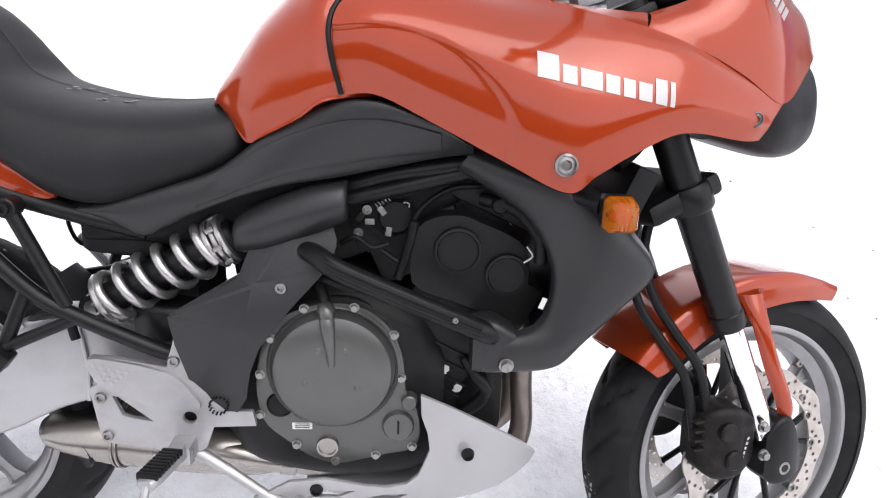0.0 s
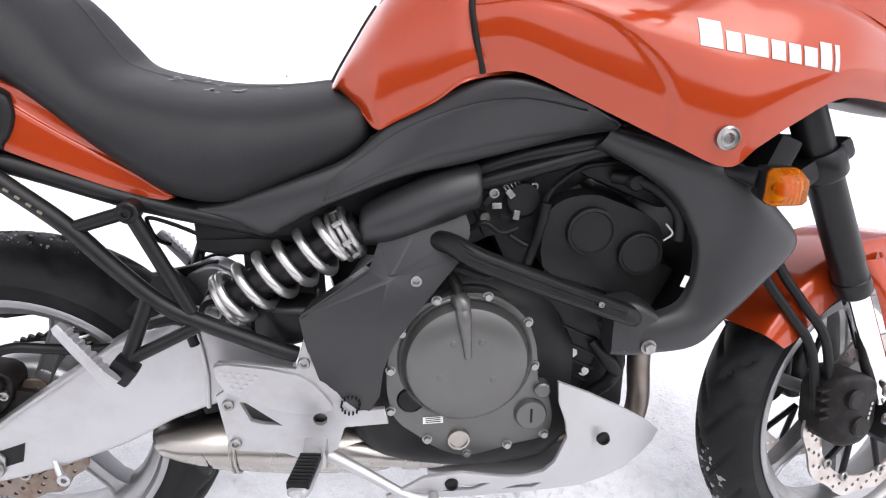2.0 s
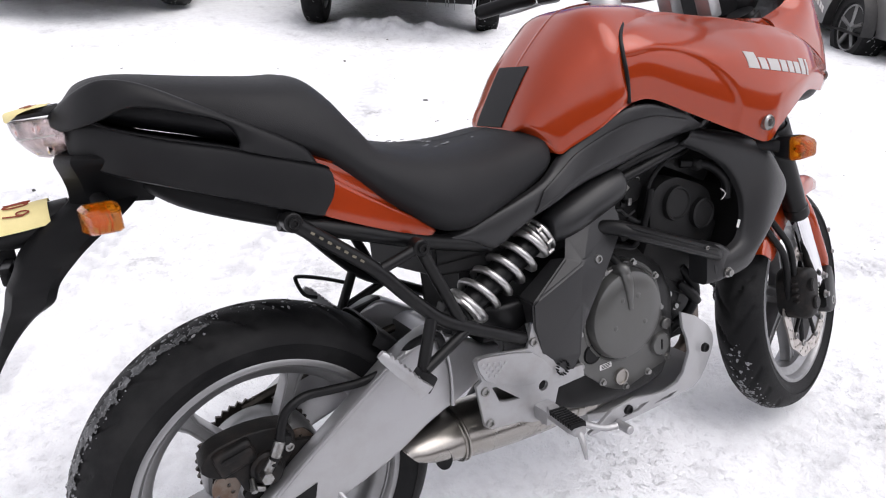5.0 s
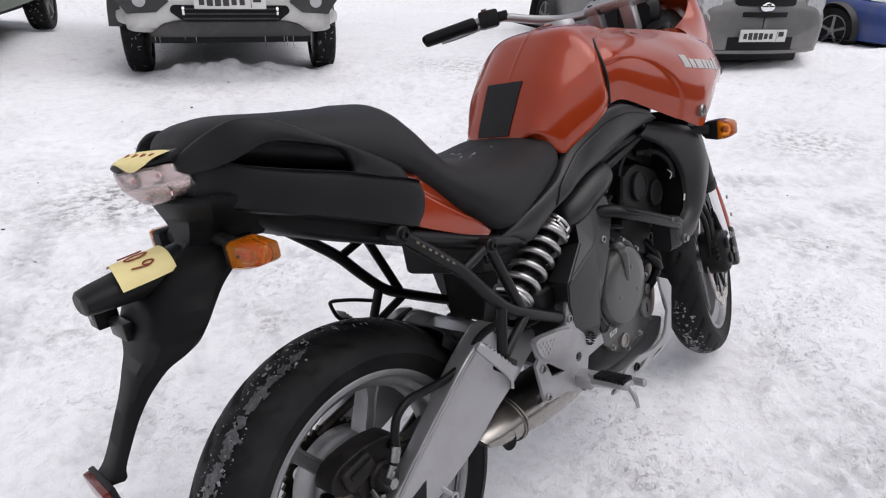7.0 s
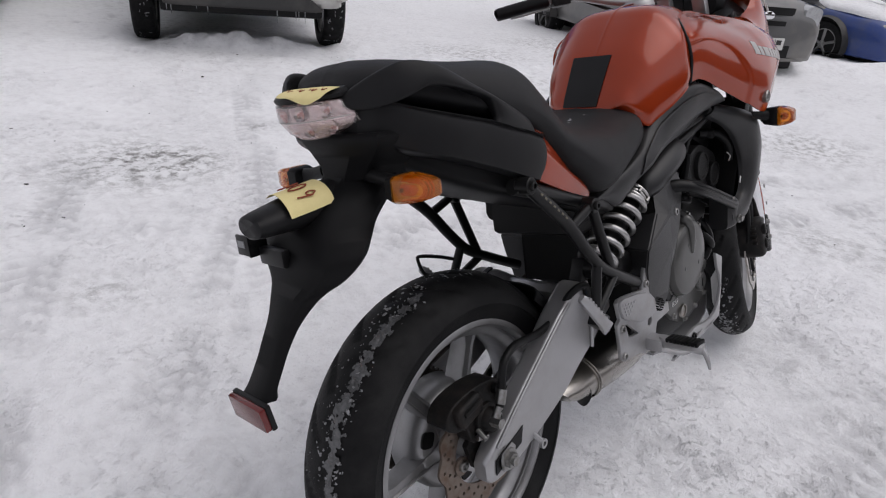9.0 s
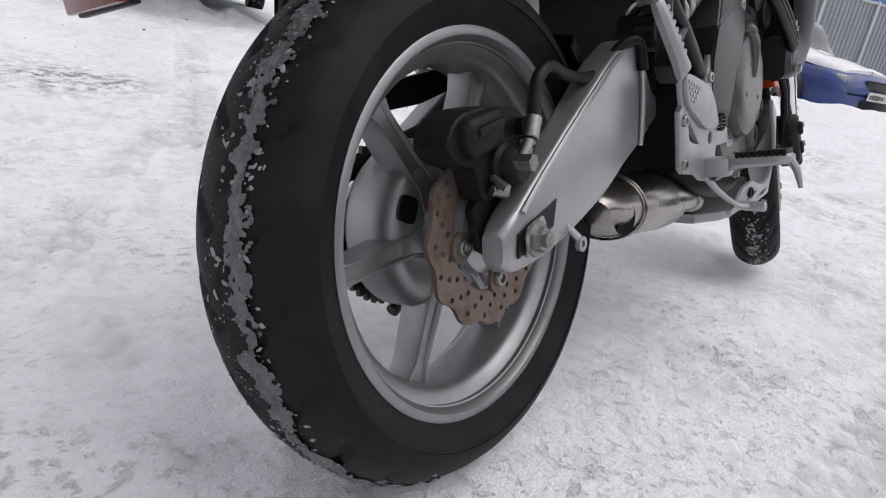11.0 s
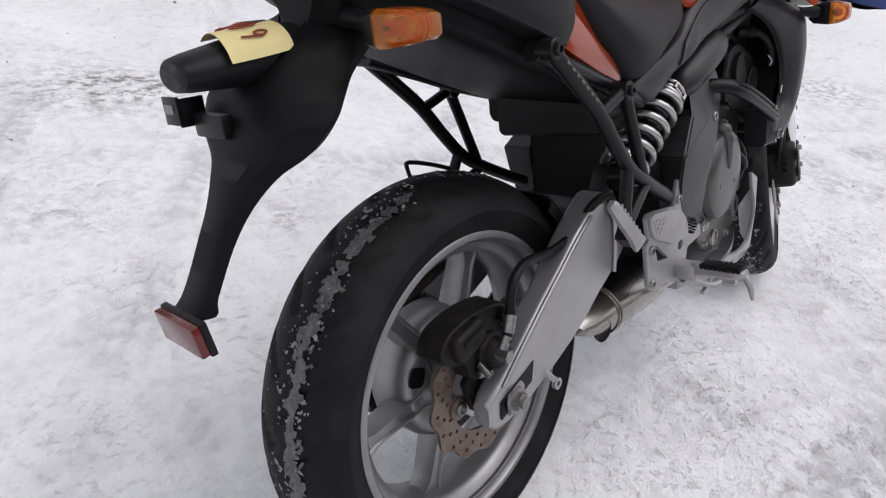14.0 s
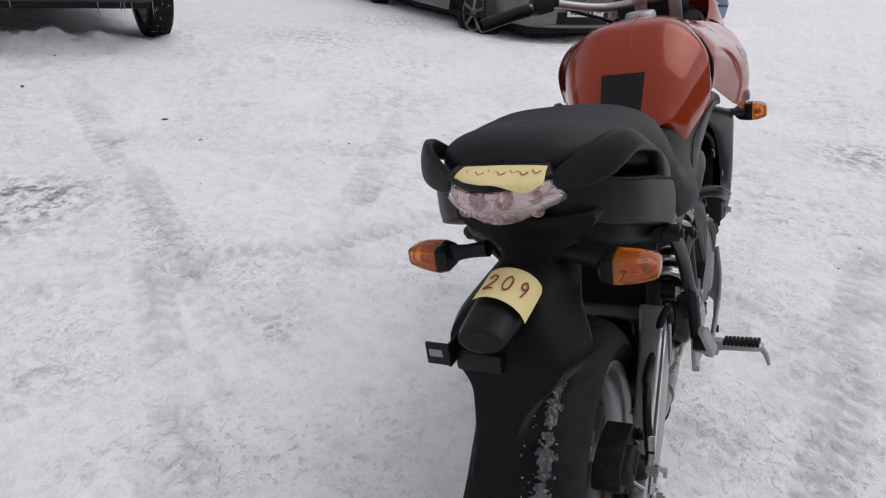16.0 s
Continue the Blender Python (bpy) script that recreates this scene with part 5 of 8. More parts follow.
    paper.matrix_basis = BIKE
    tagged(paper, "yellow paper note with handwritten number draped over the plate lamp", "paper note")
    strokes = {"2": [(0, 0.8), (0.25, 1), (0.55, 0.9), (0.55, 0.6), (0.1, 0.1), (0, 0), (0.35, 0.06), (0.65, 0)],
               "0": [(0.3, 1), (0.05, 0.75), (0.05, 0.25), (0.3, 0), (0.55, 0.25), (0.55, 0.75), (0.3, 1)],
               "9": [(0.55, 0.75), (0.3, 1), (0.08, 0.8), (0.15, 0.55), (0.4, 0.55), (0.55, 0.8), (0.5, 0.4), (0.35, 0)]}
    for k, ch in enumerate("209"):
        pts = []
        for u, v in strokes[ch]:
            a = -22 + 29 * k + u * 24
            rr = r * 1.035 + 0.0006
            pts.append((-0.274 + 0.030 * v, -0.012 - rr * math.sin(radians(a)), 0.8125 + 0.09 * (0.030 * v) + rr * math.cos(radians(a)) * 0.80 + 0.0015))
        tail_part("written_figure", tube(pts, 0.0011, 5, 4), INK, paper, "reddish handwritten figure")


def indicator(name, base, tip, lens_at, size, way, deep, sit=None):
    """A turn signal: rubber stalk, black back and amber lens."""
    thing = part(name, tube([base, (Vector(base) + Vector(tip)) / 2, tip], [0.012, 0.010, 0.014], 12, 3), BLACK_PLASTIC, bike, "amber turn signal on a black stalk", move=sit)
    x, y, z = lens_at
    sx, sy, sz = size
    s = math.copysign(1, y)
    def ring(yy, kx, kz, shift=0.0):
        return np.array([(x + shift + kx * sx * cx, yy, z + kz * sz * cz) for cx, cz in ((-0.5, -0.38), (-0.36, -0.5), (0.36, -0.5), (0.5, -0.38), (0.5, 0.38), (0.36, 0.5), (-0.36, 0.5), (-0.5, 0.38))])
    back = [ring(y - s * deep, 0.45, 0.5), ring(y - s * deep * 0.75, 0.85, 0.85), ring(y - s * deep * 0.15, 1.0, 1.0), ring(y - s * 0.001, 1.0, 1.0)]
    part("signal_back", skin([[Vector(p) for p in r] for r in back]), BLACK_PLASTIC, thing, move=sit)
    lens = [ring(y - s * sy * 0.02, 0.99, 0.99), ring(y + s * sy * 0.10, 1.0, 1.0), ring(y + s * sy * 0.50, 0.93, 0.90, way), ring(y + s * sy * 0.86, 0.80, 0.72, way * 2), ring(y + s * sy * 0.97, 0.68, 0.58, way * 2.4), ring(y + s * sy * 1.0, 0.5, 0.4, way * 2.5)]
    glass = part("amber_lens", skin([[Vector(p) for p in r] for r in lens]), AMBER, thing, "amber ribbed lens", smooth=30, move=sit)
    for k in (-1, 0, 1):
        part("lens_rib", tube([(x + k * sx * 0.16, y + s * sy * 0.12, z - sz * 0.40), (x + k * sx * 0.14 + way, y + s * sy * 0.62, z - sz * 0.30), (x + k * sx * 0.13 + way * 2, y + s * sy * 0.80, z), (x + k * sx * 0.14 + way, y + s * sy * 0.62, z + sz * 0.30), (x + k * sx * 0.16, y + s * sy * 0.12, z + sz * 0.40)], 0.0013, 6, 3), AMBER_DEEP, glass, "darker moulded rib", move=sit)
    glow = rod((x, y + s * sy * 0.05, z), (x, y + s * sy * 0.55, z), 0.0085, 12, bevel=0.004)
    part("bulb", glow, AMBER_DEEP, glass, "amber bulb", move=sit)
    part("bulb_socket", rod((x - sx * 0.30, y + s * sy * 0.22, z), (x + sx * 0.30, y + s * sy * 0.22, z), 0.0028, 8), HOSE, glass, "dark bulb holder", move=sit)
    bowl = [ring(y + s * sy * 0.02, 0.90, 0.88), ring(y + s * sy * 0.10, 0.60, 0.60), ring(y + s * sy * 0.12, 0.1, 0.1)]
    part("reflector_bowl", skin([[Vector(p) for p in r] for r in bowl]), SPRING_STEEL, glass, "silvered reflector", move=sit)
    return thing


build_tail()
build_plate_holder()
for side in (-1, 1):
    indicator("rear_indicator", (-0.160, side * 0.050 - 0.008, 0.848), (-0.160, side * 0.112 - 0.008, 0.836), (-0.162, side * 0.122 - 0.008, 0.833), (0.046, 0.051, 0.038), 0.003, 0.022, TAIL_SET)
    indicator("front_indicator", (1.015, side * 0.200, 0.748), (1.050, side * 0.238, 0.742), (1.062, side * 0.266, 0.738), (0.040, 0.034, 0.046), 0.0, 0.044)


# ---- frame, swingarm and suspension ----
def build_frame():
    frame_root = part("frame", tube([(0.630, -0.105, 0.700), (0.760, -0.128, 0.752), (0.885, -0.138, 0.778), (1.000, -0.110, 0.815), (1.090, -0.050, 0.860)], 0.0145, 14, 6), FRAME_BLACK, bike, "satin black tubular steel frame")
    part("frame_tube", mirrored(tube([(0.630, -0.105, 0.700), (0.760, -0.128, 0.752), (0.885, -0.138, 0.778), (1.000, -0.110, 0.815), (1.090, -0.050, 0.860)], 0.0145, 12, 5)), FRAME_BLACK, frame_root)
    part("frame_tube", tube([(0.640, -0.120, 0.700), (0.760, -0.140, 0.733), (0.885, -0.145, 0.766)], 0.011, 12, 4), FRAME_BLACK, frame_root)
    for s in (-1, 1):
        lower = tube([(0.640, s * 0.140, 0.650), (0.672, s * 0.178, 0.648), (0.705, s * 0.200, 0.634), (0.800, s * 0.205, 0.594), (0.905, s * 0.202, 0.549), (0.930, s * 0.190, 0.538)], [0.014, 0.0155, 0.0155, 0.0155, 0.0155, 0.016], 14, 5, flat=0.8)
        part("frame_tube", lower, FRAME_BLACK, frame_root)
        part("tube_ridge", tube([(0.680, s * 0.194, 0.652), (0.705, s * 0.2125, 0.641), (0.800, s * 0.2175, 0.601), (0.905, s * 0.2145, 0.556)], 0.0034, 8, 5), FRAME_BLACK, frame_root)
        part("tube_ridge", tube([(0.680, s * 0.194, 0.640), (0.705, s * 0.2125, 0.629), (0.800, s * 0.2175, 0.589), (0.905, s * 0.2145, 0.544)], 0.0030, 8, 5), FRAME_BLACK, frame_root)
        part("tube_bolt", socket_bolt((0.866, s * 0.219, 0.571), 0.0045, 0.003, way=(0, s, 0)), BOLT, frame_root)
    part("steering_head", rod((1.045, 0, 0.960), (1.135, 0, 0.770), 0.034, 18, bevel=0.004), FRAME_BLACK, frame_root)


def facets(verts, faces, thick=0.006):
    bm = bmesh.new()
    vs = [bm.verts.new(v) for v in verts]
    for f in faces:
        bm.faces.new([vs[i] for i in f])
    bmesh.ops.recalc_face_normals(bm, faces=bm.faces)
    bmesh.ops.bevel(bm, geom=[e for e in bm.edges if len(e.link_faces) == 2], offset=0.003, segments=2, affect="EDGES")
    bmesh.ops.solidify(bm, geom=list(bm.faces), thickness=thick)
    return bm


def build_side_covers():
    top = [(0.316, -0.146, 0.703), (0.374, -0.148, 0.710), (0.420, -0.154, 0.722), (0.468, -0.158, 0.736), (0.530, -0.158, 0.758), (0.572, -0.150, 0.788), (0.606, -0.152, 0.815), (0.654, -0.166, 0.840), (0.700, -0.178, 0.857), (0.738, -0.186, 0.862), (0.776, -0.190, 0.857), (0.838, -0.197, 0.834), (0.882, -0.196, 0.808)]
    bot = [(0.320, -0.144, 0.698), (0.380, -0.145, 0.683), (0.425, -0.148, 0.663), (0.463, -0.152, 0.680), (0.500, -0.156, 0.699), (0.545, -0.166, 0.719), (0.585, -0.164, 0.733), (0.630, -0.162, 0.745), (0.680, -0.162, 0.754), (0.720, -0.162, 0.762), (0.775, -0.162, 0.774), (0.840, -0.162, 0.787), (0.884, -0.162, 0.792)]
    def blend(s, out):
        return [(a[0] * (1 - s) + b[0] * s, a[1] * (1 - s) + b[1] * s - out, a[2] * (1 - s) + b[2] * s) for a, b in zip(top, bot)]
    for flip in (False, True):
        bm = band([[(x, y + 0.012, z + 0.001) for x, y, z in top], [(x, y, z - 0.003) for x, y, z in top], blend(0.35, 0.006), blend(0.7, 0.006), bot, [(x, y + 0.014, z) for x, y, z in bot]], 5, 4, 0.004)
        cover = part("frame_cover", mirrored(bm) if flip else bm, SIDE_PLASTIC, bike, "black plastic cover under the tank", smooth=45)
        if not flip:
            fields = [[blend(q, 0.006 + lift)[i] for i in range(4, 12)] for q, lift in ((0.24, 0.0005), (0.27, 0.003), (0.50, 0.0035), (0.75, 0.003), (0.84, 0.0005))]
            part("raised_field", band(fields, 5, 3, 0.003), SIDE_PLASTIC, cover, smooth=30)
    for s in (-1, 1):
        duct = [np.array([(x + dx, s * (yc + ry * math.cos(a)), zc + rz * math.sin(a)) for a in np.linspace(0, 2 * math.pi, 16, endpoint=False)]) for x, dx, yc, zc, ry, rz in (
            (0.548, 0, -0.130, 0.660, 0.015, 0.016), (0.556, 0, -0.131, 0.666, 0.027, 0.028), (0.592, 0, -0.135, 0.678, 0.036, 0.036), (0.655, 0, -0.140, 0.703, 0.037, 0.037), (0.698, 0, -0.141, 0.716, 0.034, 0.033), (0.711, 0, -0.140, 0.719, 0.030, 0.029), (0.712, 0, -0.139, 0.719, 0.022, 0.021))]
        part("air_duct", skin([[Vector(p) for p in r] for r in spline(duct, 4)]), SIDE_PLASTIC, bike, "black rounded duct cover")
        verts = [(0.464, s * -0.192, 0.560), (0.560, s * -0.166, 0.613), (0.575, s * -0.152, 0.652), (0.640, s * -0.148, 0.684), (0.690, s * -0.148, 0.690), (0.699, s * -0.158, 0.662), (0.688, s * -0.168, 0.628),
                 (0.630, s * -0.186, 0.565), (0.590, s * -0.190, 0.512), (0.567, s * -0.198, 0.541), (0.565, s * -0.186, 0.432), (0.547, s * -0.178, 0.393), (0.524, s * -0.176, 0.385), (0.505, s * -0.176, 0.393), (0.486, s * -0.178, 0.440), (0.468, s * -0.184, 0.515), (0.574, s * -0.184, 0.470), (0.585, s * -0.186, 0.604),
                 (0.474, s * -0.135, 0.556), (0.480, s * -0.135, 0.515), (0.495, s * -0.135, 0.440), (0.512, s * -0.135, 0.395), (0.555, s * -0.130, 0.606)]
        faces = [(0, 1, 17), (0, 17, 9), (1, 2, 17), (2, 3, 17), (3, 4, 5, 17), (5, 6, 17), (17, 6, 7), (9, 17, 7, 8), (0, 9, 14, 15), (9, 10, 14), (9, 8, 16, 10), (14, 10, 11, 13), (13, 11, 12), (0, 18, 19, 15), (15, 19, 20, 14), (14, 20, 21, 13), (0, 1, 22, 18)]
        cover = part("pivot_cover", facets(verts, faces, 0.008), SIDE_PLASTIC, bike, "faceted black plastic pivot cover", smooth=25)
        part("cover_bolt", socket_bolt((0.622, s * -0.180, 0.601), 0.0085, 0.006, way=(0, -s, 0)), BOLT, cover)
        for k in range(14):
            a = 2 * math.pi * k / 14
            part("emblem_dot", rod((0.526 + 0.013 * math.cos(a), s * -0.180, 0.416 + 0.013 * math.sin(a)), (0.526 + 0.013 * math.cos(a), s * -0.1868, 0.416 + 0.013 * math.sin(a)), 0.0016, 8), FRAME_BLACK, cover)
    box = body([
        (0.330, [(0, 0.640), (-0.090, 0.640), (-0.112, 0.648), (-0.114, 0.672), (-0.105, 0.700), (0, 0.705)]),
        (0.430, [(0, 0.640), (-0.095, 0.640), (-0.118, 0.648), (-0.120, 0.675), (-0.110, 0.705), (0, 0.712)]),
        (0.600, [(0, 0.600), (-0.070, 0.600), (-0.090, 0.610), (-0.092, 0.680), (-0.085, 0.760), (0, 0.770)]),
        (0.720, [(0, 0.620), (-0.070, 0.620), (-0.090, 0.630), (-0.092, 0.700), (-0.085, 0.810), (0, 0.830)]),
        (0.860, [(0, 0.700), (-0.080, 0.700), (-0.100, 0.710), (-0.102, 0.760), (-0.095, 0.850), (0, 0.860)]),
        (0.960, [(0, 0.760), (-0.060, 0.760), (-0.080, 0.770), (-0.082, 0.800), (-0.075, 0.860), (0, 0.870)])], 3, 4)
    part("airbox", box, ENGINE_BLACK, bike, "black airbox")
    tray = beam([(0.286, 0.640, 0.716, -0.105, 0.058), (0.292, 0.626, 0.716, -0.110, 0.062), (0.350, 0.622, 0.716, -0.112, 0.064), (0.440, 0.618, 0.716, -0.112, 0.064)], 3, 0.008)
    merge(tray, beam([(0.384, 0.500, 0.630, -0.088, 0.062), (0.390, 0.490, 0.630, -0.092, 0.066), (0.480, 0.470, 0.630, -0.092, 0.066)], 3, 0.008))
    for v in tray.verts:
        v.co.x += 0.24 * (0.05 - v.co.y) * (1 - smooth_step(0.30, 0.38, v.co.x))
    part("battery_tray", tray, ENGINE_BLACK, bike, "black plastic battery tray", smooth=40)


AXLE_SET = Matrix.Translation((0.004, -0.001, 0.010))


def build_swingarm():
    right = [(-0.044, 0.300, 0.336, -0.106, -0.132), (-0.028, 0.290, 0.352, -0.104, -0.137), (0.026, 0.294, 0.390, -0.102, -0.139), (0.090, 0.308, 0.433, -0.100, -0.138), (0.150, 0.327, 0.472, -0.096, -0.138),
             (0.205, 0.347, 0.508, -0.092, -0.137), (0.260, 0.374, 0.532, -0.086, -0.135), (0.300, 0.388, 0.540, -0.080, -0.132), (0.345, 0.400, 0.515, -0.074, -0.126), (0.400, 0.415, 0.480, -0.070, -0.115), (0.440, 0.425, 0.465, -0.070, -0.108)]
    arm = part("swingarm", beam(right, 5, 0.009), SILVER, bike, "silver aluminium swingarm", smooth=50)
    part("left_arm", mirrored(beam(right, 4, 0.009)), SILVER, arm, smooth=50)
    part("cross_beam", beam([(0.315, 0.420, 0.500, -0.085, 0.085), (0.345, 0.412, 0.508, -0.085, 0.085), (0.385, 0.415, 0.490, -0.080, 0.080)], 4, 0.015), SILVER, arm)
    edge = [(-0.016, -0.140, 0.354), (0.028, -0.1405, 0.388), (0.090, -0.1400, 0.430), (0.150, -0.1395, 0.469), (0.205, -0.1385, 0.503), (0.240, -0.137, 0.520)]
    part("arm_edge", tube(edge, 0.0035, 8, 4), SILVER, arm)
    part("weld_bead", tube([(0.310, -0.1335, 0.540), (0.318, -0.1345, 0.500), (0.322, -0.1340, 0.450), (0.318, -0.1330, 0.396)], 0.0035, 8, 4), SILVER, arm)
    part("axle_slot", plate([(-0.030, 0.296), (0.046, 0.318), (0.054, 0.348), (0.034, 0.342), (-0.010, 0.330), (-0.028, 0.322)], -0.1372, -0.1392, 0), HOSE, arm, "dark axle slot", move=AXLE_SET)
    part("axle_block", plate([(-0.014, 0.294), (0.020, 0.303), (0.024, 0.326), (0.018, 0.335), (-0.012, 0.327), (-0.016, 0.318)], -0.1375, -0.1425, 0.001), CAST_ALLOY, arm, move=AXLE_SET)
    nut = bmesh.new()
    hex_bolt((0.001, -0.1425, 0.3125), 0.0155, 0.012, bm=nut)
    rod((0.001, -0.15, 0.3125), (0.001, -0.160, 0.3125), 0.009, 12, bm=nut)
    part("axle_nut", nut, BOLT, arm, "steel rear axle nut", move=AXLE_SET)
    part("arm_eyelet", turned([(0.0045, -0.003), (0.0095, -0.003), (0.0095, 0.003), (0.0045, 0.003)], (0.104, -0.147, 0.297), 16, closed=True), SILVER, arm)
    part("guide_tab", rod((0.100, -0.146, 0.304), (0.090, -0.134, 0.322), 0.005, 8), SILVER, arm)
    # chain side
    upper = tube([(0.0, 0.075, 0.418), (0.25, 0.078, 0.470), (0.470, 0.080, 0.490)], 0.009, 8, 4)
    part("chain", merge(upper, tube([(0.0, 0.075, 0.206), (0.25, 0.078, 0.330), (0.470, 0.080, 0.420)], 0.009, 8, 4)), CHAIN, bike, "oily drive chain")
    guard = plate([(-0.100, 0.462), (-0.060, 0.455), (0.100, 0.470), (0.300, 0.520), (0.300, 0.545), (0.100, 0.510), (-0.060, 0.485), (-0.110, 0.478)], 0.088, 0.100, 0.003)
    part("chain_guard", guard, BLACK_PLASTIC, bike, "black chain guard")
    # hugger over the tyre
    rows = []
    for y in (-0.084, -0.080, -0.050, 0.0, 0.050, 0.080, 0.084):
        r = 0.330 - (0.030 if abs(y) > 0.082 else 0.008 if abs(y) > 0.06 else 0.0)
        rows.append([(r * math.cos(radians(a)), y, 0.312 + r * math.sin(radians(a))) for a in (47, 41, 34, 26, 18, 8)])
    part("rear_hugger", band(rows, 4, 3, 0.003), BLACK_PLASTIC, bike, "black inner rear mudguard", smooth=50)


def build_shock():
    a, b = Vector((0.345, -0.128, 0.552)), Vector((0.560, -0.122, 0.668))
    shock = part("rear_shock", rod(a + (b - a) * 0.05, a + (b - a) * 0.95, 0.0245, 20, bevel=0.003), FRAME_BLACK, bike, "offset rear shock absorber with silver spring")
    part("coil_spring", helix(a + (b - a) * 0.10, a + (b - a) * 0.80, 0.0355, 0.0068, 5.3, 10, 1.0), SPRING_STEEL, shock, "silver coil spring")
    part("spring_seat", helix(a + (b - a) * 0.075, a + (b - a) * 0.135, 0.036, 0.0058, 1.6, 8, 0.4), SPRING_STEEL, shock)
    collar = bmesh.new()
    for s, r in ((0.80, 0.038), (0.84, 0.036), (0.88, 0.038)):
        rod(a + (b - a) * s, a + (b - a) * (s + 0.03), r, 22, bm=collar, bevel=0.002)
    part("preload_collar", collar, SPRING_STEEL, shock, "notched preload collar")
    for k in range(8):
        ang = k * math.pi / 4
        way = (b - a).normalized()
        u = way.orthogonal().normalized()
        v = way.cross(u)
        p = a + (b - a) * 0.862 + (math.cos(ang) * u + math.sin(ang) * v) * 0.037
        part("collar_tooth", rod(p - way * 0.006, p + way * 0.006, 0.004, 6), BOLT, shock)
    part("lower_eye", turned([(0.008, -0.018), (0.020, -0.018), (0.020, 0.018), (0.008, 0.018)], a, 20, closed=True), FRAME_BLACK, shock)
    part("eye_bolt", hex_bolt(a + Vector((0, -0.018, 0)), 0.009, 0.008), BOLT, shock)
    part("shock_mount", block((0.030, 0.030, 0.060), (0.335, -0.105, 0.545), 0.006, turn=(0, 25, 0)), FRAME_BLACK, shock)
    mount = beam([(0.395, 0.485, 0.560, -0.060, -0.130), (0.430, 0.490, 0.556, -0.060, -0.146), (0.475, 0.500, 0.552, -0.060, -0.146), (0.490, 0.510, 0.545, -0.060, -0.140)], 4, 0.012)
    part("pivot_plate", mount, FRAME_BLACK, bike, "black frame pivot bracket")


def foot_peg(name, base, tip, width, parent_label, rubber):
    """A folding foot peg: alloy body, ribbed rubber and a feeler pin."""
    base, tip = Vector(base), Vector(tip)
    way = (tip - base).normalized()
    side = way.cross(Vector((0, 0, 1))).normalized()
    up = side.cross(way)
    rings = []
    for s, w, h in ((0, 0.6, 1.1), (0.08, 0.9, 1.0), (0.2, 1.0, 0.8), (0.8, 1.0, 0.7), (0.95, 0.9, 0.65), (1.0, 0.6, 0.5)):
        c = base + (tip - base) * s
        rings.append([c + side * (w * width / 2 * cx) + up * (h * 0.012 * cz) for cx, cz in ((-1, -0.4), (-0.6, -1), (0.6, -1), (1, -0.4), (1, 0.6), (0.7, 1), (-0.7, 1), (-1, 0.6))])
    peg = part(name, skin(rings), CAST_ALLOY, bike, parent_label)
    if rubber:
        pad = bmesh.new()
        for k in range(9):
            s0 = 0.20 + 0.085 * k
            c0, c1 = base + (tip - base) * s0 + up * 0.010, base + (tip - base) * (s0 + 0.07) + up * 0.010
            block(((c1 - c0).length, width * 0.98, 0.010), (0, 0, 0), 0.002, bm=pad)
            m = Matrix((way, side, up)).transposed().to_4x4()
            m.translation = (c0 + c1) / 2
            part("rubber_rib", pad, HOSE, peg, move=m)
            pad = bmesh.new()
        pad.free()
        part("feeler_pin", tube([tip - way * 0.006, tip + way * 0.004 - up * 0.018, tip + way * 0.008 - up * 0.044], [0.006, 0.0055, 0.003], 8, 2), CAST_ALLOY, peg)
    else:
        for k in range(7):
            c = base + (tip - base) * (0.25 + 0.1 * k) + up * 0.008
            part("peg_tooth", rod(c - side * width * 0.45, c + side * width * 0.45, 0.0035, 6), CAST_ALLOY, peg)
    return peg


BRACKET_SET = Matrix.Translation((0.006, -0.006, 0.008))


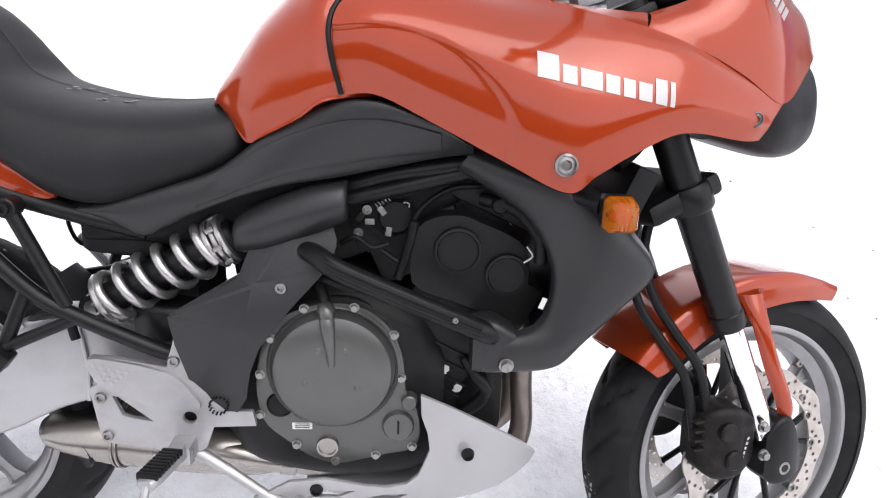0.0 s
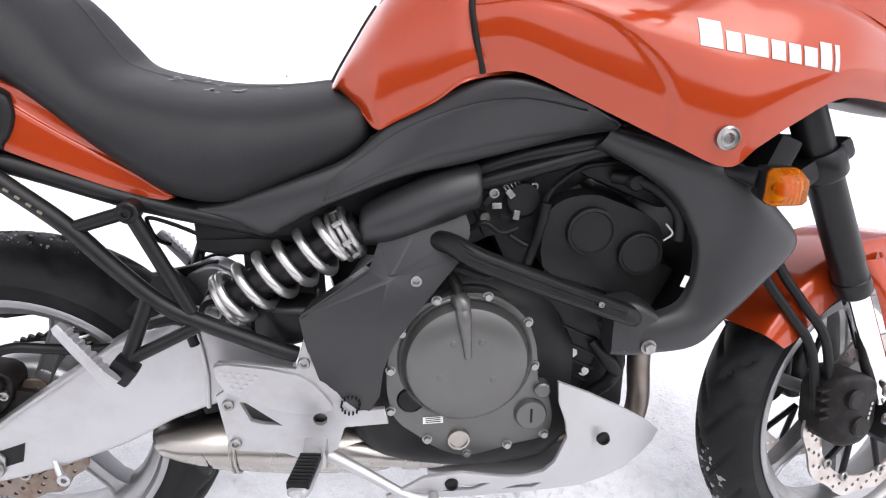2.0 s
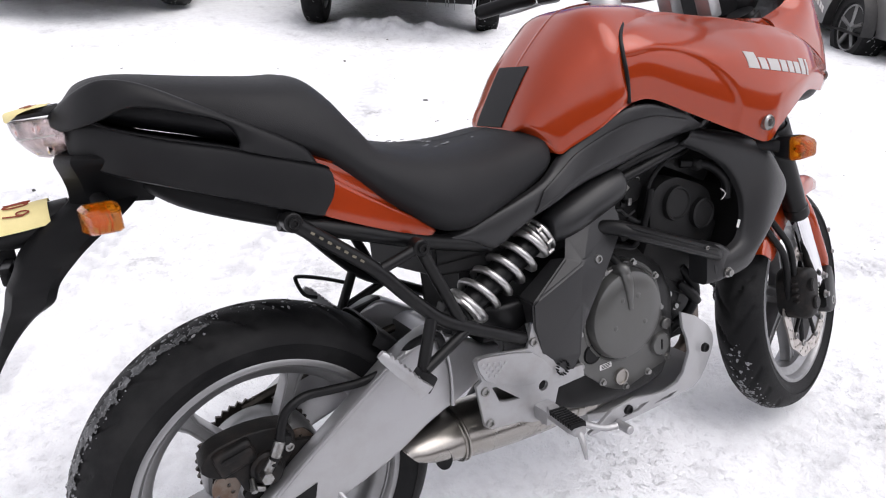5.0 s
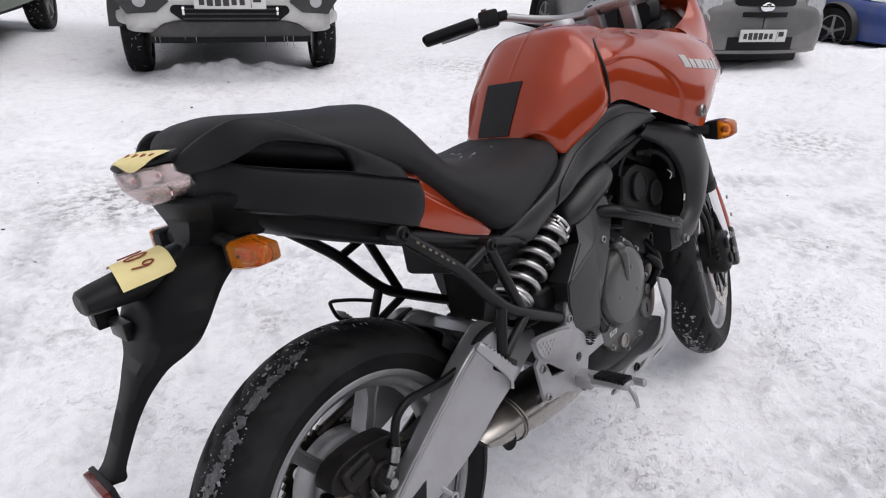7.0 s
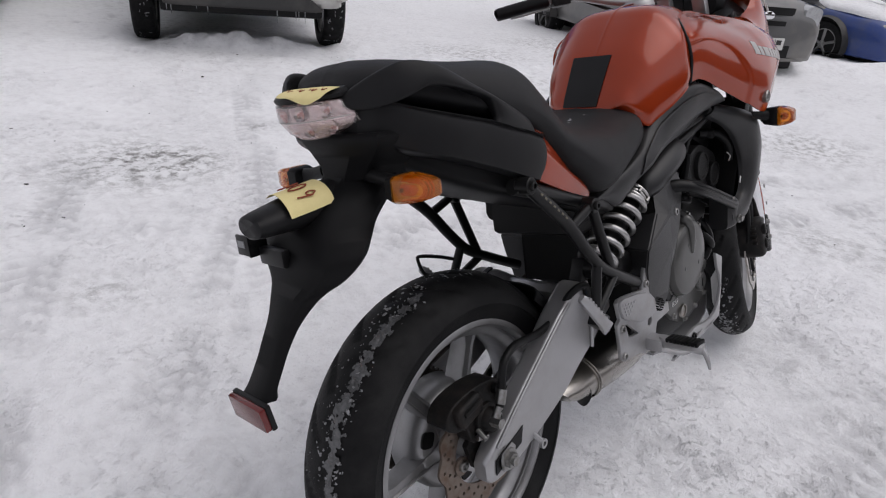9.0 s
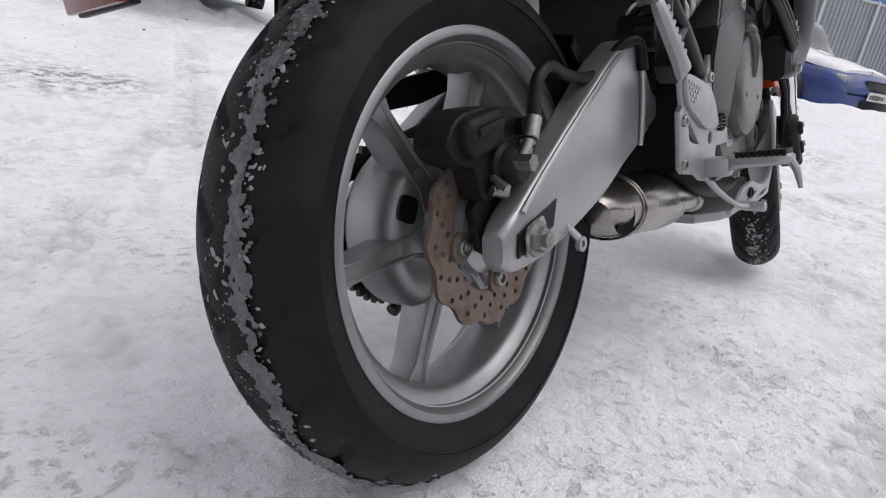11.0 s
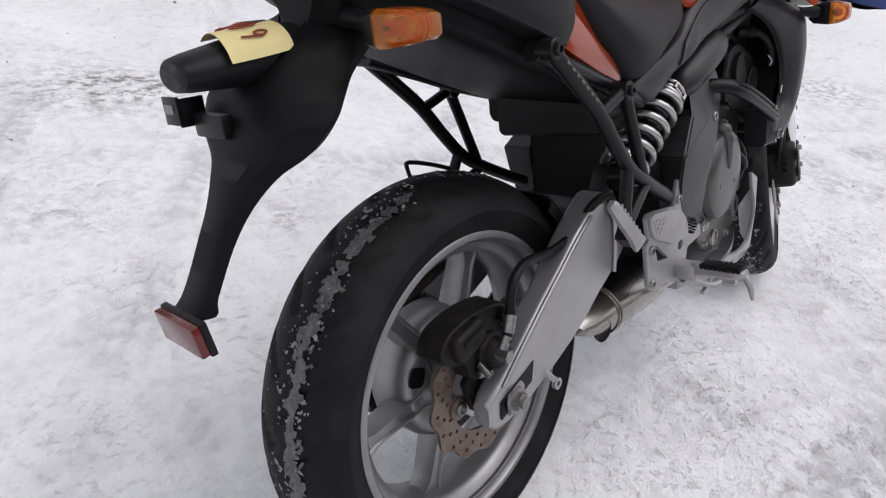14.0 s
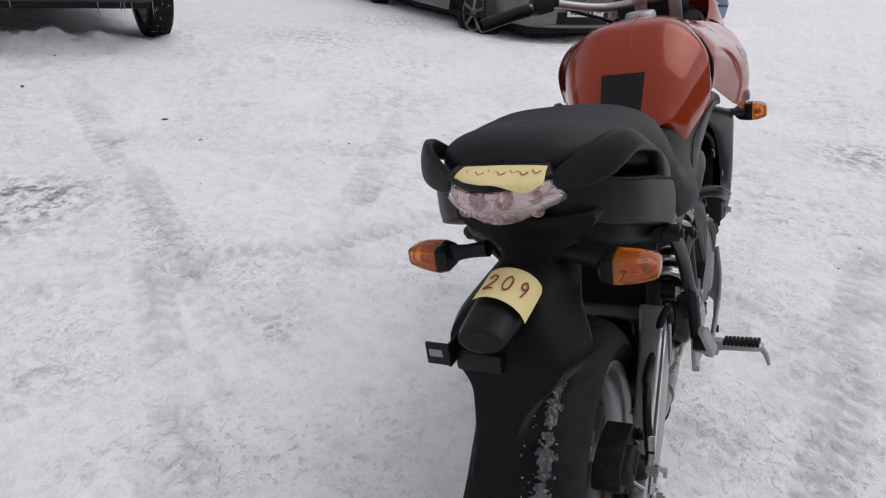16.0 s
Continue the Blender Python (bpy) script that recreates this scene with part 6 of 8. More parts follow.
def build_peg_brackets():
    for s in (-1, 1):
        y = MID + s * 0.166
        main = tube([(0.080, y, 0.789), (0.140, y, 0.738), (0.193, y, 0.690), (0.240, y, 0.634), (0.288, y, 0.584), (0.337, y, 0.554), (0.423, y + s * -0.008, 0.508), (0.455, y + s * -0.014, 0.492)], 0.0115, 12, 4)
        bracket = part("passenger_bracket", main, FRAME_BLACK, bike, "black tubular passenger peg bracket")
        for a, b, r in (((0.268, y, 0.708), (0.196, y, 0.688), 0.009), ((0.268, y, 0.708), (0.326, y, 0.568), 0.010),
                        ((0.276, y, 0.594), (0.240, y + s * 0.012, 0.508), 0.0100), ((0.340, y, 0.552), (0.246, y + s * 0.014, 0.512), 0.009)):
            part("bracket_strut", rod(a, b, r, 10), FRAME_BLACK, bracket)
        for p in ((0.080, y, 0.789), (0.268, y, 0.708)):
            part("bracket_boss", rod((p[0], p[1] - s * 0.016, p[2]), (p[0], p[1] + s * 0.011, p[2]), 0.014, 16, bevel=0.002), FRAME_BLACK, bracket)
            part("bracket_bolt", socket_bolt((p[0], p[1] + s * 0.011, p[2]), 0.008, 0.005, way=(0, s, 0)), FRAME_BLACK, bracket)
        if s < 0:
            for k in range(7):
                c = Vector((0.103 + 0.011 * k, y - 0.0115, 0.7695 - 0.0094 * k))
                own = block((0.0065, 0.0008, 0.0035), (0, 0, 0), 0, turn=(0, 38, 0))
                own.transform(Matrix.Translation(c))
                part("bracket_mark", own, GOLD_DECAL, bracket, "worn gold marking")
        knuckle = block((0.034, 0.026, 0.030), (0.236, MID + s * 0.186, 0.500), 0.005, turn=(0, 40, 0))
        part("peg_knuckle", knuckle, FRAME_BLACK, bracket)
        if s < 0:
            foot_peg("passenger_peg", (0.230, -0.222, 0.490), (0.168, -0.209, 0.571), 0.015, "folded alloy passenger foot peg", False)
        else:
            foot_peg("passenger_peg", (0.240, 0.182, 0.496), (0.178, 0.186, 0.570), 0.015, "folded alloy passenger foot peg", False)
            part("heel_loop", tube([(0.262, y + 0.010, 0.566), (0.215, y + 0.018, 0.586), (0.170, y + 0.024, 0.600), (0.164, y + 0.024, 0.592), (0.176, y + 0.024, 0.560), (0.200, y + 0.024, 0.548)], 0.004, 8, 4), FRAME_BLACK, bracket)
    part("subframe_rail", tube([(0.068, -0.162, 0.789), (0.170, -0.158, 0.752), (0.280, -0.152, 0.711), (0.425, -0.128, 0.664)], 0.013, 12, 4), FRAME_BLACK, bike, "black rear subframe rail")
    part("subframe_rail", tube([(0.068, 0.134, 0.789), (0.170, 0.130, 0.752), (0.280, 0.124, 0.711), (0.425, 0.100, 0.664)], 0.013, 12, 4), FRAME_BLACK, bike, "black rear subframe rail")
    # rider's bracket
    outline = [(0.336, 0.432), (0.348, 0.440), (0.337, 0.478), (0.345, 0.484), (0.371, 0.482), (0.448, 0.468), (0.461, 0.512), (0.466, 0.512), (0.508, 0.418), (0.530, 0.397), (0.568, 0.397), (0.573, 0.372), (0.510, 0.370), (0.498, 0.335), (0.470, 0.318), (0.445, 0.322), (0.420, 0.334), (0.360, 0.342), (0.346, 0.352)]
    holes = [[(0.368, 0.421), (0.376, 0.419), (0.396, 0.402), (0.422, 0.380), (0.395, 0.384), (0.380, 0.390)], circle(0.476, 0.386, 0.010, 12)]
    bracket = part("peg_bracket", plate(outline, -0.165, -0.174, 0.002, holes=holes), CAST_ALLOY, bike, "cast alloy rider peg bracket", smooth=30, move=BRACKET_SET)
    heel = [(0.339, 0.476), (0.347, 0.483), (0.372, 0.481), (0.452, 0.462), (0.487, 0.425), (0.495, 0.405), (0.470, 0.400), (0.430, 0.404), (0.395, 0.420), (0.352, 0.442)]
    plate_ob = part("heel_plate", plate(heel, -0.172, -0.181, 0.004, smooth_steps=2), CAST_ALLOY, bracket, "dimpled alloy heel plate", smooth=40, move=BRACKET_SET)
    for i in range(4):
        for j in range(5):
            x, z = 0.349 + 0.0115 * j + 0.004 * i, 0.473 - 0.0085 * i - 0.0025 * j
            if x < 0.402 - 0.006 * i:
                part("heel_dimple", rod((x, -0.180, z), (x, -0.1825, z), 0.003, 8), SILVER, plate_ob, move=BRACKET_SET)
    for p in ((0.352, 0.419), (0.356, 0.356), (0.460, 0.478)):
        part("bracket_bolt", socket_bolt((p[0], -0.173, p[1]), 0.0085, 0.006), BOLT, bracket, move=BRACKET_SET)
    part("peg_hinge", block((0.034, 0.040, 0.030), (0.468, -0.190, 0.342), 0.006), CAST_ALLOY, bracket, move=BRACKET_SET)
    part("hinge_pin", rod((0.452, -0.198, 0.344), (0.486, -0.198, 0.344), 0.006, 12, bevel=0.001), BOLT, bracket, move=BRACKET_SET)
    part("hinge_spring", helix((0.455, -0.186, 0.328), (0.482, -0.186, 0.328), 0.007, 0.0018, 5, 6), BOLT, bracket, move=BRACKET_SET)
    foot_peg("rider_peg", (0.474, -0.208, 0.356), (0.460, -0.304, 0.366), 0.030, "alloy rider foot peg with black rubber", True)
    foot_peg("rider_peg", (0.468, 0.205, 0.346), (0.462, 0.302, 0.340), 0.030, "alloy rider foot peg with black rubber", True)
    lever = tube([(0.478, -0.172, 0.338), (0.540, -0.180, 0.300), (0.600, -0.196, 0.268), (0.640, -0.205, 0.262)], [0.010, 0.008, 0.007, 0.007], 10, 5, flat=0.6)
    lev = part("brake_pedal", lever, CAST_ALLOY, bike, "alloy rear brake pedal")
    part("pedal_tip", rod((0.640, -0.195, 0.262), (0.640, -0.232, 0.262), 0.009, 12, bevel=0.002), CAST_ALLOY, lev)


def build_rear_brake():
    shape = [(-0.102, 0.428), (-0.094, 0.448), (-0.072, 0.461), (-0.022, 0.466), (0.030, 0.458), (0.044, 0.440), (0.036, 0.412), (0.014, 0.388), (-0.030, 0.368), (-0.048, 0.376), (-0.056, 0.402), (-0.082, 0.410)]
    caliper = part("rear_caliper", plate(shape, -0.066, -0.112, 0.010, 3, smooth_steps=2), CALIPER, bike, "dark grimy rear brake caliper", smooth=45)
    part("piston_cap", turned([(0, -0.138), (0.016, -0.138), (0.020, -0.134), (0.022, -0.122), (0.027, -0.118), (0.028, -0.104)], (-0.008, 0, 0.402), 24), CALIPER, caliper)
    part("bridge_block", block((0.060, 0.030, 0.040), (-0.052, -0.112, 0.440), 0.009, 3, turn=(0, -12, 0)), CALIPER, caliper)
    part("caliper_rib", block((0.046, 0.010, 0.010), (-0.050, -0.126, 0.446), 0.004, turn=(0, -12, 0)), CALIPER, caliper)
    part("slide_boot", turned([(0, -0.030), (0.008, -0.030), (0.011, -0.024), (0.009, -0.018), (0.011, -0.012), (0.009, -0.006), (0.010, 0)], (0.026, -0.098, 0.442), 14), HOSE, caliper, "ribbed rubber slide boot")
    part("pad_pin", rod((-0.040, -0.118, 0.380), (-0.018, -0.122, 0.374), 0.006, 10, bevel=0.001), BOLT, caliper)
    part("bleed_nipple", rod((-0.034, -0.116, 0.392), (-0.037, -0.136, 0.382), 0.005, 10), BOLT, caliper)
    carrier = plate([(-0.050, 0.360), (-0.036, 0.312), (-0.004, 0.294), (0.030, 0.308), (0.062, 0.362), (0.094, 0.388), (0.088, 0.410), (0.032, 0.424), (0.008, 0.390), (-0.022, 0.386)], -0.088, -0.100, 0.003)
    part("caliper_carrier", carrier, CALIPER, caliper)
    for p in ((0.031, -0.112, 0.423), (0.012, -0.100, 0.362)):
        part("carrier_bolt", socket_bolt(p, 0.008, 0.006), BOLT, caliper)
    part("brake_pipe", tube([(-0.006, -0.142, 0.420), (0.010, -0.140, 0.440), (0.020, -0.136, 0.470), (0.034, -0.134, 0.494), (0.066, -0.130, 0.505), (0.110, -0.122, 0.497), (0.166, -0.120, 0.491), (0.222, -0.121, 0.501), (0.258, -0.128, 0.530), (0.300, -0.136, 0.536), (0.312, -0.138, 0.500)], 0.0075, 10, 5), HOSE, caliper, "black rear brake hose")
    part("pipe_grommet", rod((0.206, -0.120, 0.494), (0.232, -0.122, 0.504), 0.0125, 12, bevel=0.002), HOSE, caliper)
    part("pipe_ferrule", rod((0.002, -0.141, 0.430), (0.014, -0.139, 0.452), 0.0088, 12, bevel=0.001), BOLT, caliper)
    part("banjo_fitting", rod((-0.017, -0.136, 0.407), (-0.017, -0.156, 0.407), 0.0095, 6), BOLT, caliper, "steel banjo bolt")
    part("banjo_eye", rod((-0.017, -0.140, 0.407), (-0.002, -0.142, 0.428), 0.0075, 10), BOLT, caliper)


build_frame()
build_side_covers()
build_swingarm()
build_shock()
build_peg_brackets()
build_rear_brake()


# ---- engine, exhaust and belly pan ----
def build_engine():
    case = body([
        (0.520, [(0, 0.330), (-0.090, 0.330), (-0.115, 0.345), (-0.120, 0.430), (-0.110, 0.500), (0, 0.520)]),
        (0.570, [(0, 0.290), (-0.110, 0.292), (-0.142, 0.310), (-0.150, 0.430), (-0.140, 0.545), (0, 0.570)]),
        (0.690, [(0, 0.262), (-0.110, 0.264), (-0.142, 0.285), (-0.152, 0.430), (-0.142, 0.570), (0, 0.600)]),
        (0.810, [(0, 0.270), (-0.110, 0.272), (-0.142, 0.292), (-0.150, 0.420), (-0.135, 0.540), (0, 0.580)]),
        (0.860, [(0, 0.300), (-0.100, 0.302), (-0.126, 0.318), (-0.132, 0.400), (-0.120, 0.480), (0, 0.520)])], 4, 4)
    engine = part("engine", case, ENGINE_BLACK, bike, "black twin cylinder engine with grey clutch cover")
    cx, cz = 0.692, 0.470
    flange = [(0.640, 0.560), (0.690, 0.572), (0.738, 0.564), (0.778, 0.530), (0.796, 0.480), (0.800, 0.430), (0.816, 0.405), (0.824, 0.360), (0.812, 0.332), (0.770, 0.322), (0.730, 0.312), (0.690, 0.306), (0.650, 0.322), (0.622, 0.345), (0.592, 0.372), (0.580, 0.405), (0.578, 0.450), (0.588, 0.505), (0.610, 0.542)]
    cover = part("clutch_cover", plate(flange, -0.140, -0.164, 0.004, smooth_steps=3), ENGINE_GREY, engine, "dark grey clutch cover", smooth=35)
    part("cover_gasket", plate([(cx + (x - cx) * 1.015, cz - 0.03 + (z - cz + 0.03) * 1.015) for x, z in flange], -0.132, -0.141, 0.001, smooth_steps=3), HOSE, engine)
    dome = turned([(0, -0.189), (0.050, -0.1885), (0.078, -0.186), (0.086, -0.182), (0.090, -0.174), (0.092, -0.160)], (cx, 0, cz), 64)
    part("clutch_dome", dome, ENGINE_GREY, cover, smooth=30)
    part("dome_step", turned([(0.0925, -0.166), (0.0960, -0.168), (0.0985, -0.166), (0.0990, -0.158)], (cx, 0, cz), 64), ENGINE_GREY, cover)
    for a in (62, 118, 200, 330):
        p = Vector((cx + 0.042 * math.cos(radians(a)), -0.1888, cz + 0.042 * math.sin(radians(a))))
        part("dome_stud", turned([(0, -0.0012), (0.004, -0.001), (0.0055, 0)], p, 12), ENGINE_GREY, cover)
    part("cable_arm", tube([(0.680, -0.158, 0.560), (0.684, -0.178, 0.566), (0.686, -0.186, 0.550)], [0.012, 0.013, 0.009], 10, 4), ENGINE_GREY, cover)
    part("arm_ridge", tube([(0.684, -0.176, 0.562), (0.686, -0.186, 0.548), (0.689, -0.1885, 0.520), (0.692, -0.1880, 0.484)], [0.011, 0.011, 0.0085, 0.005], 12, 4), ENGINE_GREY, cover)
    part("cable_stop", tube([(0.672, -0.150, 0.595), (0.680, -0.165, 0.580), (0.682, -0.176, 0.566)], 0.008, 10, 3), ENGINE_BLACK, cover)
    for x, z in ((0.651, 0.563), (0.723, 0.566), (0.602, 0.516), (0.781, 0.524), (0.584, 0.458), (0.793, 0.454), (0.582, 0.392), (0.635, 0.340), (0.694, 0.311), (0.756, 0.322), (0.812, 0.337)):
        part("cover_bolt", hex_bolt((x, -0.163, z), 0.0058, 0.008), BOLT, cover)
    part("filler_cap", turned([(0, -0.172), (0.022, -0.172), (0.024, -0.169), (0.0255, -0.160)], (0.790, 0, 0.374), 32), ENGINE_GREY, cover)
    part("cap_slot", block((0.003, 0.002, 0.022), (0.790, -0.1725, 0.374), 0), HOSE, cover)
    part("oil_window", turned([(0, -0.167), (0.013, -0.167), (0.0135, -0.170), (0.0165, -0.170), (0.018, -0.160)], (0.682, 0, 0.337), 28), STEEL, cover, "round oil sight glass")
    part("oil_recess", turned([(0, -0.1655), (0.017, -0.1655), (0.019, -0.168), (0.021, -0.164)], (0.612, 0, 0.408), 24), HOSE, cover, "dark round recess")
    part("small_boss", rod((0.806, -0.150, 0.414), (0.806, -0.172, 0.414), 0.012, 18, bevel=0.002), ENGINE_GREY, cover)
    part("type_label", block((0.030, 0.0008, 0.011), (0.644, -0.1648, 0.372), 0), WHITE_LABEL, cover, "small white label")
    for k in range(3):
        part("label_line", block((0.022, 0.0006, 0.0012), (0.644, -0.1654, 0.3755 - 0.0032 * k), 0), HOSE, cover)
    # cylinders, head and cam cover lean forward
    tilt = 28
    turn = pose(0.870, 0, 0.520, 0, tilt, 0)
    part("cylinder_block", block((0.150, 0.250, 0.190), (-0.010, 0, -0.045), 0.012), ENGINE_BLACK, engine, move=turn)
    part("cylinder_head", block((0.180, 0.262, 0.080), (0.005, 0, 0.080), 0.012), ENGINE_BLACK, engine, move=turn)
    for k in range(5):
        part("cooling_rib", block((0.156, 0.258, 0.004), (-0.010, 0, -0.120 + 0.022 * k), 0.001), ENGINE_BLACK, engine, move=turn)
    head = part("cam_cover", plate([(0.806, 0.596), (0.808, 0.668), (0.832, 0.694), (0.874, 0.700), (0.905, 0.690), (0.958, 0.666), (0.978, 0.640), (0.980, 0.590), (0.972, 0.556), (0.930, 0.548), (0.860, 0.570)], 0.130, -0.136, 0.010, smooth_steps=3), ENGINE_BLACK, engine, smooth=40)
    for x, z, r in ((0.872, 0.648, 0.036), (0.946, 0.612, 0.033)):
        part("cam_boss", turned([(0, -0.144), (r * 0.80, -0.1435), (r * 0.86, -0.147), (r * 0.97, -0.146), (r, -0.134)], (x, 0, z), 36), ENGINE_BLACK, head)
    for x, z in ((0.821, 0.464), (0.861, 0.449), (0.881, 0.417)):
        part("bolt_boss", tube([(x - 0.012, -0.104, z - 0.052), (x, -0.112, z)], 0.010, 12, 2), ENGINE_BLACK, engine)
        part("block_bolt", hex_bolt((x, -0.120, z), 0.0070, 0.010, way=(0.1, -0.9, 0.3)), BOLT, engine)
    part("breather_stub", turned([(0, -0.150), (0.010, -0.150), (0.013, -0.146), (0.013, -0.130)], (0.930, 0, 0.718), 20), ENGINE_BLACK, engine)
    part("intake_manifold", block((0.150, 0.200, 0.085), (0.815, 0, 0.645), 0.015, turn=(0, -24, 0)), ENGINE_BLACK, engine)
    # plain black block, added to keep the gap above the head dark
    part("head_gap_filler", block((0.150, 0.230, 0.110), (0.945, 0, 0.745), 0.015, turn=(0, 24, 0)), ENGINE_BLACK, engine)
    part("oil_cooler_pipe", tube([(0.905, -0.118, 0.500), (0.930, -0.135, 0.450), (0.920, -0.130, 0.400), (0.880, -0.110, 0.360)], 0.011, 10, 4), HOSE, engine, "black coolant pipe")
    part("pipe_union", tube([(0.890, -0.128, 0.470), (0.915, -0.140, 0.440), (0.930, -0.142, 0.420)], [0.008, 0.012, 0.009], 10, 3), FRAME_BLACK, engine)
    # another added black block, closes the gaps at the engine's front
    part("front_gap_filler", block((0.110, 0.200, 0.180), (0.905, 0, 0.415), 0.015), ENGINE_BLACK, engine)
    for k, (x, z) in enumerate(((0.742, 0.682), (0.752, 0.664), (0.760, 0.700), (0.735, 0.718), (0.770, 0.668), (0.728, 0.690))):
        part("linkage_plate", block((0.014, 0.004, 0.009), (x, -0.112 - 0.002 * (k % 3), z), 0.001, turn=(0, 25 * k, 0)), FRAME_BLACK if k % 2 else BOLT, engine)
    part("fuel_pipe", tube([(0.700, -0.120, 0.650), (0.722, -0.132, 0.664), (0.745, -0.130, 0.648), (0.770, -0.124, 0.652)], 0.0042, 8, 4), HOSE, engine)
    part("wire_sleeve", tube([(0.660, -0.150, 0.612), (0.690, -0.168, 0.606), (0.716, -0.172, 0.598), (0.734, -0.168, 0.602)], 0.0050, 8, 4), HOSE, engine)
    # throttle bodies
    body_ob = part("throttle_body", block((0.090, 0.200, 0.080), (0.755, 0, 0.680), 0.010, turn=(0, -20, 0)), ENGINE_BLACK, bike, "black throttle bodies with cables")
    for x, z, r in ((0.738, 0.700, 0.010), (0.775, 0.692, 0.012), (0.760, 0.725, 0.012), (0.725, 0.665, 0.010), (0.795, 0.708, 0.008)):
        part("throttle_screw", socket_bolt((x, -0.105, z), r * 0.8, 0.008), BOLT, body_ob)
    part("return_spring", helix((0.750, -0.112, 0.708), (0.772, -0.112, 0.720), 0.006, 0.0015, 5, 6), BOLT, body_ob)
    part("throttle_pulley", rod((0.780, -0.100, 0.690), (0.780, -0.114, 0.690), 0.026, 20, bevel=0.003), ENGINE_BLACK, body_ob)
    part("throttle_cable", tube([(0.760, -0.118, 0.640), (0.790, -0.124, 0.625), (0.800, -0.126, 0.660), (0.815, -0.128, 0.705), (0.860, -0.128, 0.738), (0.920, -0.120, 0.745), (1.000, -0.090, 0.780)], 0.0045, 8, 5), HOSE, body_ob)
    part("vent_hose", tube([(0.785, -0.128, 0.600), (0.800, -0.132, 0.650), (0.808, -0.134, 0.690)], 0.0075, 10, 4), HOSE, body_ob)
    part("coolant_hose", tube([(0.905, -0.120, 0.722), (0.950, -0.150, 0.715), (0.985, -0.165, 0.680), (0.990, -0.165, 0.640)], 0.010, 10, 4), HOSE, bike, "black coolant hose")
    for p in ((0.968, -0.168, 0.664),):
        part("wire_clip", tube([p, (p[0] + 0.008, p[1] - 0.006, p[2] - 0.012), (p[0] - 0.004, p[1] - 0.006, p[2] - 0.022)], 0.0014, 6, 3), DECAL, bike, "pale cable tie end")


def build_exhaust():
    def oval(x, yc, zc, ry, rz, slope=0.0):
        return np.array([(x + slope * math.sin(a), yc + ry * math.cos(a), zc + rz * math.sin(a)) for a in np.linspace(0, 2 * math.pi, 28, endpoint=False)])
    can = [oval(0.345, -0.064, 0.300, 0.066, 0.049), oval(0.400, -0.064, 0.294, 0.068, 0.051), oval(0.480, -0.062, 0.286, 0.068, 0.052), oval(0.560, -0.058, 0.277, 0.064, 0.050), oval(0.590, -0.056, 0.273, 0.050, 0.040)]
    muffler = part("muffler", skin([[Vector(p) for p in r] for r in spline(can, 4)]), STEEL, bike, "brushed steel underbody muffler", smooth=40)
    cone = [oval(0.345, -0.064, 0.300, 0.0665, 0.0495), oval(0.310, -0.068, 0.304, 0.064, 0.046, -0.010), oval(0.262, -0.078, 0.310, 0.052, 0.034, -0.022), oval(0.236, -0.084, 0.313, 0.040, 0.022, -0.018)]
    part("muffler_cone", skin([[Vector(p) for p in r] for r in spline(cone, 4)]), STEEL, muffler, "tapered muffler end")
    for x, rr in ((0.345, 0.0690), (0.338, 0.0680)):
        part("muffler_seam", tube([tuple(p) for p in oval(x, -0.064, 0.300, rr, rr - 0.0165)] + [tuple(oval(x, -0.064, 0.300, rr, rr - 0.0165)[0])], 0.0022, 6, 1), STEEL, muffler)
    out = turned([(0, -0.001), (0.013, -0.001), (0.0155, 0.001), (0.016, -0.006)], (0, 0, 0), 24, "z")
    out.transform(Matrix.Translation((0.292, -0.1235, 0.292)) @ Vector((-0.45, -0.85, -0.15)).to_track_quat("Z", "Y").to_matrix().to_4x4() @ Matrix.Diagonal((1.0, 1.6, 1.0, 1)))
    part("outlet", out, HOSE, muffler, "dark exhaust outlet")
    part("link_pipe", tube([(0.480, -0.098, 0.292), (0.540, -0.106, 0.284), (0.610, -0.108, 0.272), (0.660, -0.100, 0.262), (0.740, -0.070, 0.245)], [0.026, 0.024, 0.019, 0.019, 0.019], 16, 4), STEEL, bike, "steel exhaust link pipe")
    part("pipe_clamp", rod((0.600, -0.108, 0.274), (0.626, -0.106, 0.269), 0.0225, 18, bevel=0.002), STEEL, bike, "steel pipe clamp")
    for y in (-0.062, 0.062):
        part("header_pipe", tube([(0.930, y, 0.560), (0.972, y, 0.535), (0.990, y, 0.470), (0.996, y, 0.390), (1.002, y * 0.95, 0.310), (0.985, y * 0.9, 0.262), (0.930, y * 0.8, 0.240), (0.830, y * 0.7, 0.240), (0.720, y * 0.8, 0.245)], 0.019, 16, 5), HEADER, bike, "heat browned exhaust header pipe")


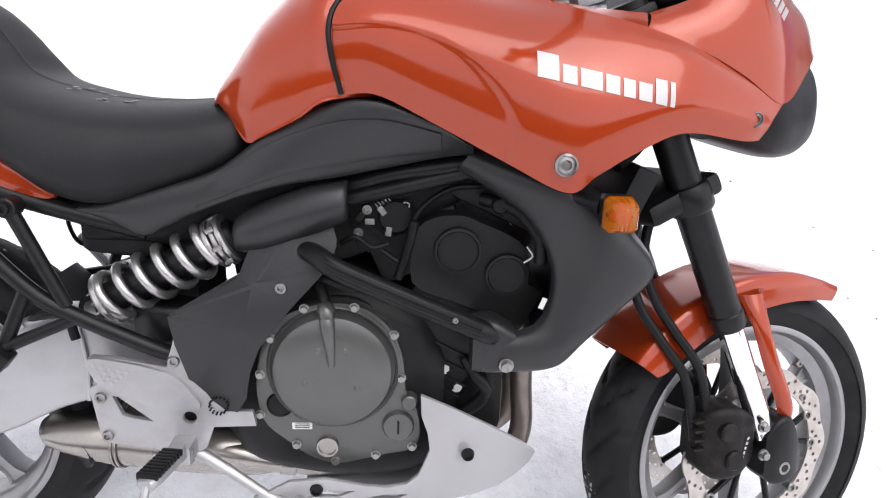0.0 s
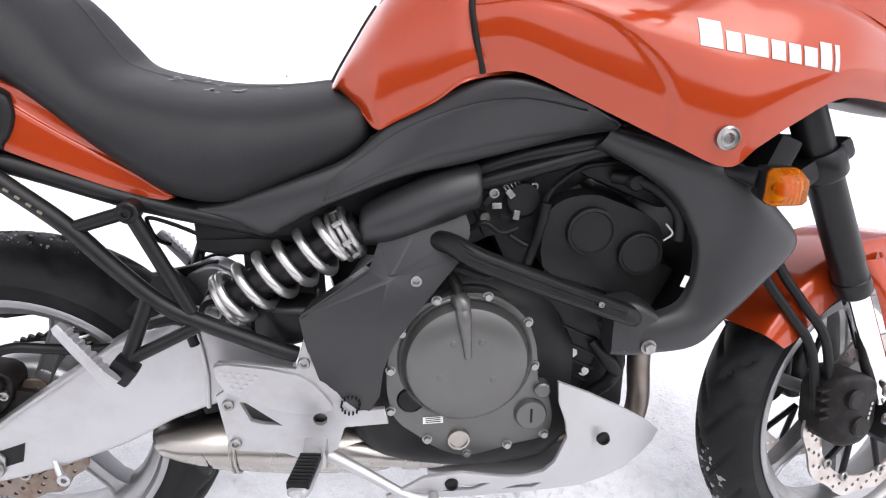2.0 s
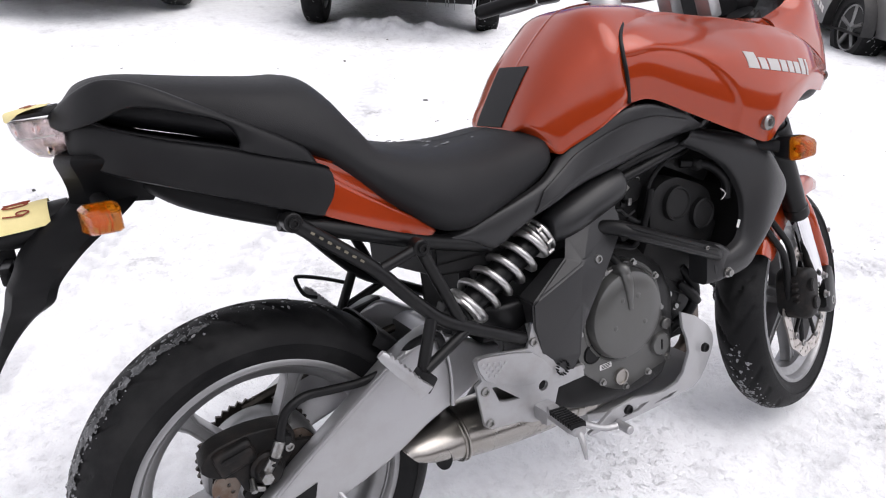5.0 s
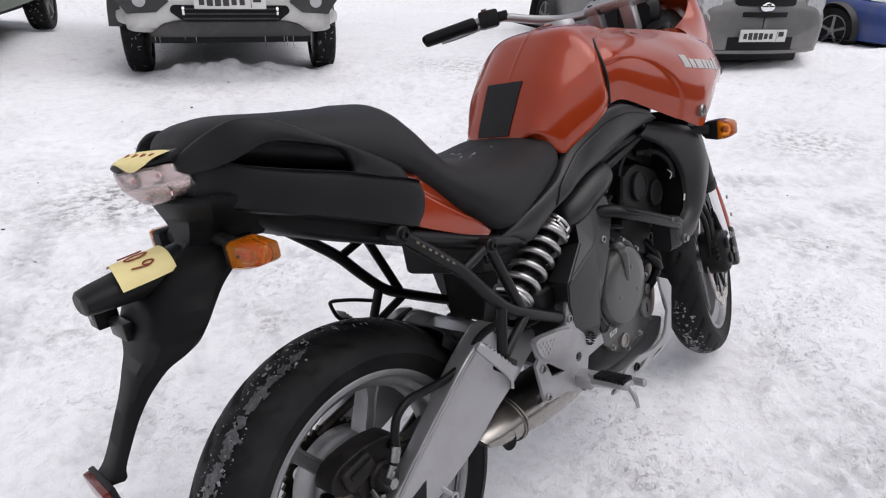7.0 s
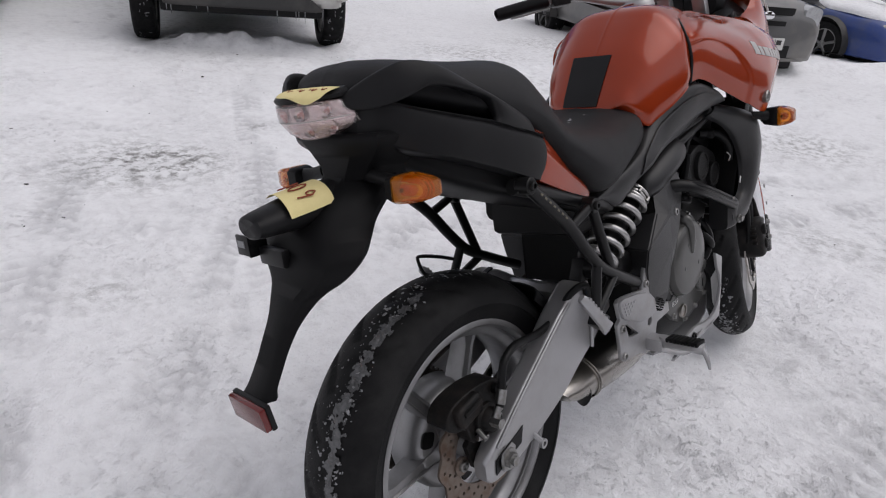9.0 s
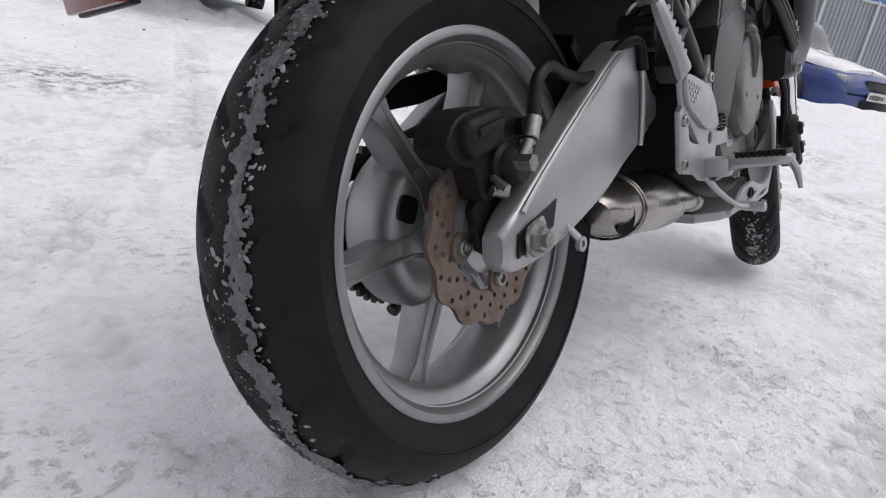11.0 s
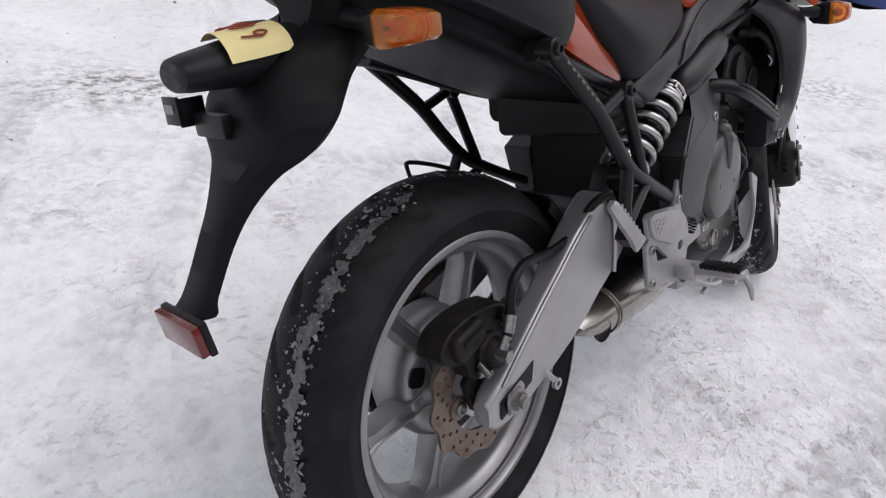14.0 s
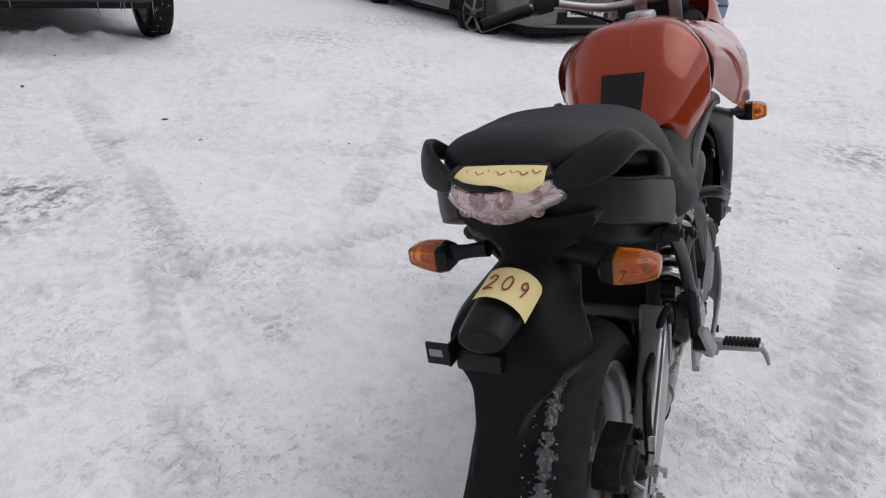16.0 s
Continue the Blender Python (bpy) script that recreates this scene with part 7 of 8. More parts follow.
def build_belly_pan():
    outline = [(0.822, 0.441), (0.871, 0.417), (0.934, 0.372), (0.99, 0.324), (1.019, 0.293), (1.009, 0.276), (0.984, 0.26), (0.954, 0.248), (0.914, 0.248), (0.871, 0.252), (0.79, 0.25), (0.7, 0.248), (0.61, 0.254), (0.574, 0.256), (0.571, 0.264), (0.59, 0.274), (0.627, 0.296), (0.682, 0.301), (0.74, 0.288), (0.773, 0.285), (0.805, 0.292), (0.822, 0.309), (0.838, 0.351), (0.834, 0.379), (0.824, 0.407)]

    def outer(x, z):
        return -0.194 - 0.006 * math.sin(max(0, min(1, (z - 0.25) / 0.18)) * math.pi) + 0.95 * max(0, x - 0.85) ** 1.35 + 0.35 * max(0, 0.270 - z)
    holes = [[(0.655, 0.268), (0.690, 0.280), (0.725, 0.278), (0.700, 0.266)], [(0.745, 0.264), (0.775, 0.272), (0.805, 0.272), (0.790, 0.262)]]
    pan = part("belly_pan", plate(outline, lambda x, z: outer(x, z) + 0.008, outer, 0.002, holes=holes), PAN_SILVER, bike, "silver plastic belly pan", smooth=30)
    part("left_pan", mirrored(plate(outline, lambda x, z: outer(x, z) + 0.008, outer, 0.002)), PAN_SILVER, pan, smooth=30)
    part("pan_floor", beam([(0.640, 0.222, 0.240, -0.110, 0.110), (0.760, 0.215, 0.232, -0.140, 0.140), (0.880, 0.232, 0.246, -0.140, 0.140), (0.950, 0.262, 0.274, -0.120, 0.120)], 3, 0.005), PAN_SILVER, pan)
    for x, z, y in ((0.897, 0.338, -0.1895), (0.668, 0.282, -0.198)):
        part("pan_bolt", turned([(0, -0.001), (0.006, -0.001), (0.0065, -0.004), (0.009, -0.004), (0.0105, 0.002)], (x, y, z), 18), HOSE, pan, "dark recessed bolt")


def build_shroud():
    inner = [(0.866, -0.150, 0.768), (0.917, -0.168, 0.741), (0.966, -0.176, 0.704), (0.998, -0.182, 0.650), (1.002, -0.186, 0.600), (0.990, -0.188, 0.562), (0.966, -0.188, 0.546), (0.940, -0.188, 0.541), (0.916, -0.186, 0.538)]
    lip = [(0.866, -0.162, 0.773), (0.920, -0.182, 0.746), (0.972, -0.193, 0.708), (1.006, -0.200, 0.650), (1.011, -0.204, 0.598), (0.999, -0.205, 0.556), (0.970, -0.205, 0.538), (0.940, -0.204, 0.532), (0.910, -0.200, 0.528)]
    mid = [(0.872, -0.172, 0.784), (0.945, -0.200, 0.758), (1.010, -0.214, 0.722), (1.052, -0.217, 0.665), (1.060, -0.216, 0.605), (1.045, -0.214, 0.555), (1.005, -0.212, 0.520), (0.962, -0.209, 0.505), (0.912, -0.203, 0.502)]
    outer = [(0.880, -0.170, 0.797), (0.968, -0.200, 0.772), (1.040, -0.214, 0.742), (1.098, -0.208, 0.688), (1.142, -0.196, 0.634), (1.100, -0.200, 0.580), (1.052, -0.202, 0.530), (1.010, -0.202, 0.491), (0.925, -0.196, 0.480)]
    front = [(0.884, -0.150, 0.800), (0.975, -0.165, 0.780), (1.060, -0.168, 0.750), (1.118, -0.164, 0.694), (1.156, -0.164, 0.634), (1.112, -0.165, 0.574), (1.062, -0.165, 0.522), (1.014, -0.165, 0.482), (0.930, -0.165, 0.474)]
    for flip in (False, True):
        bm = band([inner, lip, mid, outer, front], 6, 5, 0.004)
        shroud = part("radiator_shroud", mirrored(bm) if flip else bm, SIDE_PLASTIC, bike, "black plastic radiator shroud", smooth=50)
        s = 1 if flip else -1
        mount = beam([(0.895, 0.478, 0.560, s * 0.150, s * 0.196), (0.925, 0.480, 0.562, s * 0.150, s * 0.206), (0.955, 0.484, 0.545, s * 0.150, s * 0.204)], 3, 0.012)
        part("engine_mount", mount, SIDE_PLASTIC, shroud)
        for x, z, y in ((0.918, 0.492, 0.192), (0.943, 0.498, 0.207)):
            part("mount_bolt", hex_bolt((x, s * y, z), 0.0085, 0.010, way=(0, s, 0)), BOLT, shroud)
        part("shroud_tag", block((0.0075, 0.001, 0.017), (0.992, s * 0.1935, 0.588), 0, turn=(0, 20, 0)), WHITE_LABEL, shroud, "small white sticker")
    core = block((0.035, 0.335, 0.320), (1.075, 0, 0.630), 0.006, turn=(0, 22, 0))
    part("radiator", core, ENGINE_BLACK, bike, "black radiator core")


build_engine()
build_exhaust()
build_belly_pan()
build_shroud()


# ---- front end ----
RAKE = Vector((-0.4226, 0, 0.9063))


def leg_point(s, y):
    """A point on a fork leg, s metres up from the axle."""
    return FRONT + Vector((0, y, 0)) + RAKE * s


def build_fork():
    fork = part("fork", block((0.130, 0.250, 0.034), (0, 0, 0), 0.010), FRAME_BLACK, bike, "black upside down fork with chrome stanchions",
                move=STEERED @ Matrix.Translation(leg_point(0.500, 0) + Vector((-0.018, 0, 0))) @ Matrix.Rotation(radians(-25), 4, "Y"))
    for s in (-1, 1):
        y = s * 0.104
        part("outer_tube", tube([leg_point(0.272, y), leg_point(0.278, y), leg_point(0.300, y), leg_point(0.302, y), leg_point(0.330, y), leg_point(0.334, y), leg_point(0.800, y)], [0.024, 0.0275, 0.0275, 0.0255, 0.0255, 0.0265, 0.0265], 22, 1), FRAME_BLACK, fork, "black outer fork tube", move=STEERED)
        part("stanchion", rod(leg_point(0.060, y), leg_point(0.290, y), 0.0205, 22), CHROME, fork, "chrome fork stanchion", move=STEERED)
        clamp = tube([leg_point(0.480, y), leg_point(0.486, y), leg_point(0.518, y), leg_point(0.524, y)], [0.031, 0.035, 0.035, 0.031], 20, 1)
        part("lower_clamp", clamp, FRAME_BLACK, fork, move=STEERED)
        foot = beam([(-0.040, -0.010, 0.060, y - 0.024, y + 0.024), (-0.020, -0.028, 0.085, y - 0.027, y + 0.027), (0.008, -0.030, 0.088, y - 0.027, y + 0.027), (0.030, -0.020, 0.040, y - 0.024, y + 0.024), (0.040, -0.008, 0.012, y - 0.018, y + 0.018)], 3, 0.008)
        part("axle_clamp", foot, FRAME_BLACK, fork, "black cast axle clamp", move=STEERED @ Matrix.Translation(FRONT))
        part("axle_end", turned([(0.006, s * 0.128), (0.007, s * 0.132), (0.011, s * 0.132), (0.013, s * 0.126)], FRONT, 20), BOLT, fork, move=STEERED)
        for q in ((-0.052, 0.080), (-0.046, 0.030)):
            part("caliper_bolt", hex_bolt(FRONT + Vector((q[0], s * 0.128, q[1])), 0.0075, 0.010, way=(0, s, 0)), BOLT, fork, move=STEERED)
        cal = beam([(-0.150, 0.010, 0.090, s * 0.052, s * 0.095), (-0.130, -0.010, 0.112, s * 0.048, s * 0.118), (-0.090, -0.010, 0.110, s * 0.048, s * 0.124), (-0.060, 0.010, 0.095, s * 0.052, s * 0.118), (-0.045, 0.030, 0.080, s * 0.060, s * 0.105)], 3, 0.012)
        caliper = part("front_caliper", cal, CALIPER, bike, "black twin piston front brake caliper", move=STEERED @ Matrix.Translation(FRONT))
        for dx, dz in ((-0.115, 0.075), (-0.100, 0.025)):
            part("piston_cap", rod(FRONT + Vector((dx, s * 0.110, dz)), FRONT + Vector((dx, s * 0.130, dz)), 0.017, 18, bevel=0.003), CALIPER, caliper, move=STEERED)
        for dz in (0.040, 0.056, 0.072, 0.088):
            part("caliper_fin", block((0.036, 0.012, 0.005), (FRONT.x - 0.145, s * 0.098, FRONT.z + dz), 0.001), CALIPER, caliper, move=STEERED)
        for k in range(6):
            part("caliper_mark", block((0.0035, 0.001, 0.005), (FRONT.x - 0.085 + 0.002 * k, s * 0.1243, FRONT.z + 0.020 + 0.008 * k), 0, turn=(0, 15, 0)), DECAL, caliper, "small pale marking", move=STEERED)
        unsteer = STEERED.inverted()
        for off in (0.0, 0.022) if s < 0 else (0.0,):
            pts = [unsteer @ Vector((x + off, -y0, z + off * 0.6)) for x, y0, z in ((1.284, 0.118, 0.318), (1.276, 0.122, 0.350), (1.248, 0.126, 0.440), (1.202, 0.120, 0.502), (1.166, 0.104, 0.556), (1.150, 0.085, 0.620), (1.160, 0.070, 0.690))]
            part("brake_hose", tube([Vector((p.x, p.y * -s, p.z)) for p in pts], 0.0078, 10, 5), HOSE, caliper, "black front brake hose", move=STEERED)
    part("top_yoke", block((0.085, 0.270, 0.024), (0, 0, 0), 0.008), FRAME_BLACK, fork, move=STEERED @ Matrix.Translation(leg_point(0.770, 0) + Vector((-0.020, 0, 0))) @ Matrix.Rotation(radians(-25), 4, "Y"))
    part("cable", tube([(1.190, -0.090, 0.735), (1.150, -0.095, 0.690), (1.120, -0.080, 0.640)], 0.006, 8, 4), HOSE, bike, "black control cable")
    part("cable", tube([(1.090, -0.150, 0.780), (1.120, -0.130, 0.800), (1.150, -0.110, 0.830)], 0.010, 8, 4), HOSE, bike, "black wiring loom")


def build_fender():
    angles = ((144, 0.5), (140, 0.8), (130, 1), (116, 1), (100, 0.9), (84, 0.6), (72, 0.3), (62, 0))
    rows = []
    for y, drop in ((-0.078, 1.0), (-0.079, 0.62), (-0.077, 0.25), (-0.070, 0.06), (-0.050, 0.018), (-0.026, 0.004), (0.0, 0.0), (0.026, 0.004), (0.050, 0.018), (0.070, 0.06), (0.077, 0.25), (0.079, 0.62), (0.078, 1.0)):
        row = []
        for a, deep in angles:
            r = 0.324 - drop * (0.030 + 0.036 * deep) + (0.004 if a == 62 else 0)
            row.append(FRONT + Vector((r * math.cos(radians(a)), y * (0.80 if a == 62 else 0.92 if a == 72 else 1.0), r * math.sin(radians(a)))))
        rows.append(row)
    fender = part("front_fender", band(rows, 4, 3, 0.003), ORANGE, bike, "orange metallic front mudguard", smooth=50, move=STEERED)
    for s in (-1, 1):
        back = [(1.338, 0.566), (1.358, 0.520), (1.383, 0.455), (1.416, 0.388), (1.424, 0.360)]
        lead = [(1.386, 0.572), (1.394, 0.522), (1.416, 0.462), (1.452, 0.388), (1.455, 0.346)]
        unsteer = STEERED.inverted()
        rows = []
        for k, yy in ((0.0, 0.112), (0.30, 0.119), (0.75, 0.116), (1.0, 0.096)):
            row = []
            for b, f in zip(back, lead):
                tuck = 0.030 if b[1] > 0.55 else 0.008 if b[1] > 0.5 else 0.0
                p = unsteer @ Vector((b[0] + (f[0] - b[0]) * k, -yy + tuck, b[1] + (f[1] - b[1]) * k))
                row.append(Vector((p.x, p.y * -s, p.z)))
            rows.append(row)
        guard = band(rows, 4, 4, 0.004)
        part("fork_guard", guard, ORANGE, fender, move=STEERED, smooth=50)
        for dx, dz in ((0.008, 0.182), (0.024, 0.122)):
            part("guard_bolt", socket_bolt(FRONT + Vector((dx, s * 0.128, dz)), 0.006, 0.004, way=(0, s, 0)), BOLT, fender, move=STEERED)


TURNED = Matrix.Translation((0.004, -0.034, 0.020)) @ Matrix.Translation(axis_foot) @ Matrix.Rotation(radians(9.5), 4, axis_way) @ Matrix.Translation(-axis_foot)


def build_handlebar():
    pts = [(0.832, 0.425, 1.082), (0.880, 0.340, 1.090), (0.930, 0.270, 1.094), (0.985, 0.180, 1.062), (1.015, 0.110, 1.046), (1.022, 0.0, 1.044), (1.015, -0.110, 1.046), (0.985, -0.180, 1.062), (0.930, -0.270, 1.094), (0.880, -0.340, 1.090), (0.832, -0.425, 1.082)]
    bar = part("handlebar", tube(pts, 0.011, 14, 5), SILVER, bike, "silver handlebar with black grips turned left", move=TURNED)
    for s in (-1, 1):
        part("grip", tube([(0.828, s * 0.432, 1.082), (0.832, s * 0.428, 1.082), (0.872, s * 0.354, 1.089), (0.892, s * 0.318, 1.091), (0.896, s * 0.311, 1.092)], [0.012, 0.0165, 0.0165, 0.0175, 0.012], 16, 3), HOSE, bar, "black rubber grip", move=TURNED)
        part("switch_housing", block((0.050, 0.050, 0.044), (0.915, s * 0.285, 1.094), 0.008, turn=(0, 0, s * 35)), ENGINE_BLACK, bar, "black switch housing", move=TURNED)
        part("switch", rod((0.900, s * 0.285, 1.110), (0.900, s * 0.285, 1.120), 0.007, 10), RED_LENS if s > 0 else HOSE, bar, move=TURNED)
        part("lever_bracket", block((0.040, 0.030, 0.026), (0.945, s * 0.262, 1.094), 0.006, turn=(0, 0, s * 35)), FRAME_BLACK, bar, move=TURNED)
        part("lever", tube([(0.955, s * 0.275, 1.092), (0.935, s * 0.330, 1.080), (0.905, s * 0.390, 1.072), (0.890, s * 0.425, 1.072)], [0.008, 0.007, 0.006, 0.008], 10, 4, flat=0.6), CAST_ALLOY, bar, "silver hand lever", move=TURNED)
        clamp = block((0.062, 0.034, 0.022), (1.014, s * 0.042, 1.054), 0.006, turn=(0, -18, 0))
        part("bar_clamp", clamp, SILVER, bar, move=TURNED)
        part("clamp_riser", block((0.040, 0.032, 0.080), (1.024, s * 0.042, 1.010), 0.006, turn=(0, -18, 0)), SILVER, bar, move=TURNED)
        for dx in (-0.022, 0.022):
            part("clamp_bolt", rod((1.014 + dx, s * 0.042, 1.060 + dx * 0.32), (1.0125 + dx, s * 0.042, 1.0665 + dx * 0.32), 0.0065, 12), HOSE, bar, move=TURNED)
    part("clamp_bridge", block((0.060, 0.052, 0.014), (1.013, 0, 1.058), 0.004, turn=(0, -18, 0)), SILVER, bar, move=TURNED)
    part("cable", tube([(0.945, 0.255, 1.088), (1.000, 0.200, 1.050), (1.060, 0.120, 1.000), (1.100, 0.070, 0.930)], 0.005, 8, 5), HOSE, bar, move=TURNED)


def build_side_stand():
    foot_local = BIKE.inverted() @ Vector((0.560, 0.330, ground_height(0.56, 0.33) + 0.004))
    part("side_stand", tube([(0.560, 0.120, 0.290), (0.560, 0.160, 0.250), foot_local], [0.012, 0.012, 0.010], 12, 4), FRAME_BLACK, bike, "black side stand")


build_fork()
build_fender()
build_handlebar()
build_side_stand()


# ---- parked cars ----
WHITE_PAINT = shader("dirty_white_car_paint", (0.50, 0.50, 0.48), rough=0.35, coat=0.4, grain=0.05, spots=0.7, spot_size=2.2, spot_colour=(0.30, 0.29, 0.27))
GREY_PAINT = shader("dirty_grey_car_paint", (0.13, 0.13, 0.13), rough=0.40, metal=0.3, coat=0.3, spots=0.6, spot_size=2.5, spot_colour=(0.20, 0.19, 0.17))
BLUE_PAINT = shader("dirty_blue_car_paint", (0.020, 0.050, 0.21), rough=0.38, coat=0.4, spots=0.55, spot_size=1.6, spot_colour=(0.09, 0.10, 0.13))
GREEN_PAINT = shader("dirty_green_car_paint", (0.060, 0.105, 0.055), rough=0.45, coat=0.2, spots=0.6, spot_size=2.0, spot_colour=(0.09, 0.09, 0.07))
TRIM = shader("grey_black_bumper_plastic", (0.030, 0.030, 0.030), rough=0.6, spots=0.6, spot_size=4, spot_colour=(0.075, 0.070, 0.066))
PLATE_WHITE = shader("white_number_plate", (0.62, 0.62, 0.60), rough=0.4, spots=0.4, spot_size=9, spot_colour=(0.42, 0.41, 0.39))
CAR_LAMP = shader("car_lamp_glass", (0.42, 0.43, 0.44), rough=0.12, coat=0.8, spots=0.5, spot_size=14, spot_colour=(0.22, 0.22, 0.22))
WHEEL_ALLOY = shader("dirty_car_wheel_alloy", (0.24, 0.24, 0.24), rough=0.4, metal=0.7, spots=0.5, spot_size=12, spot_colour=(0.12, 0.11, 0.10))


def car_wheel(car, x, y, radius, width, detailed=True):
    """A wheel with a treaded tyre, rim and spokes."""
    s = math.copysign(1, y)
    n = 72
    prof = [(radius * 0.64, -0.42), (radius * 0.70, -0.50), (radius * 0.90, -0.50), (radius * 0.975, -0.42), (radius, -0.30), (radius, -0.12), (radius, 0.12), (radius, 0.30), (radius * 0.975, 0.42), (radius * 0.90, 0.50), (radius * 0.70, 0.50), (radius * 0.64, 0.42)]
    bm = bmesh.new()
    rings = []
    for k in range(n):
        a = 2 * math.pi * k / n
        ring = []
        for i, (r, h) in enumerate(prof):
            cut = 0.010 if (3 <= i <= 8 and (k + (i % 2)) % 3 == 0) else 0.0
            ring.append(bm.verts.new((x + (r - cut) * math.cos(a), y + h * width, radius + (r - cut) * math.sin(a))))
        rings.append(ring)
    rings.append(rings[0])
    for a, b in zip(rings, rings[1:]):
        for i in range(len(prof) - 1):
            bm.faces.new((a[i], a[i + 1], b[i + 1], b[i]))
    wheel = part("wheel", bm, RUBBER, car, "black winter tyre caked with snow", smooth=30)
    c = Vector((x, y, radius))
    part("rim", turned([(radius * 0.66, -0.42 * width), (radius * 0.60, -0.40 * width), (radius * 0.58, 0), (radius * 0.60, 0.40 * width), (radius * 0.66, 0.42 * width)], c, 36), WHEEL_ALLOY, wheel)
    if detailed:
        for k in range(5):
            a = 2 * math.pi * k / 5 + 0.3
            u = Vector((math.cos(a), 0, math.sin(a)))
            part("spoke", rod(c + Vector((0, s * width * 0.34, 0)), c + u * radius * 0.60 + Vector((0, s * width * 0.38, 0)), radius * 0.065, 6), WHEEL_ALLOY, wheel)
        part("hub_cap", rod(c + Vector((0, s * width * 0.28, 0)), c + Vector((0, s * width * 0.40, 0)), radius * 0.16, 14), WHEEL_ALLOY, wheel)
    rnd = random.Random(int(x * 100 + y * 1000))
    snow = bmesh.new()
    for _ in range(120):
        a = rnd.uniform(-0.4, 3.6) if rnd.random() < 0.5 else rnd.uniform(0, 6.28)
        q = c + Vector((radius * 1.003 * math.cos(a), rnd.uniform(-0.34, 0.34) * width, radius * 1.003 * math.sin(a)))
        own = bmesh.new()
        bmesh.ops.create_icosphere(own, subdivisions=1, radius=1)
        own.transform(Matrix.Translation(q) @ Matrix.Rotation(-a, 4, "Y") @ Matrix.Rotation(rnd.uniform(0, 3.1), 4, "X") @ Matrix.Diagonal((0.003, rnd.uniform(0.002, 0.006), rnd.uniform(0.004, 0.022), 1)))
        merge(snow, own)
    part("tyre_snow", snow, ICE, wheel, "snow stuck in the tread")["kind"] = "stuff"


def number_plate(car, x, z, tilt=0):
    """A white plate whose writing is plain bars."""
    board = part("number_plate", block((0.012, 0.520, 0.112), (x, 0, z), 0.003), PLATE_WHITE, car, "white number plate with dark bars")
    for k in range(6):
        part("plate_bar", block((0.003, 0.044 if k in (1, 2, 3) else 0.038, 0.062 if k in (1, 2, 3) else 0.050), (x + 0.0065, -0.205 + 0.058 * k, z - 0.004), 0), TRIM, board)
    part("plate_bar", block((0.003, 0.060, 0.044), (x + 0.0065, 0.195, z + 0.014), 0), TRIM, board)
    part("plate_line", block((0.003, 0.004, 0.100), (x + 0.0065, 0.150, z), 0), TRIM, board)


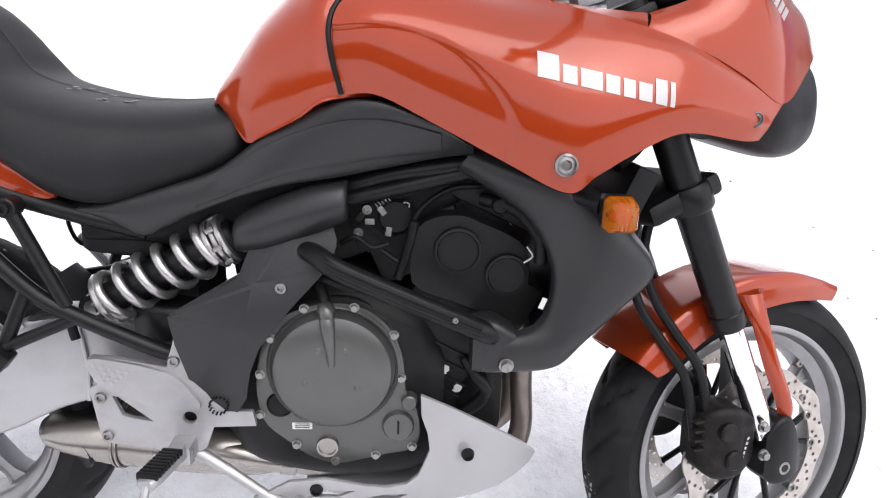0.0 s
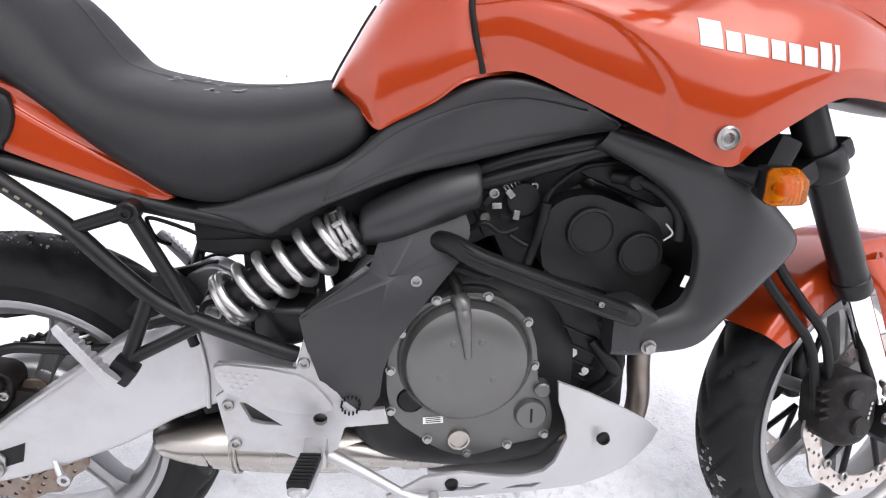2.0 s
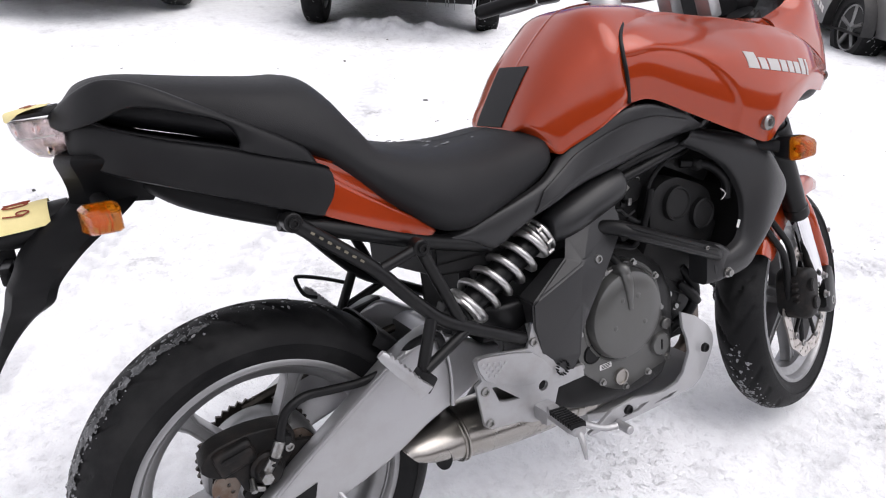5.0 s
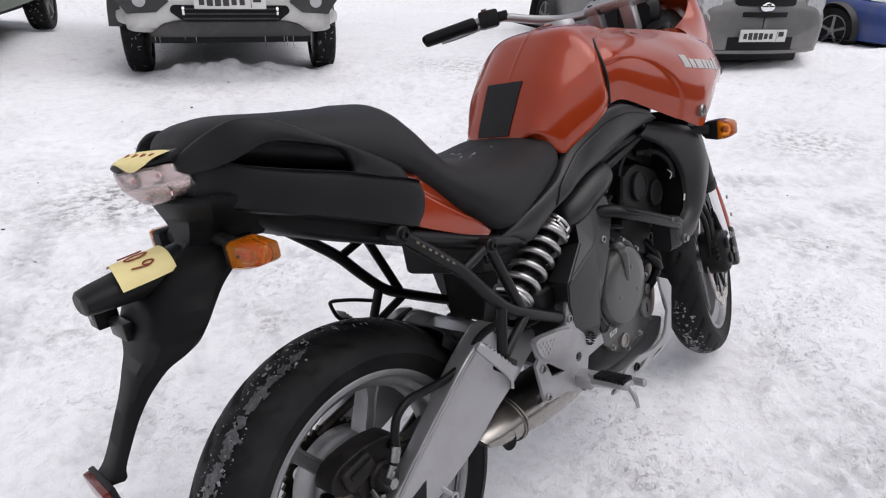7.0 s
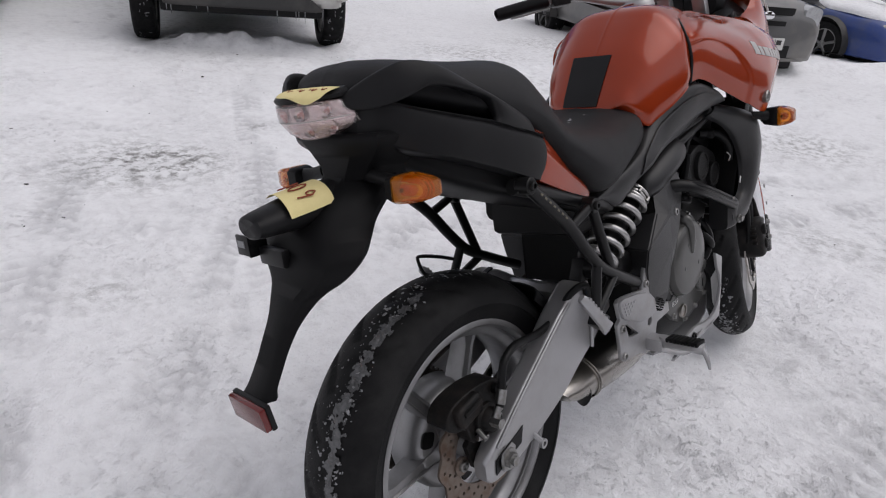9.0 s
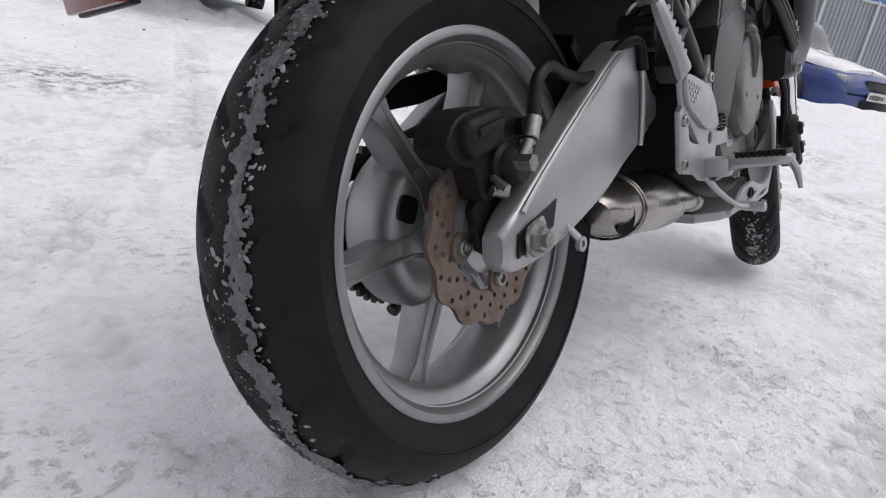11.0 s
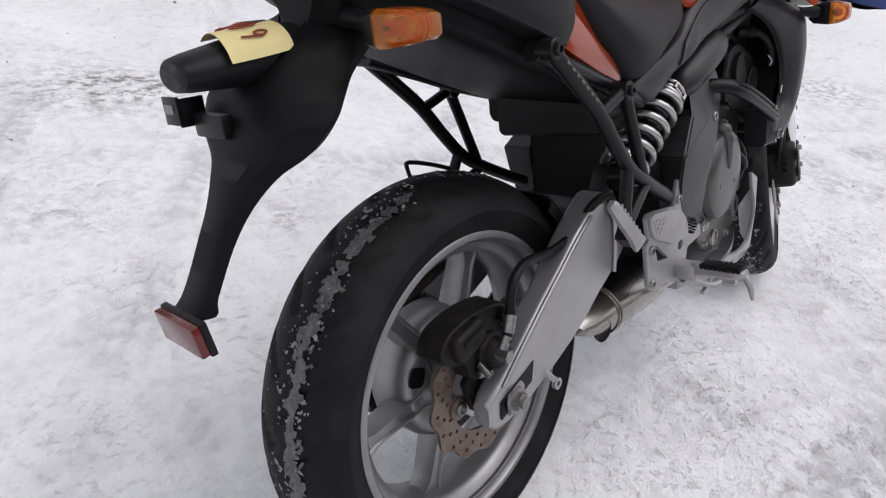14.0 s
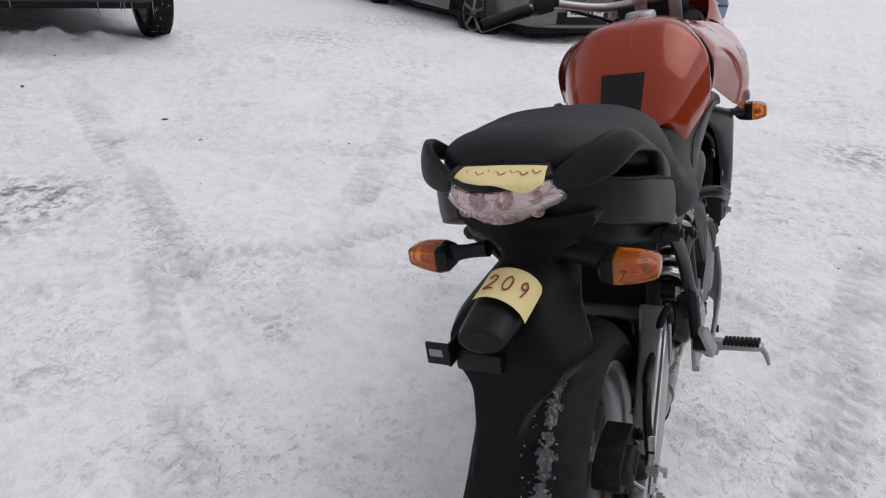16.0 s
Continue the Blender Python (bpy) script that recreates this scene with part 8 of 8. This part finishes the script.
def car_shell(name, label, paint, where, length, half, bottom, hood, roof, wheel_r, front_axle, wheelbase, snow_top=0.0, tyre=0.215):
    """A parked car: painted body, dark glass cabin, roof and wheels. It faces +x and its front bumper stands at x = 0."""
    car = new(name)
    car.matrix_basis = YARD @ where
    tagged(car, label, "car", group="parked cars")
    def st(x, w, zb, zt, crown=0.03):
        return (x, [(0, zb), (-w * 0.86, zb), (-w * 0.97, zb + 0.05), (-w, zb + 0.18), (-w, (zb + zt) / 2 + 0.05), (-w * 0.96, zt - 0.10), (-w * 0.82, zt - 0.015), (-w * 0.4, zt + crown * 0.7), (0, zt + crown)])
    shell = body([
        st(0.010, half * 0.80, bottom + 0.04, hood - 0.22), st(-0.050, half * 0.90, bottom, hood - 0.12), st(-0.220, half * 0.97, bottom, hood - 0.045), st(-0.60, half, bottom, hood),
        st(-1.20, half, bottom - 0.02, hood + 0.06), st(-length * 0.55, half, bottom - 0.02, hood + 0.10), st(-length * 0.85, half, bottom, hood + 0.10), st(-length * 0.97, half * 0.95, bottom, hood + 0.04), st(-length, half * 0.85, bottom + 0.06, hood - 0.10)], 4, 4)
    part("body_shell", shell, paint, car, smooth=40)
    def cab(x, w, zb, zt):
        return (x, [(0, zb), (-w, zb), (-w * 0.99, zb + 0.04), (-w * 0.90, zt - 0.08), (-w * 0.80, zt), (0, zt + 0.02)])
    base = hood + 0.04
    part("cabin_glass", body([cab(-1.00, half * 0.84, base - 0.06, base + 0.02), cab(-1.25, half * 0.88, base, base + 0.22), cab(-1.75, half * 0.90, base, roof - 0.03), cab(-length * 0.75, half * 0.90, base, roof - 0.03), cab(-length * 0.93, half * 0.86, base, base + 0.10)], 3, 4), CAR_GLASS, car, "dark car windows", smooth=40)
    part("roof", body([cab(-1.70, half * 0.66, roof - 0.05, roof), cab(-1.90, half * 0.78, roof - 0.05, roof + 0.02), cab(-length * 0.72, half * 0.78, roof - 0.05, roof + 0.02), cab(-length * 0.80, half * 0.66, roof - 0.06, roof)], 3, 3), paint, car)
    for x in (-front_axle, -front_axle - wheelbase):
        for s in (-1, 1):
            arch = turned([(wheel_r * 1.10, -0.10), (wheel_r * 1.17, 0.0), (wheel_r * 1.10, 0.006)], (x, s * half * 0.995, wheel_r), 40)
            for v in arch.verts:
                v.co.z = max(v.co.z, bottom + 0.01)
            part("wheel_arch", arch, TRIM, car, "dark wheel arch")
            hollow = rod((x, s * (half - 0.26), wheel_r), (x, s * (half + 0.006), wheel_r), wheel_r * 1.10, 32)
            for v in hollow.verts:
                v.co.z = max(v.co.z, bottom + 0.02)
            part("arch_hollow", hollow, HOSE, car, "black wheel arch hollow")
            car_wheel(car, x, s * (half + 0.030 - tyre / 2), wheel_r, tyre, True)
    # underside made extra deep and black, standing in for shadow beneath the car
    part("underbody", block((length * 0.86, half * 1.5, 0.24), (-length * 0.47, 0, bottom + 0.02), 0.03), HOSE, car, "black car underside")
    if snow_top:
        cover = body([(-0.16, [(0, hood - 0.07), (-half * 0.60, hood - 0.07), (-half * 0.70, hood - 0.05), (-half * 0.55, hood - 0.02), (0, hood + 0.00)]),
                      (-0.50, [(0, hood - 0.01), (-half * 0.75, hood - 0.03), (-half * 0.84, hood - 0.01), (-half * 0.70, hood + 0.05), (0, hood + 0.09)]),
                      (-1.05, [(0, hood + 0.02), (-half * 0.75, hood + 0.02), (-half * 0.85, hood + 0.06), (-half * 0.70, hood + 0.13), (0, hood + 0.17)]),
                      (-1.50, [(0, hood + 0.05), (-half * 0.70, hood + 0.10), (-half * 0.78, hood + 0.22), (-half * 0.62, hood + 0.34), (0, hood + 0.38)]),
                      (-1.90, [(0, roof - 0.05), (-half * 0.65, roof - 0.05), (-half * 0.72, roof + 0.00), (-half * 0.60, roof + 0.09), (0, roof + 0.12)]),
                      (-length * 0.70, [(0, roof - 0.05), (-half * 0.65, roof - 0.05), (-half * 0.72, roof + 0.02), (-half * 0.60, roof + 0.10), (0, roof + 0.13)]),
                      (-length * 0.92, [(0, hood + 0.10), (-half * 0.60, hood + 0.10), (-half * 0.70, hood + 0.14), (-half * 0.55, hood + 0.22), (0, hood + 0.25)])], 4, 5)
        for v in cover.verts:
            v.co.z += 0.025 * noise.noise(v.co * 3.0) + 0.01 * noise.noise(v.co * 9)
        part("snow_cover", cover, SNOW, car, "thick white snow on the bonnet and roof")
    return car


def fog_lamp(car, y, z, x, size=0.2):
    s = math.copysign(1, y)
    shape = [(y - s * size * 0.55, z + size * 0.30), (y + s * size * 0.50, z + size * 0.36), (y + s * size * 0.62, z + size * 0.05), (y + s * size * 0.35, z - size * 0.34), (y - s * size * 0.40, z - size * 0.30), (y - s * size * 0.75, z - size * 0.02)]
    bm = skin([[Vector((x - 0.06, a, b)) for a, b in shape], [Vector((x + 0.012, a, b)) for a, b in shape]])
    housing = part("fog_lamp", bm, TRIM, car, "black fog lamp recess")
    lamp = turned([(0, 0.004), (size * 0.13, 0.003), (size * 0.17, -0.004), (size * 0.18, -0.015)], (0, 0, 0), 20, "x")
    lamp.transform(pose(x + 0.016, y, z))
    part("lamp_glass", lamp, CAR_LAMP, housing, "round lamp glass")


def front_bar(car, name, y0, y1, z0, z1, x0, x1, material, label="", curve=0.06):
    """A strip across a car's front that follows its curve."""
    half = max(abs(y0), abs(y1))
    ys = np.linspace(y0, y1, 9)
    rows = [[(x1 - curve * (y / max(half, 0.01)) ** 2, y, z) for y in ys] for z in (z0, (z0 + z1) / 2, z1)]
    return part(name, band(rows, 2, 2, x1 - x0), material, car, label)


def build_suv():
    base = 0.165
    heading = math.degrees(math.atan2(-0.87, -0.49))
    car = car_shell("parked_suv", "dirty white off-road car parked on packed snow", WHITE_PAINT, pose(2.21, 4.222, base - 0.042, 0, 0, heading), 4.5, 0.83, 0.40, 1.02, 1.72, 0.355, 0.78, 2.65, tyre=0.185)
    x = 0.02
    bm = skin([[Vector((xx, a, b)) for a, b in ((-0.60, 0.385), (-0.55, 0.372), (0.55, 0.372), (0.60, 0.385), (0.50, 0.468), (0.40, 0.492), (-0.40, 0.492), (-0.50, 0.468))] for xx in (x - 0.14, x + 0.016)])
    bmesh.ops.bevel(bm, geom=list(bm.edges), offset=0.012, segments=2, affect="EDGES")
    part("bumper_valance", bm, TRIM, car, "grey black lower bumper edge", smooth=40)
    bm = skin([[Vector((xx, a, b)) for a, b in ((-0.34, 0.478), (0.34, 0.478), (0.44, 0.555), (0.42, 0.600), (-0.42, 0.600), (-0.44, 0.555))] for xx in (x - 0.10, x + 0.010)])
    bmesh.ops.bevel(bm, geom=list(bm.edges), offset=0.008, segments=2, affect="EDGES")
    part("bumper_opening", bm, HOSE, car, "black opening in the bumper", smooth=40)
    for z in (0.505, 0.540, 0.575):
        part("opening_slat", block((0.012, 0.70, 0.010), (x + 0.012, 0, z), 0.003), TRIM, car)
    number_plate(car, x + 0.028, 0.632)
    for s in (-1, 1):
        fog_lamp(car, s * 0.640, 0.630, 0.006, 0.27)
        part("tow_eye", turned([(0.018, -0.008), (0.034, -0.008), (0.034, 0.008), (0.018, 0.008)], (x + 0.024, s * 0.34, 0.560), 16, closed=True), CHROME, car, "tow eye")
        part("headlight", body([(-0.02, [(0, 0.0), (-0.10, 0.0), (-0.14, 0.05), (-0.14, 0.12), (0, 0.14)]), (-0.20, [(0, 0.0), (-0.12, 0.0), (-0.17, 0.05), (-0.17, 0.14), (0, 0.16)])], 3, 2), CAR_LAMP, car, "car headlight", move=pose(-0.04, s * 0.62, 0.80))
        part("bumper_flare", block((0.30, 0.10, 0.10), (-0.16, s * 0.76, 0.50), 0.04, turn=(0, 0, s * -20)), WHITE_PAINT, car)
    part("grille", block((0.03, 0.62, 0.13), (-0.02, 0, 0.90), 0.01), TRIM, car, "dark grille")
    rnd = random.Random(11)
    for k in range(9):
        y = rnd.uniform(-0.6, -0.25) if k % 2 else rnd.uniform(0.2, 0.6)
        part("icicle", tube([(x - 0.03, y, 0.40), (x - 0.03, y + 0.003, 0.40 - rnd.uniform(0.05, 0.14))], [0.006, 0.001], 6, 1), ICE, car, "icicle under the bumper")


def build_grey_car():
    car = car_shell("parked_estate_car", "dirty grey estate car with a dark grille", GREY_PAINT, pose(6.34, 1.72, 0.050, 0, 0, -121), 3.9, 0.82, 0.27, 0.88, 1.50, 0.31, 0.80, 2.4)
    x = 0.02
    front_bar(car, "lower_grille", -0.48, 0.48, 0.30, 0.42, x - 0.02, x + 0.02, HOSE, "black lower air intake", 0.05)
    front_bar(car, "grille", -0.34, 0.34, 0.70, 0.77, x - 0.02, x + 0.012, HOSE, "dark grille slot", 0.04)
    front_bar(car, "grille_bar", -0.34, 0.34, 0.60, 0.645, x - 0.02, x + 0.012, HOSE, "dark grille slot", 0.04)
    badge = turned([(0, 0.004), (0.05, 0.003), (0.06, -0.004)], (0, 0, 0), 20, "x")
    badge.transform(pose(x + 0.012, 0, 0.69) @ Matrix.Diagonal((1, 1.3, 0.7, 1)))
    part("badge", badge, CHROME, car, "plain oval chrome badge")
    number_plate(car, x + 0.020, 0.435)
    for s in (-1, 1):
        part("headlight", body([(0.0, [(0, 0.0), (-0.05, 0.0), (-0.08, 0.06), (-0.10, 0.20), (0, 0.24)]), (-0.20, [(0, 0.0), (-0.08, 0.0), (-0.12, 0.06), (-0.14, 0.22), (0, 0.26)])], 3, 2), CAR_LAMP, car, "pale car headlight", move=pose(-0.01, s * 0.58, 0.56))
    front_bar(car, "bumper_lip", -0.62, 0.62, 0.27, 0.30, x - 0.03, x + 0.03, GREY_PAINT, "", 0.08)


def build_blue_car():
    car = car_shell("parked_sedan", "dirty blue sedan with snow on its bonnet", BLUE_PAINT, pose(10.05, 0.82, ground_height(10, 1.0) - 0.17, 0, 0, -112), 4.4, 0.86, 0.22, 0.74, 1.42, 0.315, 0.85, 2.6, snow_top=0.1)
    x = 0.02
    front_bar(car, "lower_grille", -0.42, 0.42, 0.26, 0.38, x - 0.02, x + 0.02, HOSE, "black lower air intake", 0.04)
    front_bar(car, "grille", -0.30, 0.30, 0.52, 0.62, x - 0.02, x + 0.015, TRIM, "dark grille", 0.03)
    front_bar(car, "grille_trim", -0.32, 0.32, 0.62, 0.635, x - 0.02, x + 0.02, CHROME, "chrome grille trim", 0.03)
    number_plate(car, x + 0.022, 0.44)
    for s in (-1, 1):
        fog_lamp(car, s * 0.58, 0.36, -0.05, 0.16)
        part("headlight", body([(0.0, [(0, 0.0), (-0.12, 0.0), (-0.17, 0.05), (-0.16, 0.11), (0, 0.12)]), (-0.30, [(0, 0.02), (-0.14, 0.02), (-0.20, 0.07), (-0.18, 0.14), (0, 0.16)])], 3, 2), CAR_LAMP, car, "snowy car headlight", move=pose(-0.06, s * 0.56, 0.53))


def build_green_car():
    heading = math.degrees(math.atan2(-0.87, -0.49))
    car = car_shell("parked_van", "dirty green car parked on a snow bank", GREEN_PAINT, pose(-0.30, 5.42, ground_height(0.3, 5.6) + 0.02, 0, 0, heading), 4.4, 0.84, 0.34, 0.95, 1.75, 0.33, 0.95, 2.5)
    front_bar(car, "bumper", -0.74, 0.74, 0.36, 0.50, -0.02, 0.05, TRIM, "dark bumper", 0.10)
    number_plate(car, 0.06, 0.50)


# ---- fence and building ----
FENCE = shader("grey_corrugated_steel_fence", (0.28, 0.30, 0.32), rough=0.5, metal=0.3, spots=0.4, spot_size=1.2, spot_colour=(0.21, 0.22, 0.23))
FENCE_EDGE = shader("pale_fence_capping", (0.46, 0.48, 0.49), rough=0.5, metal=0.3)
SHED_WALL = shader("dark_brown_brick_wall", (0.075, 0.055, 0.045), rough=0.85, grain=0.2, grain_size=40, spots=0.6, spot_size=0.8, spot_colour=(0.045, 0.038, 0.034))
BLUE_WALL = shader("blue_painted_wall_panels", (0.018, 0.105, 0.33), rough=0.5, spots=0.3, spot_size=0.5, spot_colour=(0.03, 0.13, 0.36))


def build_fence():
    a, way = Vector((7.6, 10.22, 0)), Vector((0.916, -0.401, 0))
    side = Vector((-0.401, -0.916, 0))
    root = new("fence")
    root.matrix_basis = YARD
    tagged(root, "grey corrugated steel fence behind heaps of snow", "fence", kind="structure")
    length, sheet = 30.0, 2.5
    for k in range(int(length / sheet)):
        bm = bmesh.new()
        lo, hi = [], []
        pitch = 0.20
        s = k * sheet
        while s <= (k + 1) * sheet - 0.08:
            for ds, d in ((0.0, 0.0), (0.07, 0.0), (0.09, 0.035), (0.16, 0.035), (0.18, 0.0)):
                p = a + way * (s + ds) + side * d
                lo.append(bm.verts.new((p.x, p.y, 0.05)))
                hi.append(bm.verts.new((p.x, p.y, 2.90)))
            s += pitch
        for i in range(len(lo) - 1):
            bm.faces.new((lo[i], lo[i + 1], hi[i + 1], hi[i]))
        part("fence_sheet", bm, FENCE, root, smooth=20)
        p = a + way * (k * sheet) + side * 0.05
        part("fence_post", block((0.10, 0.08, 3.0), (p.x, p.y, 1.5), 0.006, turn=(0, 0, -23.6)), FENCE_EDGE, root)
        m = a + way * ((k + 0.5) * sheet) + side * 0.02
        part("fence_cap", block((sheet, 0.10, 0.06), (m.x, m.y, 2.93), 0.004, turn=(0, 0, -23.6)), FENCE_EDGE, root)
    q = a + way * 12.3 + side * 0.06
    sign = part("fence_sign", block((0.42, 0.012, 0.42), (q.x, q.y, 2.45), 0.003, turn=(0, 0, -23.6)), WHITE_LABEL, None)
    sign.matrix_basis = YARD
    tagged(sign, "small white sign on the grey fence", "sign")
    q2 = q + side * 0.009
    part("sign_bar", block((0.26, 0.004, 0.04), (q2.x, q2.y, 2.45), 0, turn=(0, 0, -23.6)), TRIM, sign, "dark bar of writing")


def build_building():
    a, way = Vector((9.0, 19.5, 0)), Vector((0.916, -0.401, 0))
    side = Vector((-0.401, -0.916, 0))
    root = new("building")
    root.matrix_basis = YARD
    tagged(root, "blue industrial building behind the fence", "building", kind="structure")
    for k in range(9):
        m = a + way * (k * 5.0 + 2.5)
        part("wall", block((4.985, 0.4, 7.5), (m.x, m.y, 3.75), 0.01, turn=(0, 0, -23.6)), BLUE_WALL, root)
    m = a + way * 22.5
    part("roof", block((45.4, 1.2, 0.35), (m.x, m.y, 7.7), 0.02, turn=(0, 0, -23.6)), FENCE_EDGE, root)
    for k, s in enumerate((16.5, 26.0, 35.0)):
        m = a + way * s + side * 0.21
        win = part("window", block((2.6, 0.06, 1.3), (m.x, m.y, 3.4), 0.01, turn=(0, 0, -23.6)), CAR_GLASS, root, "dark window")
        for d in (-1.3, 0.0, 1.3):
            f = m + way * d + side * 0.03
            part("frame", block((0.08, 0.05, 1.42), (f.x, f.y, 3.4), 0.004, turn=(0, 0, -23.6)), FENCE_EDGE, win)
        for z in (2.72, 4.08):
            f = m + side * 0.03
            part("frame", block((2.72, 0.05, 0.08), (f.x, f.y, z), 0.004, turn=(0, 0, -23.6)), FENCE_EDGE, win)


def build_unseen_shed():
    """A long dark shed along the other side of the yard, behind the camera: unseen, added so the paint reflects a dark
    band.
    """
    root = new("unseen_shed")
    root.matrix_basis = YARD
    tagged(root, "unseen long dark shed added across the snowy yard for reflections", "building", kind="structure")
    for k in range(12):
        x = -24.0 + 4.5 * k
        part("wall", block((4.485, 0.5, 5.0), (x, -16.0, 2.5), 0.01), SHED_WALL, root)
        part("window", block((2.0, 0.06, 1.4), (x, -15.73, 3.0), 0.01), CAR_GLASS, root, "dark window")
        part("sill", block((2.2, 0.16, 0.08), (x, -15.68, 2.26), 0.01), FENCE_EDGE, root)
    part("roof", block((56.0, 9.0, 0.4), (1.0, -20.0, 5.15), 0.02), SHED_WALL, root)


build_suv()
build_unseen_shed()
build_green_car()
build_grey_car()
build_blue_car()
build_fence()
build_building()


# ---- small litter on the snow ----
def build_litter():
    rnd = random.Random(21)
    bm = bmesh.new()
    for _ in range(260):
        r, a = rnd.uniform(0.2, 1) ** 0.6 * 4.2, rnd.uniform(0, 6.283)
        x, y = 0.6 + r * math.cos(a), 0.6 + r * math.sin(a)
        s = rnd.uniform(0.0015, 0.005) if rnd.random() < 0.94 else rnd.uniform(0.006, 0.013)
        own = bmesh.new()
        bmesh.ops.create_icosphere(own, subdivisions=1, radius=1)
        for v in own.verts:
            v.co *= rnd.uniform(0.6, 1.3)
        q = ground_point(x, y)
        own.transform(pose(q.x, q.y, q.z + s * 0.2, 0, 0, rnd.uniform(0, 180)) @ Matrix.Diagonal((s * rnd.uniform(1, 2.4), s, s * 0.5, 1)))
        merge(bm, own)
    ob = part("snow_litter", bm, TRIM, None)
    tagged(ob, "small dark grit and litter on the snow", "grit", kind="stuff")


build_litter()
